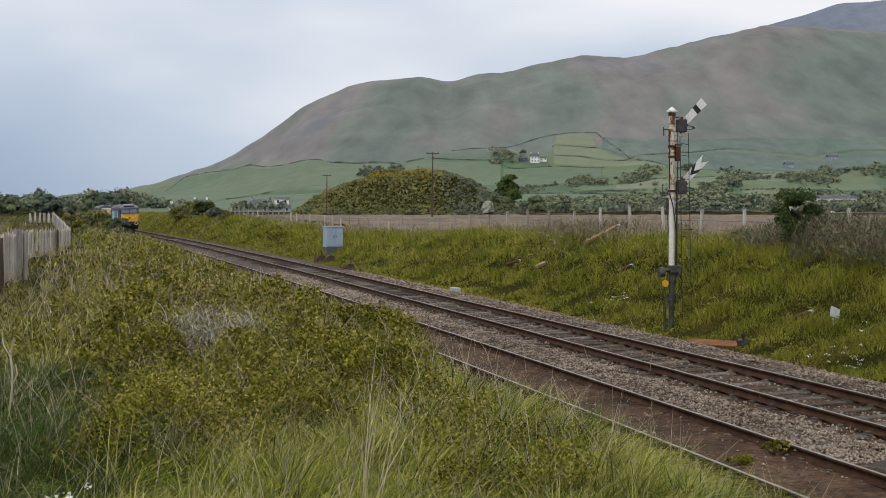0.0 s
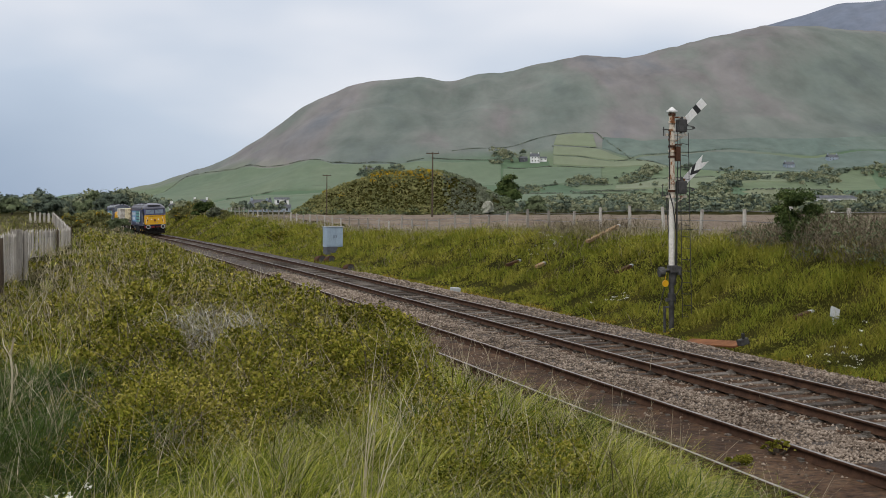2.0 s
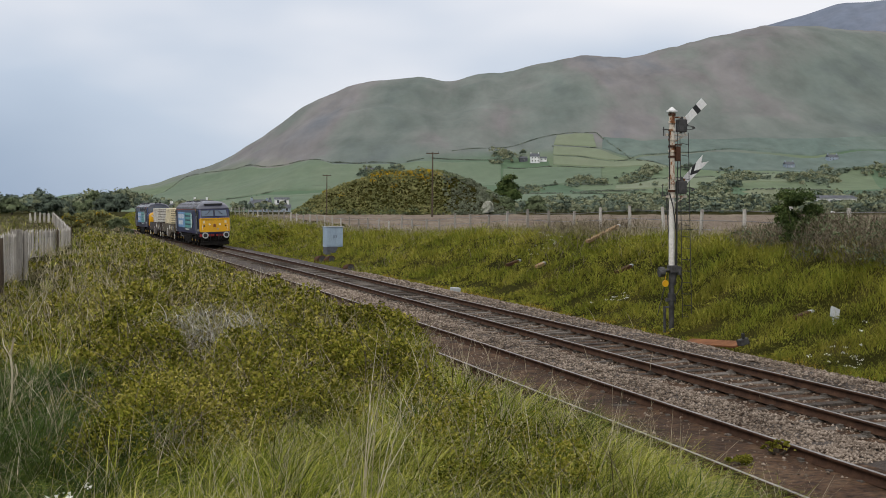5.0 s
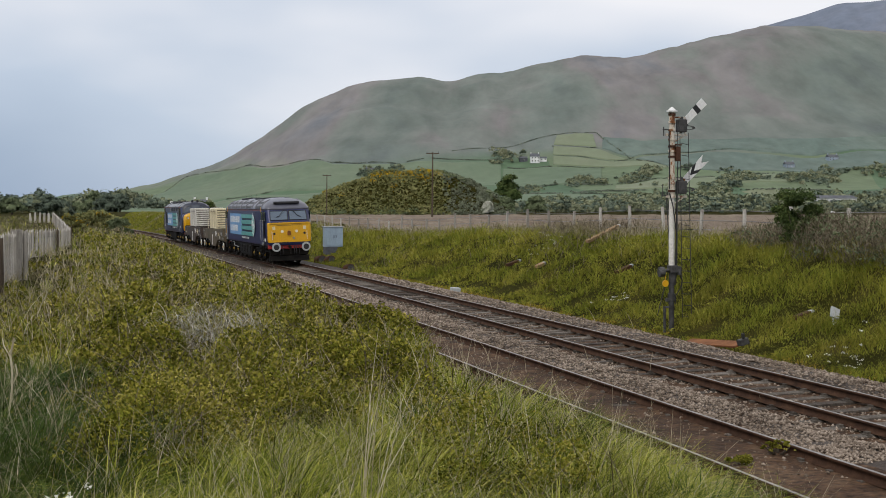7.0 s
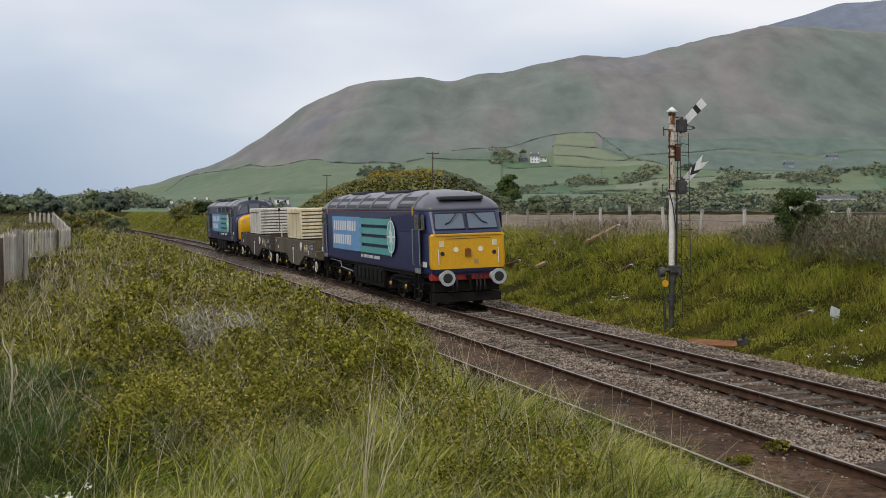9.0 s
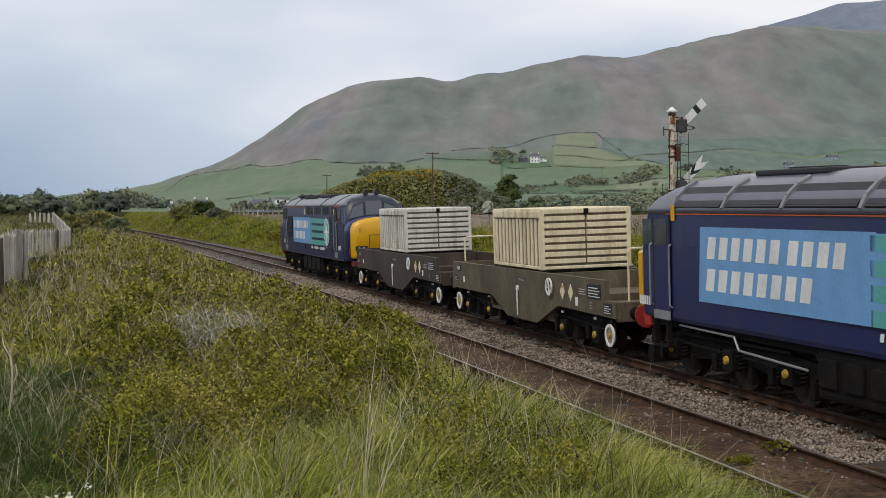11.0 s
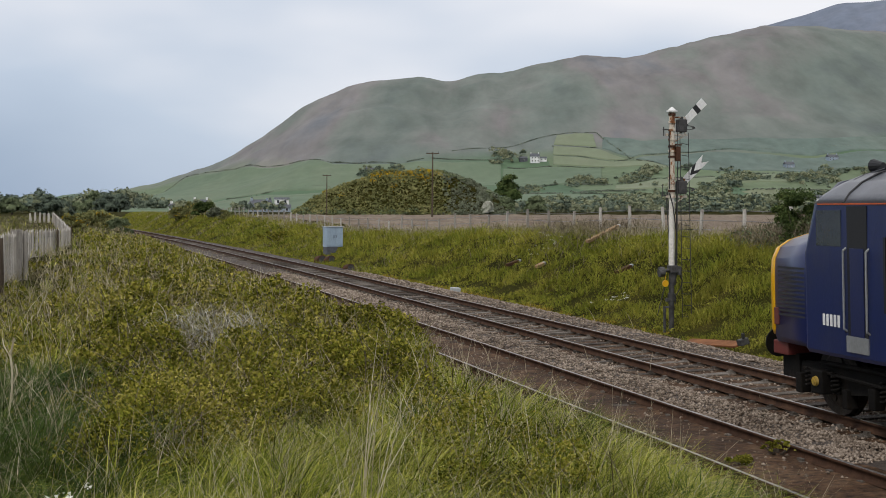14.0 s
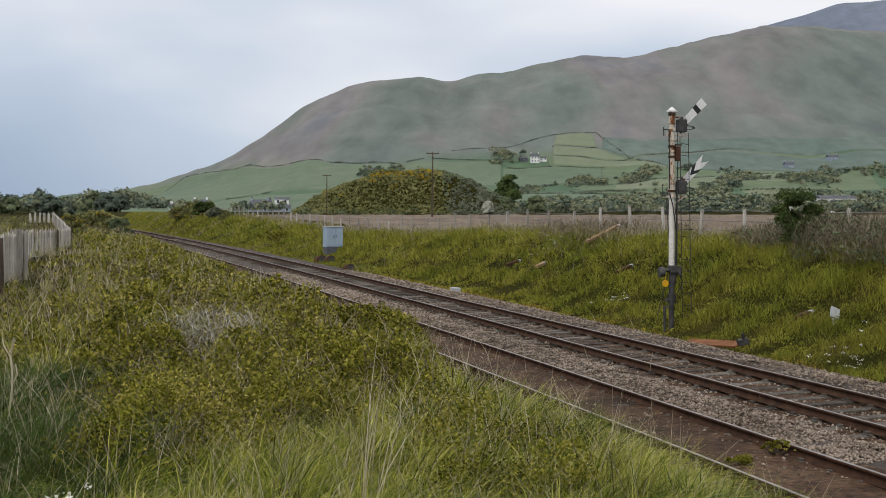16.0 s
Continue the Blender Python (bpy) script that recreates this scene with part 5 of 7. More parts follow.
def make_mound():
    x, y = np.linspace(-48, 30, 90), np.linspace(338, 400, 60)
    X, Y = np.meshgrid(x, y, indexing="xy")
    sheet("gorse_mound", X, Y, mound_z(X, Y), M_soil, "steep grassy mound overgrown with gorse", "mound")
    r = np.random.RandomState(5)
    n = 1100
    X, Y = r.uniform(-44, 26, n), r.uniform(338, 372, n)
    Z = mound_z(X, Y)
    ok = (Z > 1.6)
    c = np.stack([X, Y, Z + 0.2], -1)[ok]
    rad = 0.25 + 1.0 * r.uniform(0, 1, len(c)) ** 2.2
    kind = 0.8 * waves(c[:, 0], c[:, 1], 18, 43) + r.uniform(-0.6, 0.6, len(c))
    right = c[:, 0] > 0
    for name, sel, material, label, sz in (
        ("gorse_scrub", (kind < 0.45) & ~right, M_gorse, "low green gorse scrub on the mound", 0.38),
        ("gorse_bloom", (kind >= 0.45) & ~right & (c[:, 2] > 4), M_bloom, "yellow flowering gorse on the mound", 0.26),
        ("grey_scrub", right & (kind < 0.5), M_greyleaf, "grey-green willow scrub on the mound", 0.40),
        ("green_scrub", (right & (kind >= 0.5)) | ((kind >= 0.45) & (c[:, 2] <= 4)), M_hedge, "green bushes on the mound", 0.40),
    ):
        m = 26000
        gx, gy = r.uniform(-44, 26, m), r.uniform(338, 368, m)
        gz = mound_z(gx, gy)
        tone = 0.8 * waves(gx, gy, 18, 43) + r.uniform(-0.5, 0.5, m)
        low = (gz > 1.5) & ((gx > 2) == ("grey" in name)) & {"gorse_scrub": tone < 0.5, "gorse_bloom": (tone >= 0.42) & (gz > 5), "grey_scrub": tone < 0.4, "green_scrub": (tone >= 0.3) & (tone < 0.8)}[name]
        g = np.stack([gx, gy, gz + 0.35 * r.uniform(0, 1, m) ** 2], -1)[low]
        V, F = leaves(g, sz * 1.1, 46, flat=0.3)
        tagged(soup(name, V, F, material), label, "scrub", kind="stuff")
        p = blob_points(c[sel], rad[sel] * (1.25 if "grey" in name or "green" in name else 1.0), 40, 44)
        out = p - np.repeat(c[sel] - [0, 0, 0.3], 40, 0)
        V, F = leaves(p, sz * 0.9, 45, normals=out / np.linalg.norm(out, axis=1)[:, None])
        tagged(soup(name, V, F, material), label, "scrub", kind="stuff")


make_mound()


# ---- hedges and far woods ----
def surface_z(x, y):
    return np.maximum(np.where(np.hypot(x, y) > 640, fell_z(x, y), -50), ground_z(x, y))


def make_hedges():
    r = np.random.RandomState(8)
    lines = []
    # hedges and walls along the slope: bearing from, to, distance from, to, height
    for a0, a1, d0, d1, h in ((-13.4, -11.2, 1505, 1720, 1.6), (-11.2, -9.6, 1720, 1680, 2.0), (-9.6, -8, 1680, 1570, 2.2), (-8, -4.9, 1570, 1378, 2.2), (-4.9, -2.1, 1378, 1366, 2.2), (-2.1, 2.4, 1364, 1376, 2.0), (-9.5, -2.2, 1292, 1218, 1.8), (-2.1, 1.8, 1226, 1200, 2.0), (0.4, 5.0, 1420, 1495, 1.8), (5.0, 6.7, 1496, 1478, 1.4), (6.7, 8.2, 1478, 1350, 3.6), (8.2, 9.9, 1350, 1284, 2.4), (4.8, 6.8, 1436, 1408, 1.3), (4.8, 8.1, 1384, 1346, 1.4), (2.6, 7.1, 1340, 1322, 1.6), (8.2, 21, 1352, 1376, 1.6), (2.5, 7.2, 1200, 1192, 3.0), (7.2, 15, 1194, 1205, 3.0), (1.8, 10, 1116, 1076, 3.2), (2, 10, 1000, 1006, 3.4), (5.5, 20, 1120, 1090, 3.2), (8, 20, 980, 1010, 3.6), (-2, 9, 900, 930, 3.4), (7, 20, 840, 860, 4.0), (1, 12, 760, 800, 3.5)):
        n = int(abs(a1 - a0) * 60)
        t = np.linspace(0, 1, n)
        a = np.radians(a0 + (a1 - a0) * t)
        d = d0 + (d1 - d0) * t + 3 * np.sin(t * 9 + a0)
        keep = r.uniform(size=n) > 0.45 + 0.4 * np.sin(t * 23 + d0)
        lines.append(np.stack([d * np.sin(a), d * np.cos(a), np.full(n, h) * r.uniform(0.5, 1.2, n)], -1)[keep])
    P = np.concatenate(lines)
    c = np.stack([P[:, 0], P[:, 1], surface_z(P[:, 0], P[:, 1]) + P[:, 2] * 0.3], -1)
    p = blob_points(c, P[:, 2] * 0.34, 10, 51)
    V, F = leaves(p, 0.7, 52)
    tagged(soup("far_hedge", V, F, M_hedgerow), "hedgerows between the far fields, paled with painted haze", "hedge", kind="stuff")
    # woods and scattered trees on the low ground and the foot of the fell
    c, R = [], []
    for a0, a1, d0, d1, n, h0, h1 in ((9, 20, 620, 760, 420, 5, 10), (4, 12, 560, 700, 200, 3, 7), (2.1, 3.6, 1350, 1420, 44, 3.5, 8), (-3.8, -1.8, 1300, 1340, 30, 4, 8), (-17.5, -13.5, 420, 520, 90, 4, 9), (-20, -17.0, 380, 480, 50, 3, 6.5), (-14.3, -13.0, 980, 1040, 60, 8, 15), (-13.2, -12.0, 960, 1010, 30, 5, 10), (-9.5, -7, 560, 640, 22, 3, 6), (-12, -10, 480, 560, 22, 3, 6), (0, 6, 430, 520, 90, 2, 5), (6, 20, 420, 560, 320, 2, 4.5), (15.4, 19.0, 505, 530, 70, 4.2, 5.6)):
        a, d = np.radians(r.uniform(a0, a1, n)), r.uniform(d0, d1, n)
        x, y = d * np.sin(a), d * np.cos(a)
        h = r.uniform(h0, h1, n)
        z = surface_z(x, y)
        for k in range(3):
            c.append(np.stack([x + r.normal(0, 0.22, n) * h, y + r.normal(0, 0.2, n) * h, z + h * (0.35 + 0.2 * k)], -1))
            R.append(h * (0.36 - 0.06 * k))
    # thick clumps of trees over the low slopes
    n = 8200
    a, d = np.radians(r.uniform(3, 21, n)), r.uniform(640, 1280, n)
    x, y = d * np.sin(a), d * np.cos(a)
    ok = waves(x, y * 0.6, 95, 57, 3) + 0.35 * waves(x, y, 30, 58, 2) > 0.5 - 0.35 * (np.degrees(a) > 9.5) * (d < 1050)
    x, y, n = x[ok], y[ok], int(ok.sum())
    h = 2.2 + 6.0 * r.uniform(0, 1, n) ** 1.8
    z = surface_z(x, y)
    for k in range(2):
        c.append(np.stack([x + r.normal(0, 0.2, n) * h, y + r.normal(0, 0.2, n) * h, z + h * (0.3 + 0.22 * k)], -1))
        R.append(h * (0.42 - 0.1 * k))
    c, R = np.concatenate(c), np.concatenate(R)
    dist = np.hypot(c[:, 0], c[:, 1])
    tone = waves(c[:, 0], c[:, 1], 60, 59, 2) + r.normal(0, 0.45, len(c))
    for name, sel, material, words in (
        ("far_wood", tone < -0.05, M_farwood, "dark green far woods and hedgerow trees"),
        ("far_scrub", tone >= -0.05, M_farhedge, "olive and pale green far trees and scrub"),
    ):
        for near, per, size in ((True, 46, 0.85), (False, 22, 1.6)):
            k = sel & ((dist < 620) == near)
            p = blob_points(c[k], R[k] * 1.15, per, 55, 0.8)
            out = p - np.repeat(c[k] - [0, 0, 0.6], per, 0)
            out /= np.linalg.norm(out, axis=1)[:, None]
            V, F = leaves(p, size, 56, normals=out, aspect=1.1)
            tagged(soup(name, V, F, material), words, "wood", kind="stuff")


make_hedges()


def make_tree(x, y, h, w, material, label, seed, trunk=0.25, per=130, leaf=0.5, zb=None, low=0.3):
    """A tapered trunk with limbs and a crown of many leaf clumps."""
    r = np.random.RandomState(seed)
    z = float(surface_z(np.array([x]), np.array([y]))[0]) if zb is None else zb
    root = tagged(new("tree"), label, "tree")
    root.location = (x, y, z)
    bm = bmesh.new()
    rod(bm, (0, 0, -0.3), (0.05 * w, 0, h * 0.45), trunk, trunk * 0.6, seg=9)
    rod(bm, (0.05 * w, 0, h * 0.44), (0, 0.02 * h, h * 0.85), trunk * 0.6, trunk * 0.15, seg=7)
    tips = []
    for k in range(11):
        a = k * 2.4 + r.uniform(-0.4, 0.4)
        z0 = h * (0.22 + 0.05 * k)
        reach = w * 0.5 * r.uniform(0.55, 0.95) * (1 - 0.05 * k)
        tip = (reach * math.cos(a), reach * math.sin(a), z0 + h * r.uniform(0.08, 0.25))
        rod(bm, (0.03 * w, 0, z0), tip, trunk * 0.32, trunk * 0.08, seg=5)
        tips.append(tip)
    part("trunk", bm, M_bark, root)
    tips = np.array(tips + [(0, 0, h * 0.82), (0.1 * w, 0.05 * w, h * 0.7), (-0.12 * w, 0, h * 0.75), (0, -0.1 * w, h * low)])
    c = np.concatenate([tips, tips * [0.6, 0.6, 1.0] + r.normal(0, 0.06 * w, tips.shape)])
    c = np.concatenate([c, np.stack([r.normal(0, 0.2 * w, 14), r.normal(0, 0.2 * w, 14), h * r.uniform(0.18, 0.7, 14)], -1)])
    R = r.uniform(0.16, 0.28, len(c)) * min(w, h)
    p = blob_points(c, R * 1.1, per * 2, seed + 1)
    out = p - np.repeat(c - [0, 0, 0.3], per * 2, 0) * [0.5, 0.5, 0.8]
    V, F = leaves(p, leaf, seed + 2, aspect=1.1, normals=out / np.linalg.norm(out, axis=1)[:, None])
    soup("crown", V, F, material, root)
    return root


# ---- trees that stand out ----
make_tree(19.6, 396.0, 11.5, 7.5, M_darkleaf, "round dark green tree beside the mound", 61, 0.4, 150, 0.55)
make_tree(10.4, 352.0, 6.0, 6.0, M_greyleaf, "grey-green willow at the foot of the mound", 62, 0.3, 110, 0.5)
make_tree(17.0, 356.0, 4.5, 5.5, M_hedge, "green bush beside the ploughed field", 63, 0.2, 110, 0.45)
make_tree(-2.9, 350.0, 5.2, 4.2, M_blossom, "hawthorn with white blossom on the mound", 64, 0.2, 90, 0.4)
make_tree(11.8, 342.0, 3.2, 3.0, M_blossom, "small flowering hawthorn beside the field", 65, 0.12, 70, 0.32)
make_tree(27.0, 380.0, 5.0, 6.0, M_hedge, "low green tree behind the field", 66, 0.2, 110, 0.5)
for k, (bx, d, h, w, m_) in enumerate(((-17.0, 415, 5.6, 9, M_pine), (-16.4, 425, 6.2, 8, M_pine), (-15.7, 430, 5.6, 9, M_hedge), (-15.0, 440, 5.8, 8, M_hedge), (-14.5, 380, 5.4, 7, M_pine), (-14.0, 385, 5.2, 6, M_pine), (-18.4, 320, 3.4, 7, M_hedge), (-15.2, 250, 3.0, 6, M_gorse), (-14.4, 215, 2.6, 5, M_gorse))):
    make_tree(d * math.sin(radians(bx)), d * math.cos(radians(bx)), h, w, m_, "dark windswept pine behind the paling fence" if m_ is M_pine else "bushy green tree behind the paling fence", 70 + k * 3, 0.3, 210, 0.42)


# ---- far buildings ----
M_render = mat("white_render", [(0.3, (0.66, 0.66, 0.64)), (0.7, (0.82, 0.82, 0.80))], scale=0.3, fine=3, bump=0.1)
M_slate = mat("slate_roof", [(0.3, (0.07, 0.075, 0.085)), (0.7, (0.13, 0.135, 0.15))], scale=0.4, fine=4, bump=0.3)
M_shed = mat("pale_blue_sheeting", [(0.3, (0.22, 0.27, 0.33)), (0.7, (0.34, 0.39, 0.45))], scale=0.2, fine=2, bump=0.2)
M_pane = paint("dark_window", (0.03, 0.035, 0.045), rough=0.1)


def make_house(x, y, w, d, h, rise, turn, wall, label, windows=3, storeys=2, z=None, chimney=True):
    root = tagged(new("house"), label, "house")
    z = float(surface_z(np.array([x]), np.array([y]))[0]) - 0.3 if z is None else z
    root.matrix_basis = pose(x, y, z, 0, 0, turn)
    add("wall", wall, root, lambda bm: prism(bm, [(-w / 2, -0.5), (w / 2, -0.5), (w / 2, h), (-w / 2, h)], -d / 2, d / 2))
    def roof(bm):
        e = 0.35
        v = [bm.verts.new(q) for q in ((-w / 2 - e, -d / 2 - e, h - 0.1), (w / 2 + e, -d / 2 - e, h - 0.1), (w / 2 + e, d / 2 + e, h - 0.1), (-w / 2 - e, d / 2 + e, h - 0.1), (-w / 2 - e, 0, h + rise), (w / 2 + e, 0, h + rise))]
        for f in ((0, 1, 5, 4), (2, 3, 4, 5), (0, 4, 3), (1, 2, 5), (3, 2, 1, 0)):
            bm.faces.new([v[i] for i in f])
        bmesh.ops.recalc_face_normals(bm, faces=bm.faces)
    r = add("roof", M_slate, root, roof)
    if chimney:
        for sx in (-1, 1):
            add("chimney", wall, r, lambda bm: box(bm, sx * (w / 2 - 0.5) - 0.45, sx * (w / 2 - 0.5) + 0.45, -0.4, 0.4, h, h + rise + 1.1))
    for st in range(storeys):
        for k in range(windows):
            wx = -w / 2 + w * (k + 0.5) / windows
            wz = h * (st + 0.35) / storeys
            win = add("window", M_white, root, lambda bm: box(bm, wx - 0.6, wx + 0.6, -d / 2 - 0.05, -d / 2 + 0.02, wz, wz + h / storeys * 0.5))
            add("pane", M_pane, win, lambda bm: box(bm, wx - 0.5, wx + 0.5, -d / 2 - 0.08, -d / 2 - 0.04, wz + 0.1, wz + h / storeys * 0.5 - 0.1))
    return root


make_house(95.5, 1352, 9, 8, 6.5, 3.2, 4, M_render, "white farmhouse with chimneys on the fell side", 3)
make_house(104.5, 1356, 7, 6, 3.2, 1.8, 4, M_render, "low white farm outbuilding beside the farmhouse", 2, 1, chimney=False)
make_house(84.0, 1362, 8, 6, 3.4, 2.0, 12, M_slate, "grey stone barn beside the farmhouse", 1, 1, chimney=False)
make_house(-80.5, 612, 17, 10, 2.6, 1.4, 6, M_shed, "long low pale blue works shed", 5, 1, chimney=False)
make_house(-79.5, 640, 7.0, 8, 6.8, 0.8, 6, M_render, "white box-like works building", 2, 2, chimney=False)
make_house(-92.0, 650, 9, 8, 4.2, 2.0, -8, M_shed, "grey village house beyond the railway", 2, 2)
make_house(-112.0, 600, 6.5, 6, 4.2, 2.0, 10, M_render, "white village cottage beyond the railway", 2, 2)
make_house(-130.0, 640, 9, 6, 3.0, 1.8, -5, M_render, "low white cottage in the village", 3, 1)
make_house(-101.0, 720, 11, 7, 4.5, 2.2, 10, M_slate, "grey stone village house", 3, 2)
make_house(-74.0, 1330, 10, 7, 3.2, 1.8, 0, M_shed, "pale farmhouse among trees below the fell", 3, 2)
make_house(164, 545, 17, 8, 6.6, 1.0, 14, M_render, "long white farm shed behind the trees", 5, 1, chimney=False)
make_house(246, 720, 14, 9, 6.0, 1.8, 10, M_slate, "grey farm shed behind the hedge", 2, 1, chimney=False)
make_house(333, 1250, 9, 7, 4, 2.4, 10, M_shed, "white house among far trees", 3, 2)
make_house(378, 1262, 10, 7, 4, 2.4, 10, M_shed, "pale house among far trees", 3, 2)


# ---- poles ----
def power_pole(x, y, h, arm, label):
    root = tagged(new("power_pole"), label, "pole", "poles of the power line")
    root.matrix_basis = pose(x, y, float(ground_z(np.array([x]), np.array([y]))[0]) - 0.5, 0.6, 0.5, 5)
    add("post", M_oldwood, root, lambda bm: rod(bm, (0, 0, 0), (0, 0, h), 0.17, 0.11, seg=10))
    add("crossarm", M_oldwood, root, lambda bm: box(bm, -arm / 2, arm / 2, -0.07, 0.07, h - 0.35, h - 0.2))
    for q in (-0.45, 0, 0.45):
        add("insulator", M_slate, root, lambda bm: rod(bm, (q * arm, 0, h - 0.2), (q * arm, 0, h + 0.1), 0.06, 0.04, seg=8))
    return root


power_pole(-1.95, 232, 12.3, 2.3, "tall wooden power pole with a crossarm in the field")
power_pole(-29.6, 330, 11.0, 2.2, "wooden power pole beside the gorse mound")


# ---- fences ----
def bank_fence():
    root = tagged(new("wire_fence"), "wooden post and wire fence along the field edge", "fence")
    tops = []
    post = None
    s = 14.0
    while s < 176:
        l = -11.4
        p = beside(np.array(s), np.array(l), 0.0, 0.0)
        z = float(ground_z(p[0], p[1]))
        if post is None:
            bm = bmesh.new()
            rod(bm, (0, 0, -0.3), (0, 0, 1.22), 0.075, 0.068, seg=8)
            post = part("post", bm, M_wood, root)
            ob = post
        else:
            ob = new("post", post.data)
            ob.parent = root
        ob.matrix_basis = pose(float(p[0]), float(p[1]), z, random.uniform(-3, 3), random.uniform(-3, 3), random.uniform(0, 90)) @ Matrix.Diagonal((1, 1, random.uniform(0.9, 1.08), 1))
        tops.append((float(p[0]), float(p[1]), z))
        s += 3.3 + 0.25 * math.sin(s)
    for h in (0.35, 0.7, 1.08):
        add("wire", M_wire, root, lambda bm: [rod(bm, (a[0], a[1], a[2] + h), (b[0], b[1], b[2] + h), 0.012, seg=4) for a, b in zip(tops, tops[1:])])


bank_fence()


def paling_fence():
    """Cleft palings wired together, from the near bank to a bend and away along the lane."""
    root = tagged(new("paling_fence"), "grey weathered chestnut paling fence beside the brambles", "fence")
    bm = bmesh.new()
    prism(bm, [(-0.035, 0), (0.035, 0), (0.032, 1.12), (0.0, 1.2), (-0.03, 1.13)], -0.012, 0.012)
    first = part("paling", bm, M_wood, root)
    pts = [(-9.2, 26.2, 1.45), (-10.45, 30.6, 1.43), (-13.9, 44.0, 1.32), (-16.4, 57.0, 1.16), (-41.5, 138.0, 1.62), (-44.5, 138.5, 1.6)]
    count = 0
    for (x0, y0, z0), (x1, y1, z1) in zip(pts, pts[1:]):
        n = int(math.hypot(x1 - x0, y1 - y0) / (0.21 if count < 200 else 0.5))
        turn = math.degrees(math.atan2(y1 - y0, x1 - x0))
        for k in range(n):
            t = k / n
            ob = first if count == 0 else new("paling", first.data)
            ob.parent = root
            g = float(ground_z(np.array(x0 + (x1 - x0) * t), np.array(y0 + (y1 - y0) * t)))
            ob.matrix_basis = pose(x0 + (x1 - x0) * t, y0 + (y1 - y0) * t, min(z0 + (z1 - z0) * t, g + 0.25), random.uniform(-2, 2), random.uniform(-4, 4), turn + random.uniform(-8, 8)) @ Matrix.Diagonal((1.45 if count < 200 else 3.6, 1, random.uniform(0.93, 1.04), 1))
            count += 1
        for q in range(max(1, int(math.hypot(x1 - x0, y1 - y0) / 9))):
            t = (q + 0.5) / max(1, int(math.hypot(x1 - x0, y1 - y0) / 9))
            px, py, pz = x0 + (x1 - x0) * t, y0 + (y1 - y0) * t, z0 + (z1 - z0) * t
            add("post", M_oldwood, root, lambda b: rod(b, (px + 0.1, py + 0.12, pz - 0.5), (px + 0.1, py + 0.12, pz + 1.15), 0.06, 0.05, seg=8), "dark wooden post")
        for h in (0.3, 0.95):
            add("wire", M_wire, root, lambda b: rod(b, (x0, y0, z0 + h), (x1, y1, z1 + h), 0.008, seg=4))

    add("strainer_post", M_wood, root, lambda b: (rod(b, (-11.75, 35.6, 0.9), (-11.72, 35.6, 2.66), 0.17, 0.15, seg=12), rod(b, (-11.52, 35.7, 0.9), (-11.5, 35.7, 2.62), 0.07, 0.06, seg=8)), "thick weathered strainer post")


paling_fence()


# ---- relay cabinet ----
M_cab = paint("pale_grey_cabinet", (0.32, 0.41, 0.50), rough=0.5, dirt=0.2)


def relay_cabinet():
    root = tagged(new("relay_cabinet"), "pale grey metal relay cabinet standing on the bank", "cabinet")
    root.matrix_basis = pose(-7.75, 91.2, 0.42, 0, 0, 28)
    add("body", M_cab, root, lambda bm: box(bm, -0.62, 0.62, -0.36, 0.36, 0.12, 1.50, 0.02))
    add("roof", M_grey, root, lambda bm: box(bm, -0.68, 0.68, -0.42, 0.42, 1.50, 1.56, 0.015), "lighter overhanging top")
    add("plinth", M_slate, root, lambda bm: box(bm, -0.60, 0.60, -0.34, 0.34, -0.4, 0.12))
    for s in (-1, 1):
        door = add("door", M_cab, root, lambda bm: box(bm, s * 0.31 - 0.29, s * 0.31 + 0.29, -0.385, -0.362, 0.2, 1.44, 0.006))
        add("handle", M_louvre, door, lambda bm: box(bm, s * 0.08 - 0.02, s * 0.08 + 0.02, -0.41, -0.385, 0.75, 0.95))
    add("notice", M_white, root, lambda bm: (box(bm, 0.625, 0.635, -0.2, 0.05, 1.0, 1.3), box(bm, 0.625, 0.635, -0.3, -0.25, 1.3, 1.42)), "white notice on the side")


relay_cabinet()


# ---- semaphore signal ----
M_sigwhite = mat("flaking_white_post", [(0.34, (0.13, 0.06, 0.03)), (0.40, (0.32, 0.23, 0.15)), (0.44, (0.62, 0.59, 0.53)), (0.8, (0.72, 0.71, 0.67))], scale=2.6, fine=30, rough=0.6, stretch=(1, 1, 0.6))
M_sigrust = mat("rusty_signal_post", [(0.33, (0.10, 0.032, 0.014)), (0.42, (0.24, 0.11, 0.05)), (0.46, (0.52, 0.45, 0.36)), (0.75, (0.66, 0.63, 0.57))], scale=4.5, fine=35, rough=0.75, stretch=(1, 1, 0.5))
M_rustred = mat("orange_rusted_steel", [(0.3, (0.04, 0.022, 0.014)), (0.6, (0.085, 0.04, 0.024)), (0.8, (0.16, 0.08, 0.045))], scale=2, fine=20)
M_iron = mat("grey_iron", [(0.3, (0.035, 0.034, 0.034)), (0.7, (0.10, 0.098, 0.095))], scale=4, fine=40, rough=0.6, metal=0.3)


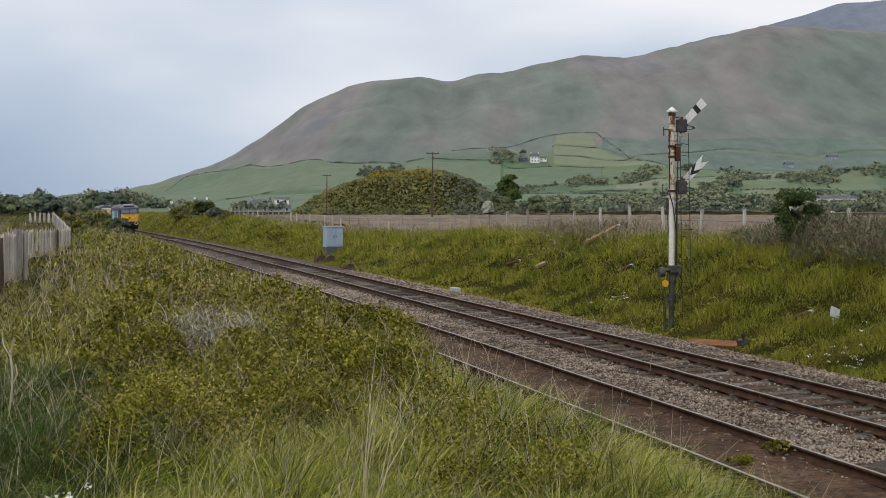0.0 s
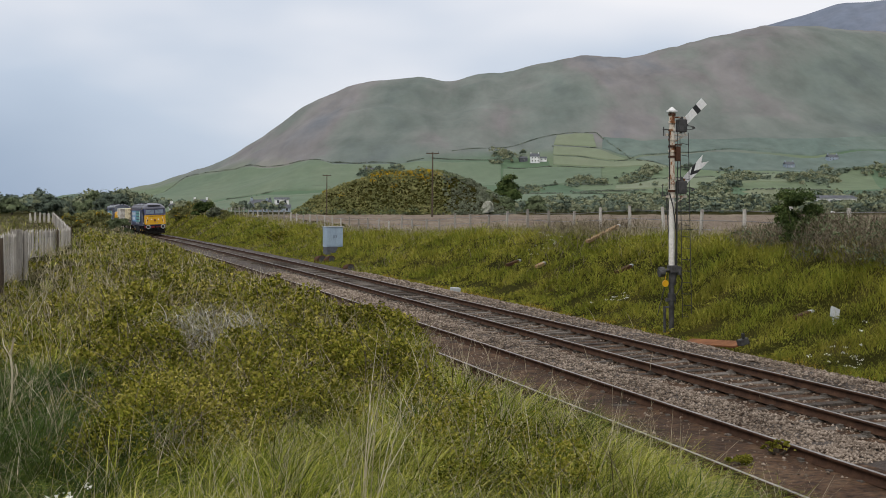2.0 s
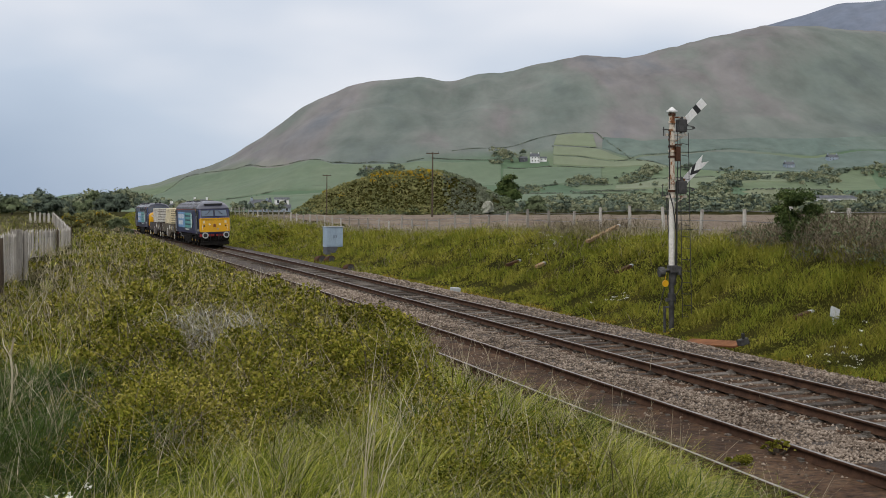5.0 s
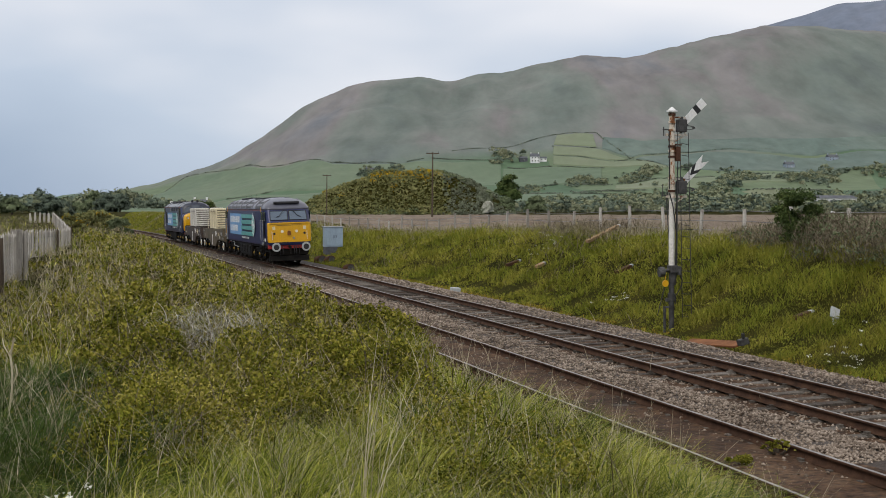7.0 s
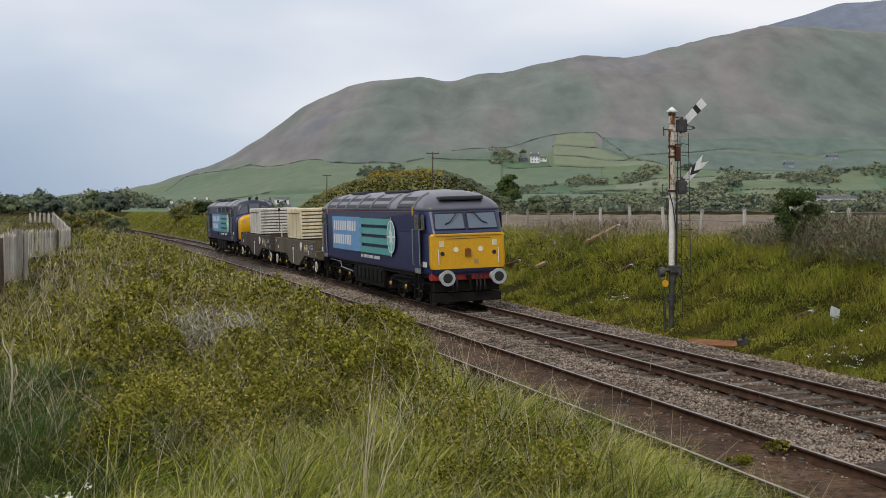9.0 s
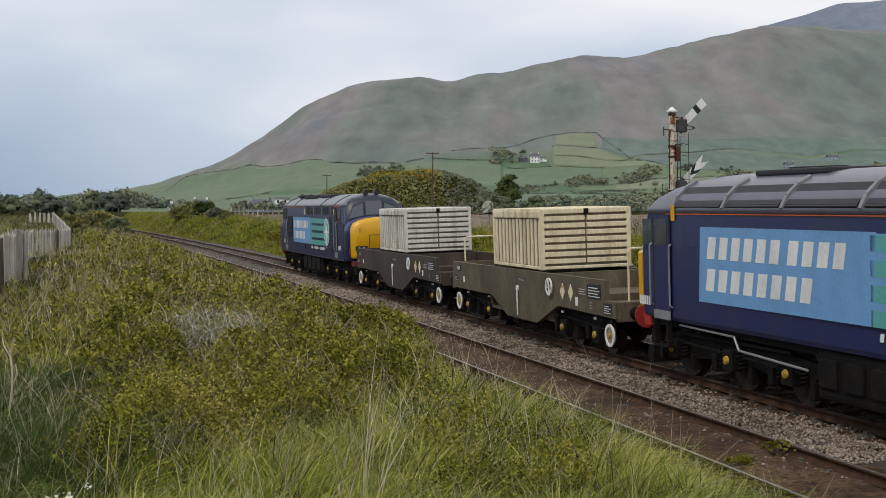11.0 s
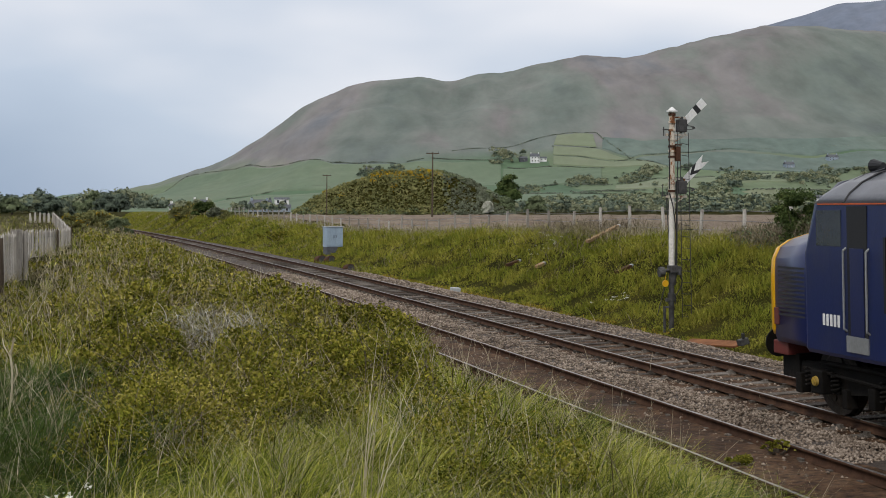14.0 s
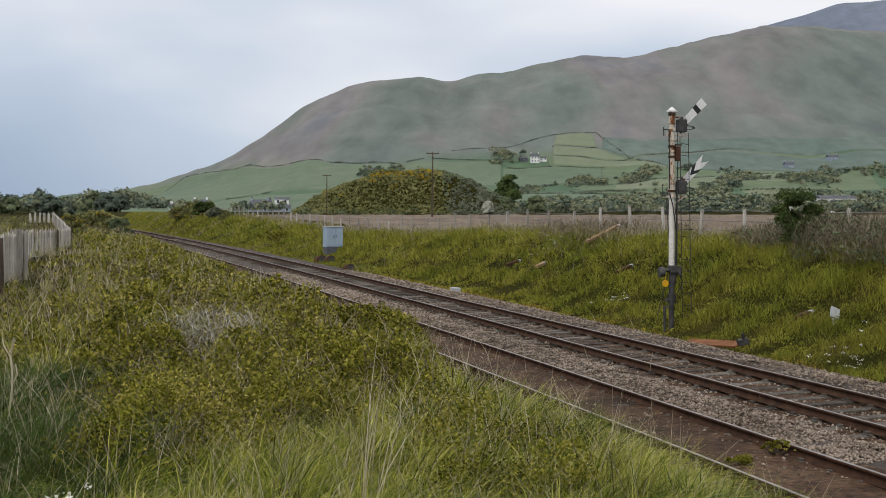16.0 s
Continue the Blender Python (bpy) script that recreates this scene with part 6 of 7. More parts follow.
def signal():
    root = tagged(new("semaphore_signal"), "tall white semaphore signal with rusty fittings and two raised arms", "railway signal")
    x, y = 6.69, 37.9
    z = float(ground_z(np.array(x), np.array(y)))
    th = float(line_at(30.0)[2])
    # local x: away from the line, local y: along it
    root.matrix_basis = pose(x, y, 0.0, 0, 0, -math.degrees(th))
    add("base", M_iron, root, lambda bm: (rod(bm, (0, 0, z - 0.4), (0, 0, 1.40), 0.075, 0.08, seg=12), box(bm, -0.24, 0.08, -0.05, 0.05, 0.33, 0.38), box(bm, -0.24, -0.19, -0.04, 0.04, z - 0.2, 0.38)), "dark grey lower post")
    post = add("post", M_sigwhite, root, lambda bm: rod(bm, (0, 0, 1.40), (-0.01, 0, 3.6), 0.088, 0.082, seg=14), "flaking white post")
    add("upper_post", M_sigrust, root, lambda bm: rod(bm, (-0.01, 0, 3.6), (-0.02, 0, 6.05), 0.092, 0.082, seg=14), "rusty and white upper post")
    for q in (3.55, 3.72, 3.95, 4.10, 4.72, 4.88, 5.02, 5.22, 5.5, 5.72, 5.95):
        add("band", M_rustred if q in (3.72, 4.72, 5.02, 5.95) else M_sigrust, root, lambda bm: rod(bm, (-0.015, 0, q), (-0.015, 0, q + 0.06), 0.112, seg=14))
    add("relay_case", M_rustred, root, lambda bm: (box(bm, 0.07, 0.22, -0.12, 0.06, 4.62, 5.05, 0.02), box(bm, 0.05, 0.28, -0.04, 0.04, 5.08, 5.12)), "rusty case on the post")
    add("step_iron", M_iron, root, lambda bm: (box(bm, -0.32, 0.05, -0.03, 0.03, 3.60, 3.63), rod(bm, (-0.30, 0, 3.63), (-0.30, 0, 3.95), 0.014, seg=5), box(bm, -0.30, 0.05, -0.03, 0.03, 5.52, 5.55), rod(bm, (-0.28, 0, 5.35), (-0.28, 0, 5.62), 0.02, seg=5)))
    for pts in ([(0.10, -0.1, 1.5), (0.085, -0.1, 2.6), (-0.02, -0.11, 3.3), (-0.12, -0.08, 3.7)], [(0.06, -0.11, 1.5), (0.09, -0.1, 2.4), (0.10, -0.1, 3.9), (0.13, -0.1, 4.6)], [(-0.11, -0.05, 3.8), (-0.12, -0.05, 4.8), (-0.13, -0.05, 5.5)]):
        add("cable", M_black, root, lambda bm: handrail(bm, pts, 0.017), "black cable down the post")
    add("cap", M_white, root, lambda bm: (rod(bm, (-0.02, 0, 6.05), (-0.02, 0, 6.09), 0.16, 0.16, seg=14), rod(bm, (-0.02, 0, 6.09), (-0.02, 0, 6.20), 0.14, 0.02, seg=14)), "white conical cap")
    for zp, fish in ((5.72, False), (3.92, True)):
        # lamp, bracket and spectacle
        add("lamp", M_iron, root, lambda bm: (box(bm, 0.16, 0.42, -0.12, 0.12, zp - 0.25, zp + 0.12, 0.02), rod(bm, (0.29, 0, zp + 0.12), (0.29, 0, zp + 0.2), 0.06, seg=8)), "grey signal lamp")
        add("bracket", M_sigrust, root, lambda bm: (box(bm, -0.2, 0.46, -0.04, 0.04, zp - 0.36, zp - 0.30), box(bm, -0.05, 0.40, -0.03, 0.03, zp + 0.16, zp + 0.20), rod(bm, (0.40, 0, zp - 0.34), (0.40, 0, zp + 0.18), 0.02, seg=6), rod(bm, (0.05, 0, zp - 0.55), (0.42, 0, zp - 0.33), 0.018, seg=6)))
        add("platform", M_iron, root, lambda bm: (ring(bm, 0, 0.0, 0, 0.10, 0.14), bmesh.ops.transform(bm, matrix=Matrix.Translation((0.45, 0, zp - 0.12)) @ Matrix.Diagonal((2.0, 1, 0.5, 1)), verts=bm.verts)))
        arm_root = Matrix.Translation((0.45, 0.16, zp + (0.10 if fish else 0.03))) @ Matrix.Rotation(radians(-45), 4, "Y")

        def blade(bm):
            if fish:
                pts = [(-0.1, -0.10), (1.0, -0.135), (0.80, 0.0), (1.0, 0.135), (-0.1, 0.10)]
            else:
                pts = [(0.0, -0.10), (0.92, -0.13), (0.92, 0.13), (0.0, 0.10)]
            prism(bm, pts, -0.008, 0.008)
            bmesh.ops.transform(bm, matrix=arm_root, verts=bm.verts)

        arm = add("arm", M_white, root, blade, "white arm raised to clear")

        def stripe(bm):
            if fish:
                pts = [(0.50, -0.121), (0.68, -0.126), (0.46, 0.0), (0.68, 0.126), (0.50, 0.121), (0.28, 0.0)]
            else:
                pts = [(0.50, -0.122), (0.66, -0.124), (0.66, 0.124), (0.50, 0.122)]
            prism(bm, pts, -0.012, 0.012)
            bmesh.ops.transform(bm, matrix=arm_root, verts=bm.verts)

        add("stripe", M_black, arm, stripe, "black stripe")
        add("spectacle", M_iron, arm, lambda bm: (prism(bm, [(-0.28, -0.16), (0.06, -0.14), (0.06, 0.16), (-0.1, 0.2), (-0.3, 0.05)], -0.02, 0.02), bmesh.ops.transform(bm, matrix=arm_root, verts=bm.verts)))
    # working gear near the foot
    add("motor_box", M_iron, root, lambda bm: (box(bm, -0.10, 0.16, -0.16, 0.12, 1.36, 1.58, 0.03), rod(bm, (0.20, -0.06, 1.30), (0.20, -0.06, 1.55), 0.085, 0.07, seg=12), rod(bm, (-0.12, -0.05, 1.44), (-0.30, -0.05, 1.42), 0.05, seg=10), rod(bm, (-0.42, -0.05, 1.42), (-0.28, -0.05, 1.42), 0.12, 0.12, seg=14), rod(bm, (0.04, 0, 1.0), (0.04, 0, 1.38), 0.09, 0.12, seg=12)), "grey iron operating gear")
    add("loop_cable", M_black, root, lambda bm: handrail(bm, [(0.2, -0.08, 1.35), (0.3, -0.08, 1.15), (0.26, -0.08, 0.92), (0.1, -0.08, 0.7), (0.08, -0.08, 0.45)], 0.018))
    add("foot_plate", M_iron, root, lambda bm: (box(bm, -0.18, 0.02, -0.06, 0.06, 0.52, 0.62, 0.01), rod(bm, (0, 0, 0.55), (0, 0, 0.75), 0.11, seg=12)))
    add("weight", M_iron, root, lambda bm: rod(bm, (-0.46, -0.12, 1.36), (-0.30, -0.12, 1.38), 0.12, seg=14))
    add("yellow_tag", M_yellow, root, lambda bm: (rod(bm, (-0.27, -0.16, 1.06), (-0.27, -0.13, 1.06), 0.10, seg=14), rod(bm, (-0.27, -0.145, 1.16), (-0.27, -0.145, 1.34), 0.012, seg=5)), "yellow round tag")
    for a, b in (((0.14, 0.1, 1.5), (-0.12, 0.1, 3.8)), ((-0.16, 0.05, 3.6), (0.02, 0.1, 1.5)), ((0.12, -0.1, 1.5), (0.12, -0.1, 5.5)), ((-0.10, 0.1, 1.2), (-0.40, 0.1, 0.1))):
        add("rod", M_iron, root, lambda bm: rod(bm, a, b, 0.014, seg=5))
    # ladder leaning from behind
    lad = add("ladder", M_iron, root, lambda bm: (rod(bm, (0.62, 0.5, z - 0.3), (0.30, 0.12, 5.5), 0.012, seg=5), rod(bm, (0.85, 0.35, z - 0.3), (0.52, 0.02, 5.45), 0.012, seg=5)), "thin iron ladder")
    for k in range(17):
        t = (k + 1) / 18
        add("rung", M_iron, lad, lambda bm: rod(bm, (0.62 - 0.32 * t, 0.5 - 0.38 * t, z - 0.3 + (5.8 - z) * t), (0.85 - 0.33 * t, 0.35 - 0.33 * t, z - 0.3 + (5.75 - z) * t), 0.009, seg=4))
    add("stay", M_iron, root, lambda bm: rod(bm, (0.0, 0.0, 2.65), (0.80, 0.3, 2.62), 0.014, seg=5))
    return root


signal()


# ---- lineside litter ----
M_orangerust = mat("fresh_orange_rust", [(0.3, (0.12, 0.05, 0.022)), (0.7, (0.26, 0.11, 0.045))], scale=2, fine=20)
M_plank = mat("orange_brown_plank", [(0.3, (0.22, 0.14, 0.075)), (0.7, (0.40, 0.27, 0.15))], scale=2, fine=25, stretch=(0.5, 4, 1))


def on_ground(x, y, up=0.0):
    return float(ground_z(np.array(x), np.array(y))) + up


def litter():
    # rusted plate lying at the foot of the signal
    x, y = 7.02, 33.6
    ob = tagged(new("rusted_plate"), "orange rusted steel plate lying beside the ballast", "scrap")
    ob.matrix_basis = pose(x, y, on_ground(x, y, 0.24), -16, 4, 108)
    add("plate", M_orangerust, ob, lambda bm: box(bm, -1.4, 1.4, -0.2, 0.2, -0.02, 0.03, 0.01))
    add("lug", M_iron, ob, lambda bm: (box(bm, -1.62, -1.4, -0.12, 0.12, 0.0, 0.16, 0.02), rod(bm, (-1.55, 0, 0.1), (-1.62, 0, 0.3), 0.04, seg=6)))
    # white board on the bank
    x, y = 9.9, 32.8
    ob = tagged(new("marker_board"), "tilted white board on a short post in the grass", "sign")
    ob.matrix_basis = pose(x, y, on_ground(x, y), -30, 24, 12)
    add("post", M_grey, ob, lambda bm: box(bm, 0.0, 0.09, 0.02, 0.07, -0.2, 0.45))
    add("board", M_grey, ob, lambda bm: (box(bm, -0.12, 0.14, -0.02, 0.02, 0.25, 0.56, 0.006), bmesh.ops.transform(bm, matrix=Matrix.Shear("XY", 4, (0, 0)), verts=bm.verts)))
    # planks and scraps on the bank
    for lx, ly, up, ln, tn, m_, w in ((6.9, 56.0, 0.35, 2.6, 52, M_plank, "long orange-brown plank lying in the bank grass"), (3.1, 58.0, 0.35, 0.7, 40, M_rustred, "short rusty beam end in the bank grass"), (4.1, 55.0, 0.3, 0.5, 50, M_plank, "broken brown timber in the bank grass"), (6.6, 47.5, 0.35, 0.9, 46, M_rustred, "rusty beam with a grey end on the bank"), (9.5, 34.2, 0.25, 0.5, 30, M_rustred, "small rusty scrap in the grass")):
        ob = tagged(new("timber"), w, "timber")
        ob.matrix_basis = pose(lx, ly, on_ground(lx, ly, up - 0.14), 0, -14, tn)
        add("beam", m_, ob, lambda bm: box(bm, -ln / 2, ln / 2, -0.09, 0.09, -0.06, 0.06, 0.012))
        add("end", M_grey, ob, lambda bm: box(bm, ln / 2, ln / 2 + 0.14, -0.07, 0.07, -0.05, 0.05, 0.01))
    for lx, ly, r_, w in ((-8.3, 88.0, 0.38, "rust-brown drum end below the cabinet"), (-7.6, 87.0, 0.30, "rust-brown lump of scrap below the cabinet"), (-5.6, 77.0, 0.28, "rusty drainpipe end at the bank foot")):
        ob = tagged(new("scrap_drum"), w, "scrap")
        ob.matrix_basis = pose(lx, ly, on_ground(lx, ly, 0.16), 80, 0, 30)
        add("drum", M_rustred, ob, lambda bm: rod(bm, (0, 0, -0.3), (0, 0, 0.3), r_, r_ * 0.9, seg=14))
        add("rim", M_iron, ob, lambda bm: rod(bm, (0, 0, 0.3), (0, 0, 0.33), r_ * 0.7, seg=14))
    x, y = 0.53, 55.8
    ob = tagged(new("concrete_slab"), "small white concrete slab beside the far rail", "slab")
    ob.matrix_basis = pose(x, y, on_ground(x, y, 0.32), 2, 2, 12)
    add("slab", M_grey, ob, lambda bm: box(bm, -0.2, 0.2, -0.2, 0.2, -0.16, 0.01, 0.02))


litter()


# ---- grass, brambles and stalks ----
def ribbons(P, length, width, lean, seed, seg=3, turn=None, droop=0.35):
    """Bent tapering blades; lean is how far the tip goes sideways for its length."""
    r = np.random.RandomState(seed)
    n = len(P)
    a = r.uniform(0, 6.283, n) if turn is None else turn + r.normal(0, 0.7, n)
    d = np.stack([np.cos(a), np.sin(a), 0 * a], -1)
    f = r.uniform(0, 6.283, n)
    side = np.stack([np.cos(f), np.sin(f), 0 * f], -1)
    k = lean * r.uniform(0.2, 1.3, n)
    rows = []
    for i in range(seg + 1):
        t = i / seg
        up = length * (t - droop * k * t * t)
        out = length * k * (0.35 * t + 0.65 * t * t)
        c = P + d * out[:, None] + np.array([0, 0, 1.0]) * up[:, None]
        w = (width * (1 - 0.85 * t**1.5) * 0.5)[:, None] * side
        rows += [c - w, c + w]
    V = np.stack(rows, 1)
    m = 2 * (seg + 1)
    base = (np.arange(n) * m)[:, None, None]
    F = base + np.array([[2 * i, 2 * i + 1, 2 * i + 3, 2 * i + 2] for i in range(seg)])[None]
    return V.reshape(-1, 3), F.reshape(-1, 4)


def polar(n, a0, a1, r0, r1, seed, power=1.0):
    """Places over the ground seen from the bank, thinner with distance."""
    r = np.random.RandomState(seed)
    a = np.radians(r.uniform(a0, a1, n))
    d = r0 * (r1 / r0) ** (r.uniform(0, 1, n) ** power)
    x, y = d * np.sin(a), d * np.cos(a)
    s, l = along(x, y)
    return x, y, d, s, l, r


M_grass = foliage("green_grass", [(0.12, (0.016, 0.024, 0.003)), (0.34, (0.082, 0.110, 0.011)), (0.58, (0.225, 0.245, 0.034)), (0.92, (0.52, 0.48, 0.14))], scale=0.8, spread=0.62, fine=2.4, fine_amount=0.55)
M_bluegrass = foliage("blue_green_grass", [(0.15, (0.012, 0.026, 0.006)), (0.5, (0.044, 0.076, 0.016)), (0.9, (0.125, 0.155, 0.036))], scale=0.6, spread=0.4)
M_straw = foliage("dead_straw", [(0.1, (0.20, 0.165, 0.10)), (0.5, (0.40, 0.35, 0.24)), (0.9, (0.60, 0.55, 0.43))], scale=0.8)
M_bramble = foliage("bramble_leaves", [(0.10, (0.030, 0.036, 0.005)), (0.32, (0.105, 0.114, 0.013)), (0.54, (0.198, 0.188, 0.024)), (0.72, (0.265, 0.232, 0.045)), (0.92, (0.42, 0.36, 0.11))], scale=0.75, spread=0.55, fine=2.6, fine_amount=0.6)
M_bankgrass = foliage("bank_grass", [(0.1, (0.066, 0.096, 0.013)), (0.36, (0.152, 0.178, 0.022)), (0.60, (0.258, 0.246, 0.038)), (0.9, (0.37, 0.315, 0.085))], scale=0.30, spread=0.24, fine=1.0, fine_amount=0.4)
M_greystraw = foliage("bleached_grey_straw", [(0.1, (0.20, 0.185, 0.15)), (0.5, (0.36, 0.34, 0.29)), (0.9, (0.56, 0.54, 0.48))], scale=0.8)
M_drygrass = foliage("dry_bank_grass", [(0.1, (0.14, 0.12, 0.06)), (0.5, (0.27, 0.235, 0.14)), (0.9, (0.46, 0.42, 0.31))], scale=0.4)
M_twig = foliage("bare_twigs", [(0.1, (0.06, 0.048, 0.03)), (0.5, (0.145, 0.12, 0.08)), (0.9, (0.28, 0.245, 0.18))], scale=0.6)
M_petal = foliage("white_petals", [(0.2, (0.6, 0.6, 0.52)), (0.8, (0.8, 0.8, 0.74))], scale=2.0)


def cushions(x, y, cell, seed, tall=0.6, wide=0.55):
    """Rounded hummocks of uneven size with creases between them, 0 to about 1."""
    i0, j0 = np.floor(x / cell), np.floor(y / cell)
    out = 0 * np.asarray(x, float)
    for di in (-1, 0, 1):
        for dj in (-1, 0, 1):
            i, j = i0 + di, j0 + dj
            h = [np.modf(np.abs(np.sin(i * a + j * b + seed * c) * 43758.5453))[0] for a, b, c in ((12.99, 78.23, 3.1), (39.35, 11.14, 5.7), (73.16, 52.24, 9.2), (26.65, 91.73, 1.3))]
            dx, dy = x - (i + h[0]) * cell, y - (j + h[1]) * cell
            q = (dx * dx + dy * dy) / (cell * (wide + 0.35 * h[2])) ** 2
            out = np.maximum(out, (1 - tall + tall * h[3]) * np.sqrt(np.clip(1 - q, 0, 1)))
    return out


def bump_z(x, y):
    """Uneven top of the bramble cover, in metres over the soil."""
    return 0.04 + 0.62 * cushions(x, y, 1.6, 91, 0.75) + 0.36 * cushions(x, y, 0.62, 92, 0.7, 0.36) + 0.10 * waves(x, y, 5.0, 93, 2)


def cover_z(x, y, s, l, d):
    """Height of the bramble cover over the soil: low at the lip and far off, one swelling over the lip."""
    h = np.clip(bump_z(x, y), 0.0, 0.9) * np.clip((l - 5.9) / 2.2, 0.12, 1) * np.clip(1.25 - d / 60, 0.4, 1)
    h = h * (1 - 0.75 * smooth01((-np.degrees(np.arctan2(x, y)) - 12) / 5))
    swell = np.exp(-(((l - 7.0) / 0.8) ** 2)) * smooth01((s - 9.6) / 1.6)
    return h + swell * (0.62 * np.exp(-(((s - 12.6) / 2.0) ** 2)) + 0.26 * (1 - smooth01((s - 16) / 18)))


def near_grass():
    """Heavy tussocks that fall outwards from their hearts, with smaller tufts between them."""
    r = np.random.RandomState(101)
    n = 1150
    a, d = np.radians(r.uniform(-23, 22, n)), np.sqrt(r.uniform(4.5**2, 18.5**2, n))
    x, y = d * np.sin(a), d * np.cos(a)
    s, l = along(x, y)
    want = np.clip(1.15 - (d - 10.5) / 6 + 0.5 * waves(x, y, 3.4, 94), 0.05, 1)
    ok = (l > 5.6 + 0.4 * waves(x, y, 2.5, 93)) & (r.uniform(size=n) < want) & (waves(x, y, 1.7, 99, 2) < 0.85)
    tuss = x[ok], y[ok], d[ok], l[ok], 0.5 + 0.75 * r.uniform(0, 1, int(ok.sum())) ** 1.5, 165, 0.10, 1.8, 3
    x, y, d, s, l, r2 = polar(2600, -23, 22, 4.7, 27, 102, 0.75)
    want = np.clip(1.1 - (d - 11.5) / 6 + 0.55 * waves(x, y, 3.4, 94), 0.15, 1)
    want = np.maximum(want, 0.9 * (l < 8.6) * (s < 9))
    ok = (l > 5.35 + 0.4 * waves(x, y, 2.5, 93)) & (r2.uniform(size=len(x)) < want)
    tuft = x[ok], y[ok], d[ok], l[ok], r2.uniform(0.25, 0.7, int(ok.sum())), 17, 0.13, 1.0, 2
    for k, (x, y, d, l, size, per, heart, lean, seg) in enumerate((tuss, tuft)):
        m = len(x)
        blue = (waves(x, y, 4.5, 96) + 1.5 * smooth01((-2.0 - x) / 0.8) + r.normal(0, 0.35, m)) > 0.9
        wind = 0.3 + 1.5 * waves(x, y, 3.0, 97)
        T = np.repeat(np.arange(m), per)
        n = len(T)
        out = r.uniform(0, 6.283, n)
        q = heart * np.sqrt(r.uniform(0, 1, n)) * (0.6 + size[T])
        px, py = x[T] + q * np.cos(out), y[T] + q * np.sin(out)
        P = np.stack([px, py, ground_z(px, py) - 0.03], -1)
        blow = r.uniform(0.5, 1.5, m)[T]
        turn = np.arctan2(np.sin(out) * 0.8 + np.sin(wind[T]) * blow, np.cos(out) * 0.8 + np.cos(wind[T]) * blow)
        L = r.uniform(0.4, 1.0, n) * (0.24 + (0.50 if seg == 3 else 0.34) * size[T]) * np.clip(0.74 + 0.14 * (l[T] - 5.6), 0.6, 1)
        w = r.uniform(0.0045, 0.010, n) * np.clip(d[T] / 8, 0.9, 2.2)
        for name, sel, m_, words in (("rough_grass", ~blue[T], M_grass, "long rough green grass tufts on the near bank"), ("coarse_grass", blue[T], M_bluegrass, "coarse blue-green grass tufts on the near bank")):
            V, F = ribbons(P[sel], L[sel], w[sel], lean, 103 + k, seg, turn[sel], 0.46)
            tagged(soup(name, V, F, m_), words, "grass", kind="stuff")
        c = r.uniform(size=n) < 0.06
        V, F = ribbons(P[c], L[c] * 1.2, w[c] * 0.55, 0.9, 105 + k, 3)
        tagged(soup("dry_grass_blades", V, F, M_straw), "pale dry blades among the green grass", "grass", kind="stuff")
    # short undergrowth between the tufts
    x, y, d, s, l, r = polar(22000, -23, 22, 4.7, 20, 107, 0.8)
    ok = l > 5.8
    x, y, d = x[ok], y[ok], d[ok]
    P = np.stack([x, y, ground_z(x, y) - 0.02], -1)
    V, F = ribbons(P, r.uniform(0.08, 0.2, len(x)), r.uniform(0.008, 0.016, len(x)) * np.clip(d / 8, 0.9, 2), 1.0, 108, 2)
    tagged(soup("undergrowth", V, F, M_bramble), "short olive undergrowth between the tufts", "grass", kind="stuff")


near_grass()


def turf():
    """Grass round the place where one stands, and behind it."""
    r = np.random.RandomState(109)
    n = 14000
    a, d = r.uniform(0, 6.283, n), 0.7 + 15 * r.uniform(0, 1, n) ** 0.7
    x, y = d * np.sin(a), d * np.cos(a)
    s, l = along(x, y)
    ok = (l > 5.8) & ~((np.abs(np.arctan2(x, y)) < 0.42) & (d > 4.7))
    x, y = x[ok], y[ok]
    V, F = ribbons(np.stack([x, y, ground_z(x, y) - 0.02], -1), r.uniform(0.15, 0.4, len(x)), r.uniform(0.01, 0.02, len(x)), 0.9, 110, 2)
    tagged(soup("turf", V, F, M_grass), "green grass underfoot on the near bank", "grass", kind="stuff")


turf()


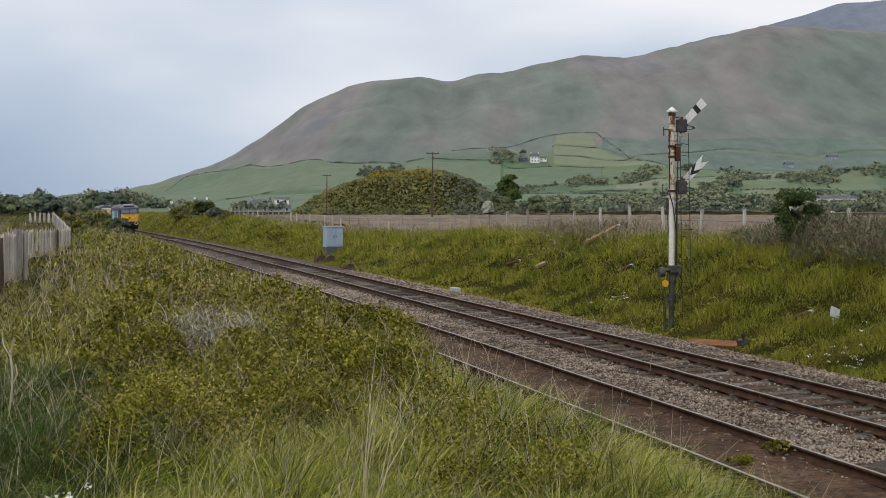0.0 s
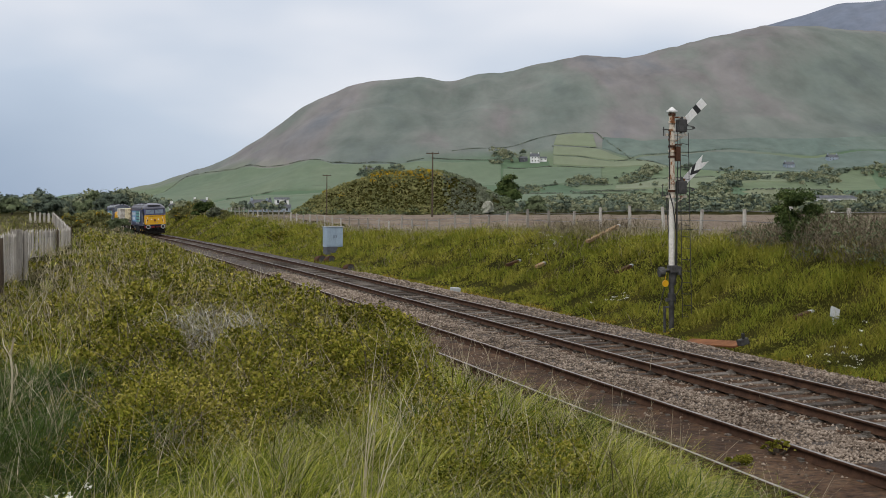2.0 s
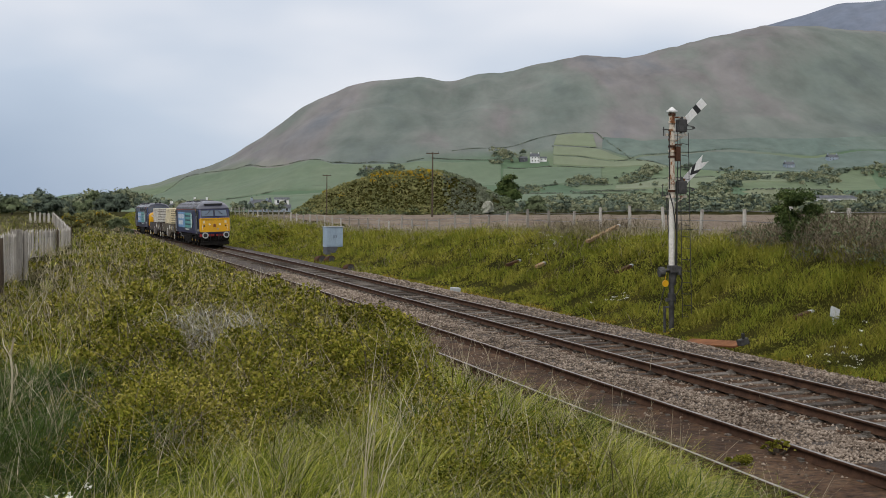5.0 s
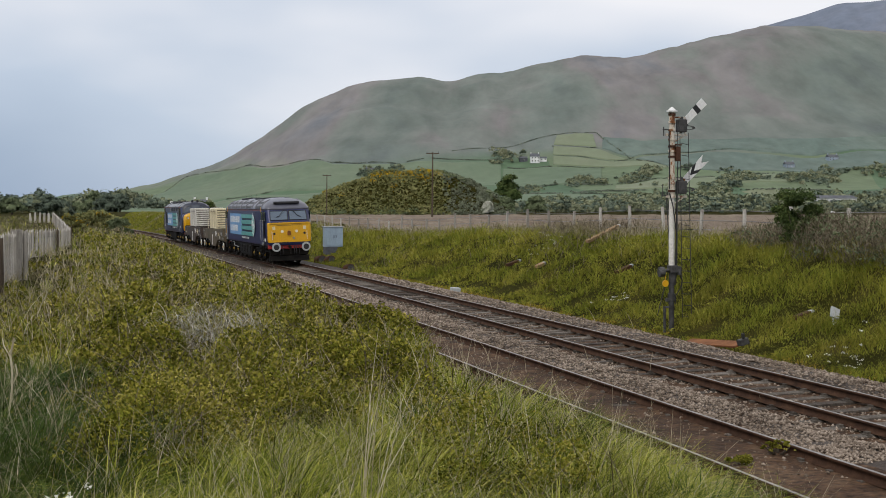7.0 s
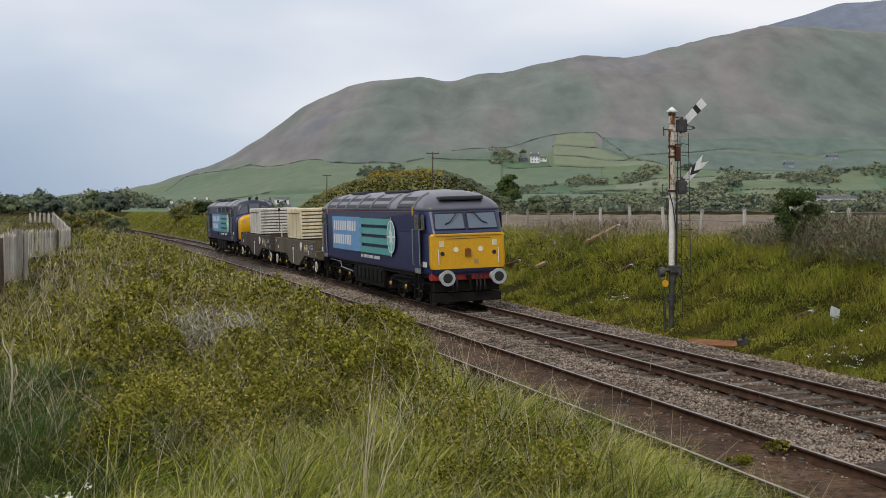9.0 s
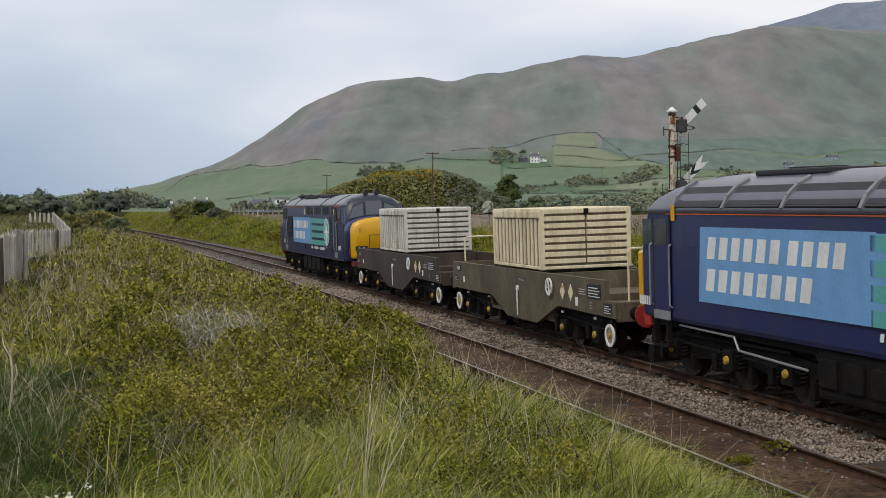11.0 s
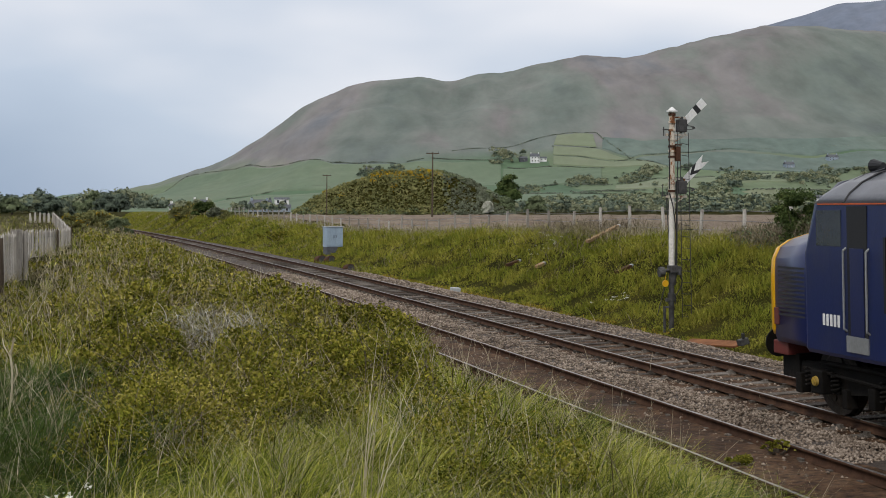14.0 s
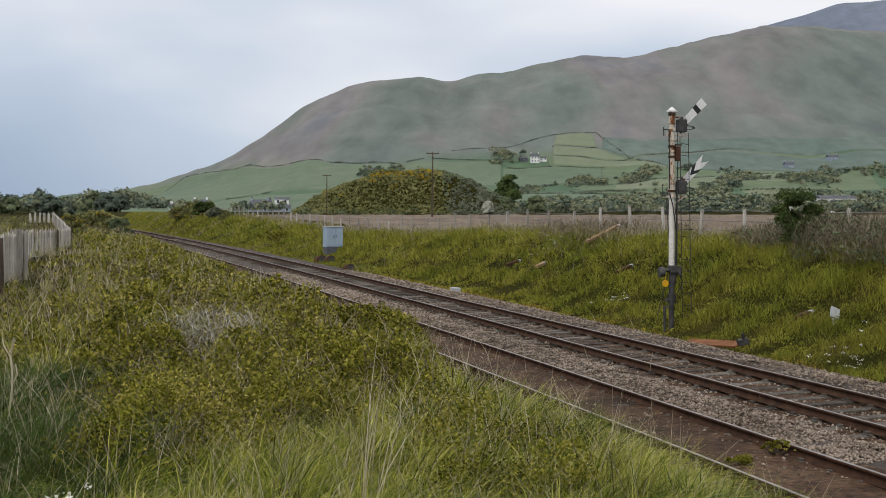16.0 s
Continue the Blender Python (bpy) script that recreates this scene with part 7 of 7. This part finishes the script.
def brambles():
    # a carpet of small leaves over the hummocks, thickest on their near faces
    x, y, d, s, l, r = polar(1500000, -22, 7, 9.5, 80, 111, 0.8)
    e = 0.06
    tall = cover_z(x, y, s, l, d)
    sx, sy = (cover_z(x + e, y, s, l, d) - tall) / e, (cover_z(x, y + e, s, l, d) - tall) / e
    steep = np.sqrt(1 + sx * sx + sy * sy)
    want = np.clip((d - 9.5) / 6 - 0.9 * waves(x, y, 2.8, 94), 0.0, 1) * np.clip(0.26 * steep + 0.4 * np.clip(sy, 0, 3), 0, 1)
    ok = (l > 6.35 + 0.25 * waves(x, y, 2.5, 93)) & (l < 34) & (r.uniform(size=len(x)) < want) & (tall > 0.10) & ((s > 9.4 + 0.5 * waves(x, y, 1.4, 90, 2)) | (l > 8.6))
    ok &= waves(x, y, 2.6, 95, 2) < 0.95
    x, y, d, l, s, tall, sx, sy = (q[ok] for q in (x, y, d, l, s, tall, sx, sy))
    k = r.uniform(0, 1, len(x)) ** 3
    c = np.stack([x, y, ground_z(x, y) + tall * (1 - 0.35 * k) + r.normal(0, 0.05, len(x))], -1)
    N_ = np.stack([-sx, -sy, 0 * sx + 0.9], -1)
    N_ /= np.linalg.norm(N_, axis=1)[:, None]
    V, F = leaves(c, 0.024 * np.clip(d / 12, 0.85, 3.2), 113, flat=0.1)
    tagged(soup("bramble_patch", V, F, M_bramble), "dense olive-green brambles over the near bank", "bramble", kind="stuff")
    # leafy sprays that stand up out of the carpet
    k = r.choice(len(c), 2600)
    k = k[d[k] < 34]
    p = np.repeat(c[k], 16, 0)
    up = np.tile(np.linspace(0, 1, 16), len(k))
    a = np.repeat(r.uniform(0, 6.283, len(k)), 16)
    reach = np.repeat(r.uniform(0.08, 0.26, len(k)), 16)
    p = p + np.stack([np.cos(a) * up * reach, np.sin(a) * up * reach, 0.7 * reach * (up - 0.6 * up * up)], -1) + r.normal(0, 0.022, p.shape)
    V, F = leaves(p, 0.026 * np.clip(np.repeat(d[k], 16) / 12, 0.85, 3), 120, flat=0.3)
    tagged(soup("bramble_sprays", V, F, M_bramble), "leafy bramble sprays standing out of the patch", "bramble", kind="stuff")
    # stems inside the patch
    k = r.choice(len(c), 3600)
    P = c[k] - [0, 0, 0.30] + r.normal(0, 0.2, (len(k), 3)) * [1, 1, 0.1]
    V, F = ribbons(P, r.uniform(0.5, 0.95, len(k)), 0.010 * np.clip(d[k] / 12, 0.7, 3), 1.1, 114, 4)
    tagged(soup("bramble_canes", V, F, M_twig), "brown bramble canes arching out of the leaves", "bramble", kind="stuff")
    # grass coming up through the brambles, far along the bank
    x, y, d, s, l, r = polar(60000, -24, 6, 17, 260, 115, 0.8)
    ok = (l > 6.0) & (l < 40) & (r.uniform(size=len(x)) < 0.75)
    x, y, d, s, l = x[ok], y[ok], d[ok], s[ok], l[ok]
    P = np.stack([x, y, ground_z(x, y) + cover_z(x, y, s, l, d) * 0.7], -1)
    dry = (waves(x, y, 9, 98) + r.normal(0, 0.6, len(x)) + 0.9 * smooth01((d - 20) / 10)) > 0.55
    L = r.uniform(0.15, 0.48, len(x))
    w = 0.0065 * np.clip(d / 10, 1, 9) * r.uniform(0.6, 1.3, len(x))
    for name, sel, m_, words in (("bank_top_grass", ~dry, M_grass, "green grass growing through the brambles"), ("bank_top_straw", dry, M_drygrass, "dry grey grass growing through the brambles")):
        V, F = ribbons(P[sel], L[sel], w[sel] * (0.7 if name == "bank_top_straw" else 1), 1.15, 116, 2)
        tagged(soup(name, V, F, m_), words, "grass", kind="stuff")


brambles()


def bank_straws():
    """Thin dead straws that stand out of the grass and brambles all along the bank."""
    x, y, d, s, l, r = polar(11000, -23, 14, 5.5, 60, 117, 0.8)
    ok = (l > 5.9) & (l < 30) & (r.uniform(size=len(x)) < (0.10 - 0.3 * (x < -2.2) * (d < 13) + 0.24 * smooth01((d - 9) / 4) + 0.4 * smooth01((d - 20) / 8)) + 0.25 * waves(x, y, 3.0, 118))
    x, y, d, s, l = x[ok], y[ok], d[ok], s[ok], l[ok]
    P = np.stack([x, y, ground_z(x, y) + cover_z(x, y, s, l, d) * 0.7 * smooth01((d - 10) / 4)], -1)
    V, F = ribbons(P, r.uniform(0.3, 0.75, len(x)), 0.0038 * np.clip(d / 8, 1, 4) * r.uniform(0.6, 1.3, len(x)), 0.95, 119, 3)
    tagged(soup("dead_straws", V, F, M_straw), "thin pale dead straws along the near bank", "dead grass", kind="stuff")


bank_straws()


def stalk_cluster(name, words, x, y, n, h, spread, lean, seed, width=0.008, turn=None):
    r = np.random.RandomState(seed)
    px, py = x + r.normal(0, spread, n), y + r.normal(0, spread, n)
    P = np.stack([px, py, ground_z(px, py)], -1)
    V, F = ribbons(P, h * r.uniform(0.6, 1.1, n), np.full(n, width), lean, seed + 1, 4, None if turn is None else np.full(n, turn), 0.2)
    return tagged(soup(name, V, F, M_straw), words, "dead plant", kind="stuff")


stalk_cluster("dead_stalks", "tall pale dead stalks standing in the grass", -0.52, 8.5, 14, 1.42, 0.05, 0.40, 121, 0.010, 0.0)
stalk_cluster("dead_stalks", "pale dead stalks leaning in the grass", -0.88, 6.8, 4, 1.0, 0.04, 0.6, 123, 0.010, 3.0)
stalk_cluster("dead_stalks", "thin dry stems on the edge of the bank", 2.2, 12.4, 60, 0.9, 0.6, 0.35, 125, 0.008)
stalk_cluster("dead_stalks", "thin dry stems at the lip of the bank", 1.5, 12.5, 40, 0.65, 0.9, 0.4, 127, 0.007)
stalk_cluster("dead_stalks", "dry brown dock stems among the grass", -0.2, 9.2, 50, 0.75, 1.5, 0.45, 129, 0.005)
stalk_cluster("dead_stalks", "pale straws standing out of the grass tussocks", -1.4, 8.0, 60, 0.7, 1.6, 0.55, 137, 0.004)
stalk_cluster("dead_stalks", "tangled dry stems among the brambles", -2.0, 19.5, 260, 0.85, 2.2, 0.6, 131, 0.010)
stalk_cluster("dead_stalks", "dry stems along the top of the bank", -4.2, 27.0, 420, 0.85, 3.4, 0.5, 133, 0.014)
stalk_cluster("dead_stalks", "grey dead stems far along the bank", -8.0, 40.0, 260, 0.8, 4.5, 0.5, 135, 0.02)


def straw_tangle():
    """A collapsed mat of pale dead grass on the brambles."""
    r = np.random.RandomState(141)
    n = 620
    x, y = -3.1 + r.normal(0, 0.42, n), 17.3 + r.normal(0, 0.2, n)
    z = 1.74 + r.uniform(-0.42, 0.10, n) - 0.25 * np.abs(x + 3.1) ** 2
    V, F = ribbons(np.stack([x, y, z], -1), r.uniform(0.2, 0.5, n), np.full(n, 0.009), 2.2, 142, 4, None, 0.55)
    tagged(soup("straw_tangle", V, F, M_greystraw), "collapsed tangle of pale dead grass on the brambles", "dead grass", kind="stuff")


straw_tangle()


def white_stem():
    x, y = -4.02, 12.0
    z = on_ground(x, y, 0.25)
    ob = tagged(new("dead_branch"), "pale bare forked branch standing in the brambles", "branch")
    ob.location = (x, y, z)
    add("stem", M_straw, ob, lambda bm: handrail(bm, [(-0.03, 0, -0.1), (0.01, 0.02, 0.2), (0.02, 0.0, 0.36), (0.0, 0.01, 0.52), (0.03, 0.03, 0.68)], 0.010))
    add("twig", M_straw, ob, lambda bm: handrail(bm, [(0.02, 0, 0.25), (0.06, 0.02, 0.34), (0.04, 0.03, 0.44)], 0.006))
    add("twig", M_straw, ob, lambda bm: handrail(bm, [(0.01, 0, 0.5), (-0.06, 0.02, 0.6), (-0.08, 0.03, 0.68)], 0.006))


white_stem()


# ---- far bank ----
def far_bank():
    r = np.random.RandomState(151)
    n = 150000
    a = np.radians(r.uniform(-13.8, 23, n))
    l = -2.7 - 9.8 * r.uniform(0, 1, n)
    d = (12.43 - l) / np.sin(a - TRACK_TURN)
    x, y = d * np.sin(a), d * np.cos(a)
    s, l = along(x, y)
    ok = (l < -3.1 - 0.35 * waves(x, y, 3, 152) - 0.45 * (s < 34)) & (l > -13) & (d < 330)
    x, y, d, s, l = x[ok], y[ok], d[ok], s[ok], l[ok]
    n = len(x)
    tuft = waves(x, y, 2.2, 153, 3)
    P = np.stack([x, y, ground_z(x, y) - 0.03], -1)
    dry = ((-l - 9.3) * 0.7 + 0.6 * waves(x, y, 7, 154) + r.normal(0, 0.45, n)) > 0.55
    L = r.uniform(0.14, 0.40, n) * (0.9 + 1.2 * np.clip(tuft, -0.5, 1.3)) * np.clip(0.35 + 0.25 * (-l - 3.5), 0.3, 1)
    w = r.uniform(0.008, 0.017, n) * np.clip(d / 28, 0.8, 7)
    for name, sel, m_, words in (("bank_grass", ~dry, M_bankgrass, "yellow-green tussocky grass on the far bank"), ("crest_grass", dry, M_drygrass, "dry brown grass along the crest of the bank")):
        V, F = ribbons(P[sel], L[sel] * (1.3 if name == "crest_grass" else 1), w[sel], 0.95, 155, 2)
        tagged(soup(name, V, F, m_), words, "grass", kind="stuff")
    # the long reach of the bank towards the bend
    m = 42000
    q, u = r.uniform(50, 300, m), r.uniform(-13.5, -3.3, m)
    G = beside(q, u, 0.0, 0.0)
    G[:, 2] = ground_z(G[:, 0], G[:, 1]) - 0.03
    pale = waves(G[:, 0], G[:, 1], 12, 165, 2) + r.normal(0, 0.5, m) > 0.9
    for name, sel, m_, words in (("bank_grass", ~pale, M_bankgrass, "rough olive grass on the far reach of the bank"), ("crest_grass", pale, M_drygrass, "dry grass tufts on the far reach of the bank")):
        V, F = ribbons(G[sel], r.uniform(0.2, 0.5, int(sel.sum())), r.uniform(0.03, 0.06, int(sel.sum())) * np.clip(q[sel] / 90, 0.7, 3), 0.9, 166, 1)
        tagged(soup(name, V, F, m_), words, "grass", kind="stuff")
    # low leafy weeds that break up the grass
    k = r.choice(n, 2600)
    k = k[(waves(x[k], y[k], 5, 156) > 0.1)]
    c = P[k] + [0, 0, 0.1]
    p = blob_points(c, r.uniform(0.12, 0.32, len(k)), 18, 157, 0.6)
    V, F = leaves(p, 0.035 * np.clip(np.repeat(d[k], 18) / 35, 0.8, 3), 158, flat=0.3)
    tagged(soup("bank_weeds", V, F, M_bankgrass), "low leafy weeds on the far bank", "weeds", kind="stuff")


far_bank()


def foot_moss():
    """Yellow-brown moss and dying grass where the far bank meets the ballast."""
    r = np.random.RandomState(159)
    n = 14000
    s, l = 4 + 56 * r.uniform(0, 1, n) ** 0.8, -3.15 - 1.1 * r.uniform(0, 1, n) ** 1.5
    P = beside(s, l, 0.0)
    P[:, 2] = ground_z(P[:, 0], P[:, 1]) - 0.01
    ok = waves(P[:, 0], P[:, 1], 4.0, 160, 2) > -0.35
    P, s = P[ok], s[ok]
    V, F = ribbons(P, r.uniform(0.06, 0.17, len(P)), r.uniform(0.015, 0.03, len(P)) * np.clip(s / 25, 0.8, 2), 1.0, 162, 2)
    tagged(soup("foot_moss", V, F, M_moss), "yellow-brown moss along the edge of the ballast", "moss", kind="stuff")


M_moss = foliage("yellow_brown_moss", [(0.1, (0.15, 0.098, 0.018)), (0.5, (0.29, 0.215, 0.034)), (0.9, (0.42, 0.32, 0.06))], scale=0.5)
foot_moss()


def white_flowers():
    """Umbels of cow parsley on the bank and daisies in the near grass."""
    r = np.random.RandomState(161)
    pts = []
    for x, y, n, sp, h in ((4.55, 57.0, 12, 0.5, 0.4), (5.9, 43.5, 12, 0.28, 0.45), (9.0, 28.2, 14, 0.3, 0.5), (5.2, 60.0, 8, 0.8, 0.4), (9.9, 30.5, 4, 0.5, 0.3)):
        px, py = x + r.normal(0, sp, n), y + r.normal(0, sp * 1.3, n)
        pts.append((np.stack([px, py, ground_z(px, py) + h * r.uniform(0.5, 1.1, n)], -1), 9, 0.04, 0.022))
    for k, (c, per, spread, size) in enumerate(pts):
        p = np.repeat(c, per, 0) + r.normal(0, spread, (len(c) * per, 3)) * [1, 1, 0.3]
        V, F = leaves(p, size, 163 + k, flat=0.0)
        tagged(soup("cow_parsley", V, F, M_petal), "white-flowered cow parsley on the far bank", "flowers", kind="stuff")
    n = 26
    px, py = -1.95 + r.normal(0, 0.14, n), 6.35 + r.normal(0, 0.16, n)
    c = np.stack([px, py, ground_z(px, py) + r.uniform(0.46, 0.60, n)], -1)
    p = np.repeat(c, 7, 0) + r.normal(0, 0.011, (n * 7, 3))
    V, F = leaves(p, 0.014, 177, flat=0.0)
    tagged(soup("daisies", V, F, M_petal), "small white daisies in the near grass", "flowers", kind="stuff")


white_flowers()


def thicket():
    """Bare brown bramble thicket on the far bank, with one dark bush."""
    r = np.random.RandomState(171)
    n = 13000
    a = np.radians(12.5 + 10.5 * r.uniform(0, 1, n) ** 0.8)
    l = -8.1 - 4.2 * r.uniform(0, 1, n) - 0.8 * (a < radians(15))
    d = (12.43 - l) / np.sin(a - TRACK_TURN)
    x, y = d * np.sin(a), d * np.cos(a)
    top = 0.85 * smooth01((np.degrees(a) - 12.2) / 4.0) * smooth01((-l - 7.6) / 1.6) + 0.15
    z = ground_z(x, y) + top * r.uniform(0, 0.85, n)
    V, F = ribbons(np.stack([x, y, z], -1), r.uniform(0.35, 0.8, n), r.uniform(0.008, 0.02, n), 1.5, 172, 3, None, 0.45)
    tagged(soup("bramble_thicket", V, F, M_twig), "tangled bare brown bramble thicket on the far bank", "thicket", kind="stuff")
    k = r.choice(n, 450)
    p = blob_points(np.stack([x[k], y[k], z[k] + 0.12], -1), np.full(len(k), 0.22), 16, 173)
    V, F = leaves(p, 0.06, 174)
    tagged(soup("thicket_leaves", V, F, M_hedge), "few olive leaves in the thicket", "thicket", kind="stuff")
    # second patch behind the fence line, near the crest
    n = 1800
    x, y = r.normal(7.0, 1.6, n), r.normal(60, 4.0, n)
    z = ground_z(x, y) + r.uniform(0, 0.5, n)
    V, F = ribbons(np.stack([x, y, z], -1), r.uniform(0.3, 0.8, n), r.uniform(0.012, 0.026, n), 1.3, 175, 4, None, 0.4)
    tagged(soup("crest_twigs", V, F, M_twig), "bare twiggy scrub on the crest of the bank", "thicket", kind="stuff")


thicket()


def bush(x, y, h, w, material, words, seed, leaf, per=260, bloom=None, sink=0.1):
    r = np.random.RandomState(seed)
    root = tagged(new("bush"), words, "bush")
    root.location = (x, y, on_ground(x, y, -sink))
    add("stems", M_bark, root, lambda bm: [rod(bm, (0, 0, -0.1), (w * 0.3 * math.cos(k * 1.3), w * 0.3 * math.sin(k * 1.3), h * 0.6), 0.03, 0.008, seg=5) for k in range(6)])
    n = 26
    u = r.uniform(0.1, 0.85, n)
    a = r.uniform(0, 6.283, n)
    q = w * 0.5 * np.sqrt(r.uniform(0, 1, n)) * np.sqrt(np.clip(1.05 - u * u, 0.1, 1)) * 0.8
    c = np.stack([q * np.cos(a), q * np.sin(a), h * u], -1)
    p = blob_points(c, r.uniform(0.12, 0.24, n) * min(w, h), per, seed + 1)
    V, F = leaves(p, leaf, seed + 2)
    soup("leaves", V, F, material, root)
    if bloom:
        p = blob_points(c[:12], np.full(12, 0.22 * min(w, h)), 24, seed + 3)
        V, F = leaves(p, leaf * 0.8, seed + 4)
        soup("flowers", V, F, bloom, root)
    return root


bush(11.1, 40.6, 2.0, 1.75, M_darkleaf, "dense dark green bush on the crest of the bank", 181, 0.05, 760)
bush(-40.2, 197.0, 2.3, 4.6, M_gorse, "flowering gorse bush on the crest of the far bank", 184, 0.15, 300, M_bloom)
bush(-36.6, 190.0, 2.6, 4.4, M_gorse, "yellow-green gorse bush on the crest of the far bank", 187, 0.15, 300, M_bloom)
bush(-33.4, 182.0, 2.4, 3.8, M_darkleaf, "dark green bush on the crest of the far bank", 190, 0.15, 300)
bush(-30.2, 172.0, 1.7, 3.6, M_greyleaf, "grey-brown bush beside the field fence", 193, 0.15, 280)
bush(-27.6, 164.0, 1.3, 3.0, M_gorse, "low dark gorse beside the field fence", 196, 0.14, 240)
bush(-15.2, 118.0, 1.0, 4.2, M_bramble, "low olive bramble mound on the far bank", 197, 0.09, 420)
bush(-26.0, 92.0, 1.4, 3.0, M_gorse, "gorse bush at the end of the paling fence", 199, 0.12, 150, M_bloom)
bush(-31.5, 118.0, 1.8, 3.4, M_gorse, "tall gorse bush beside the lane fence", 202, 0.14, 150, M_bloom)
bush(-28.0, 112.0, 1.5, 2.8, M_hedge, "green bush beside the lane fence", 205, 0.14, 150)
bush(-8.0, 89.6, 0.62, 2.4, M_bankgrass, "grass tuft growing against the relay cabinet", 213, 0.05, 260, None, 0.05)
bush(-6.9, 90.4, 0.55, 1.8, M_bankgrass, "low grass tuft beside the relay cabinet", 216, 0.05, 220, None, 0.05)
bush(4.1, 17.7, 0.36, 0.8, M_bramble, "small yellow-green weed growing beside the second track", 208, 0.020, 150, None, 0.0)
bush(4.75, 18.3, 0.16, 0.8, M_bramble, "low weed growing between the rails", 211, 0.016, 80, None, -0.3)


# ---- loose ballast stones ----
def stones():
    r = np.random.RandomState(221)
    base = np.array([(1, 0, 0), (-1, 0, 0), (0, 1, 0), (0, -1, 0), (0, 0, 1), (0, 0, -1)], float)
    tri = np.array([(0, 2, 4), (2, 1, 4), (1, 3, 4), (3, 0, 4), (2, 0, 5), (1, 2, 5), (3, 1, 5), (0, 3, 5)])
    out_v, out_f, at = [], [], 0
    for n, l0, l1, s0, s1, z0 in ((16000, 1.2, 2.5, 3, 60, 0.005), (1500, 0.8, 1.25, 3, 45, 0.0), (14000, -3.75, -1.3, 3, 60, 0.008), (3200, -0.62, 0.62, 3, 40, 0.0), (3500, 4.5, 5.9, 3, 30, 0.0), (600, 2.6, 4.35, 3, 34, -0.012)):
        s = s0 * (s1 / s0) ** r.uniform(0.25, 1, n)
        l = r.uniform(l0, l1, n)
        P = beside(s, l, 0.0)
        P[:, 2] += np.interp(l, BED_L, BED_H) + z0 + r.uniform(-0.015, 0.02, n) + 0.025 * waves(P[:, 0], P[:, 1], 1.3, 21)
        size = r.uniform(0.020, 0.043, n) * np.clip(s / 25, 1, 1.7)
        q = base[None] * r.uniform(0.6, 1.25, (n, 6, 1)) + r.normal(0, 0.16, (n, 6, 3))
        a = r.uniform(0, 6.283, n)
        c, sn = np.cos(a)[:, None], np.sin(a)[:, None]
        q = np.stack([q[..., 0] * c - q[..., 1] * sn, q[..., 0] * sn + q[..., 1] * c, q[..., 2] * 0.75], -1)
        V = P[:, None] + q * size[:, None, None]
        out_v.append(V.reshape(-1, 3))
        out_f.append((np.arange(n)[:, None, None] * 6 + tri[None] + at).reshape(-1, 3))
        at += n * 6
    ob = soup("ballast_stones", np.concatenate(out_v), np.concatenate(out_f), M_stone)
    tagged(ob, "loose grey and pinkish ballast stones", "ballast", kind="stuff")


stones()


motions()
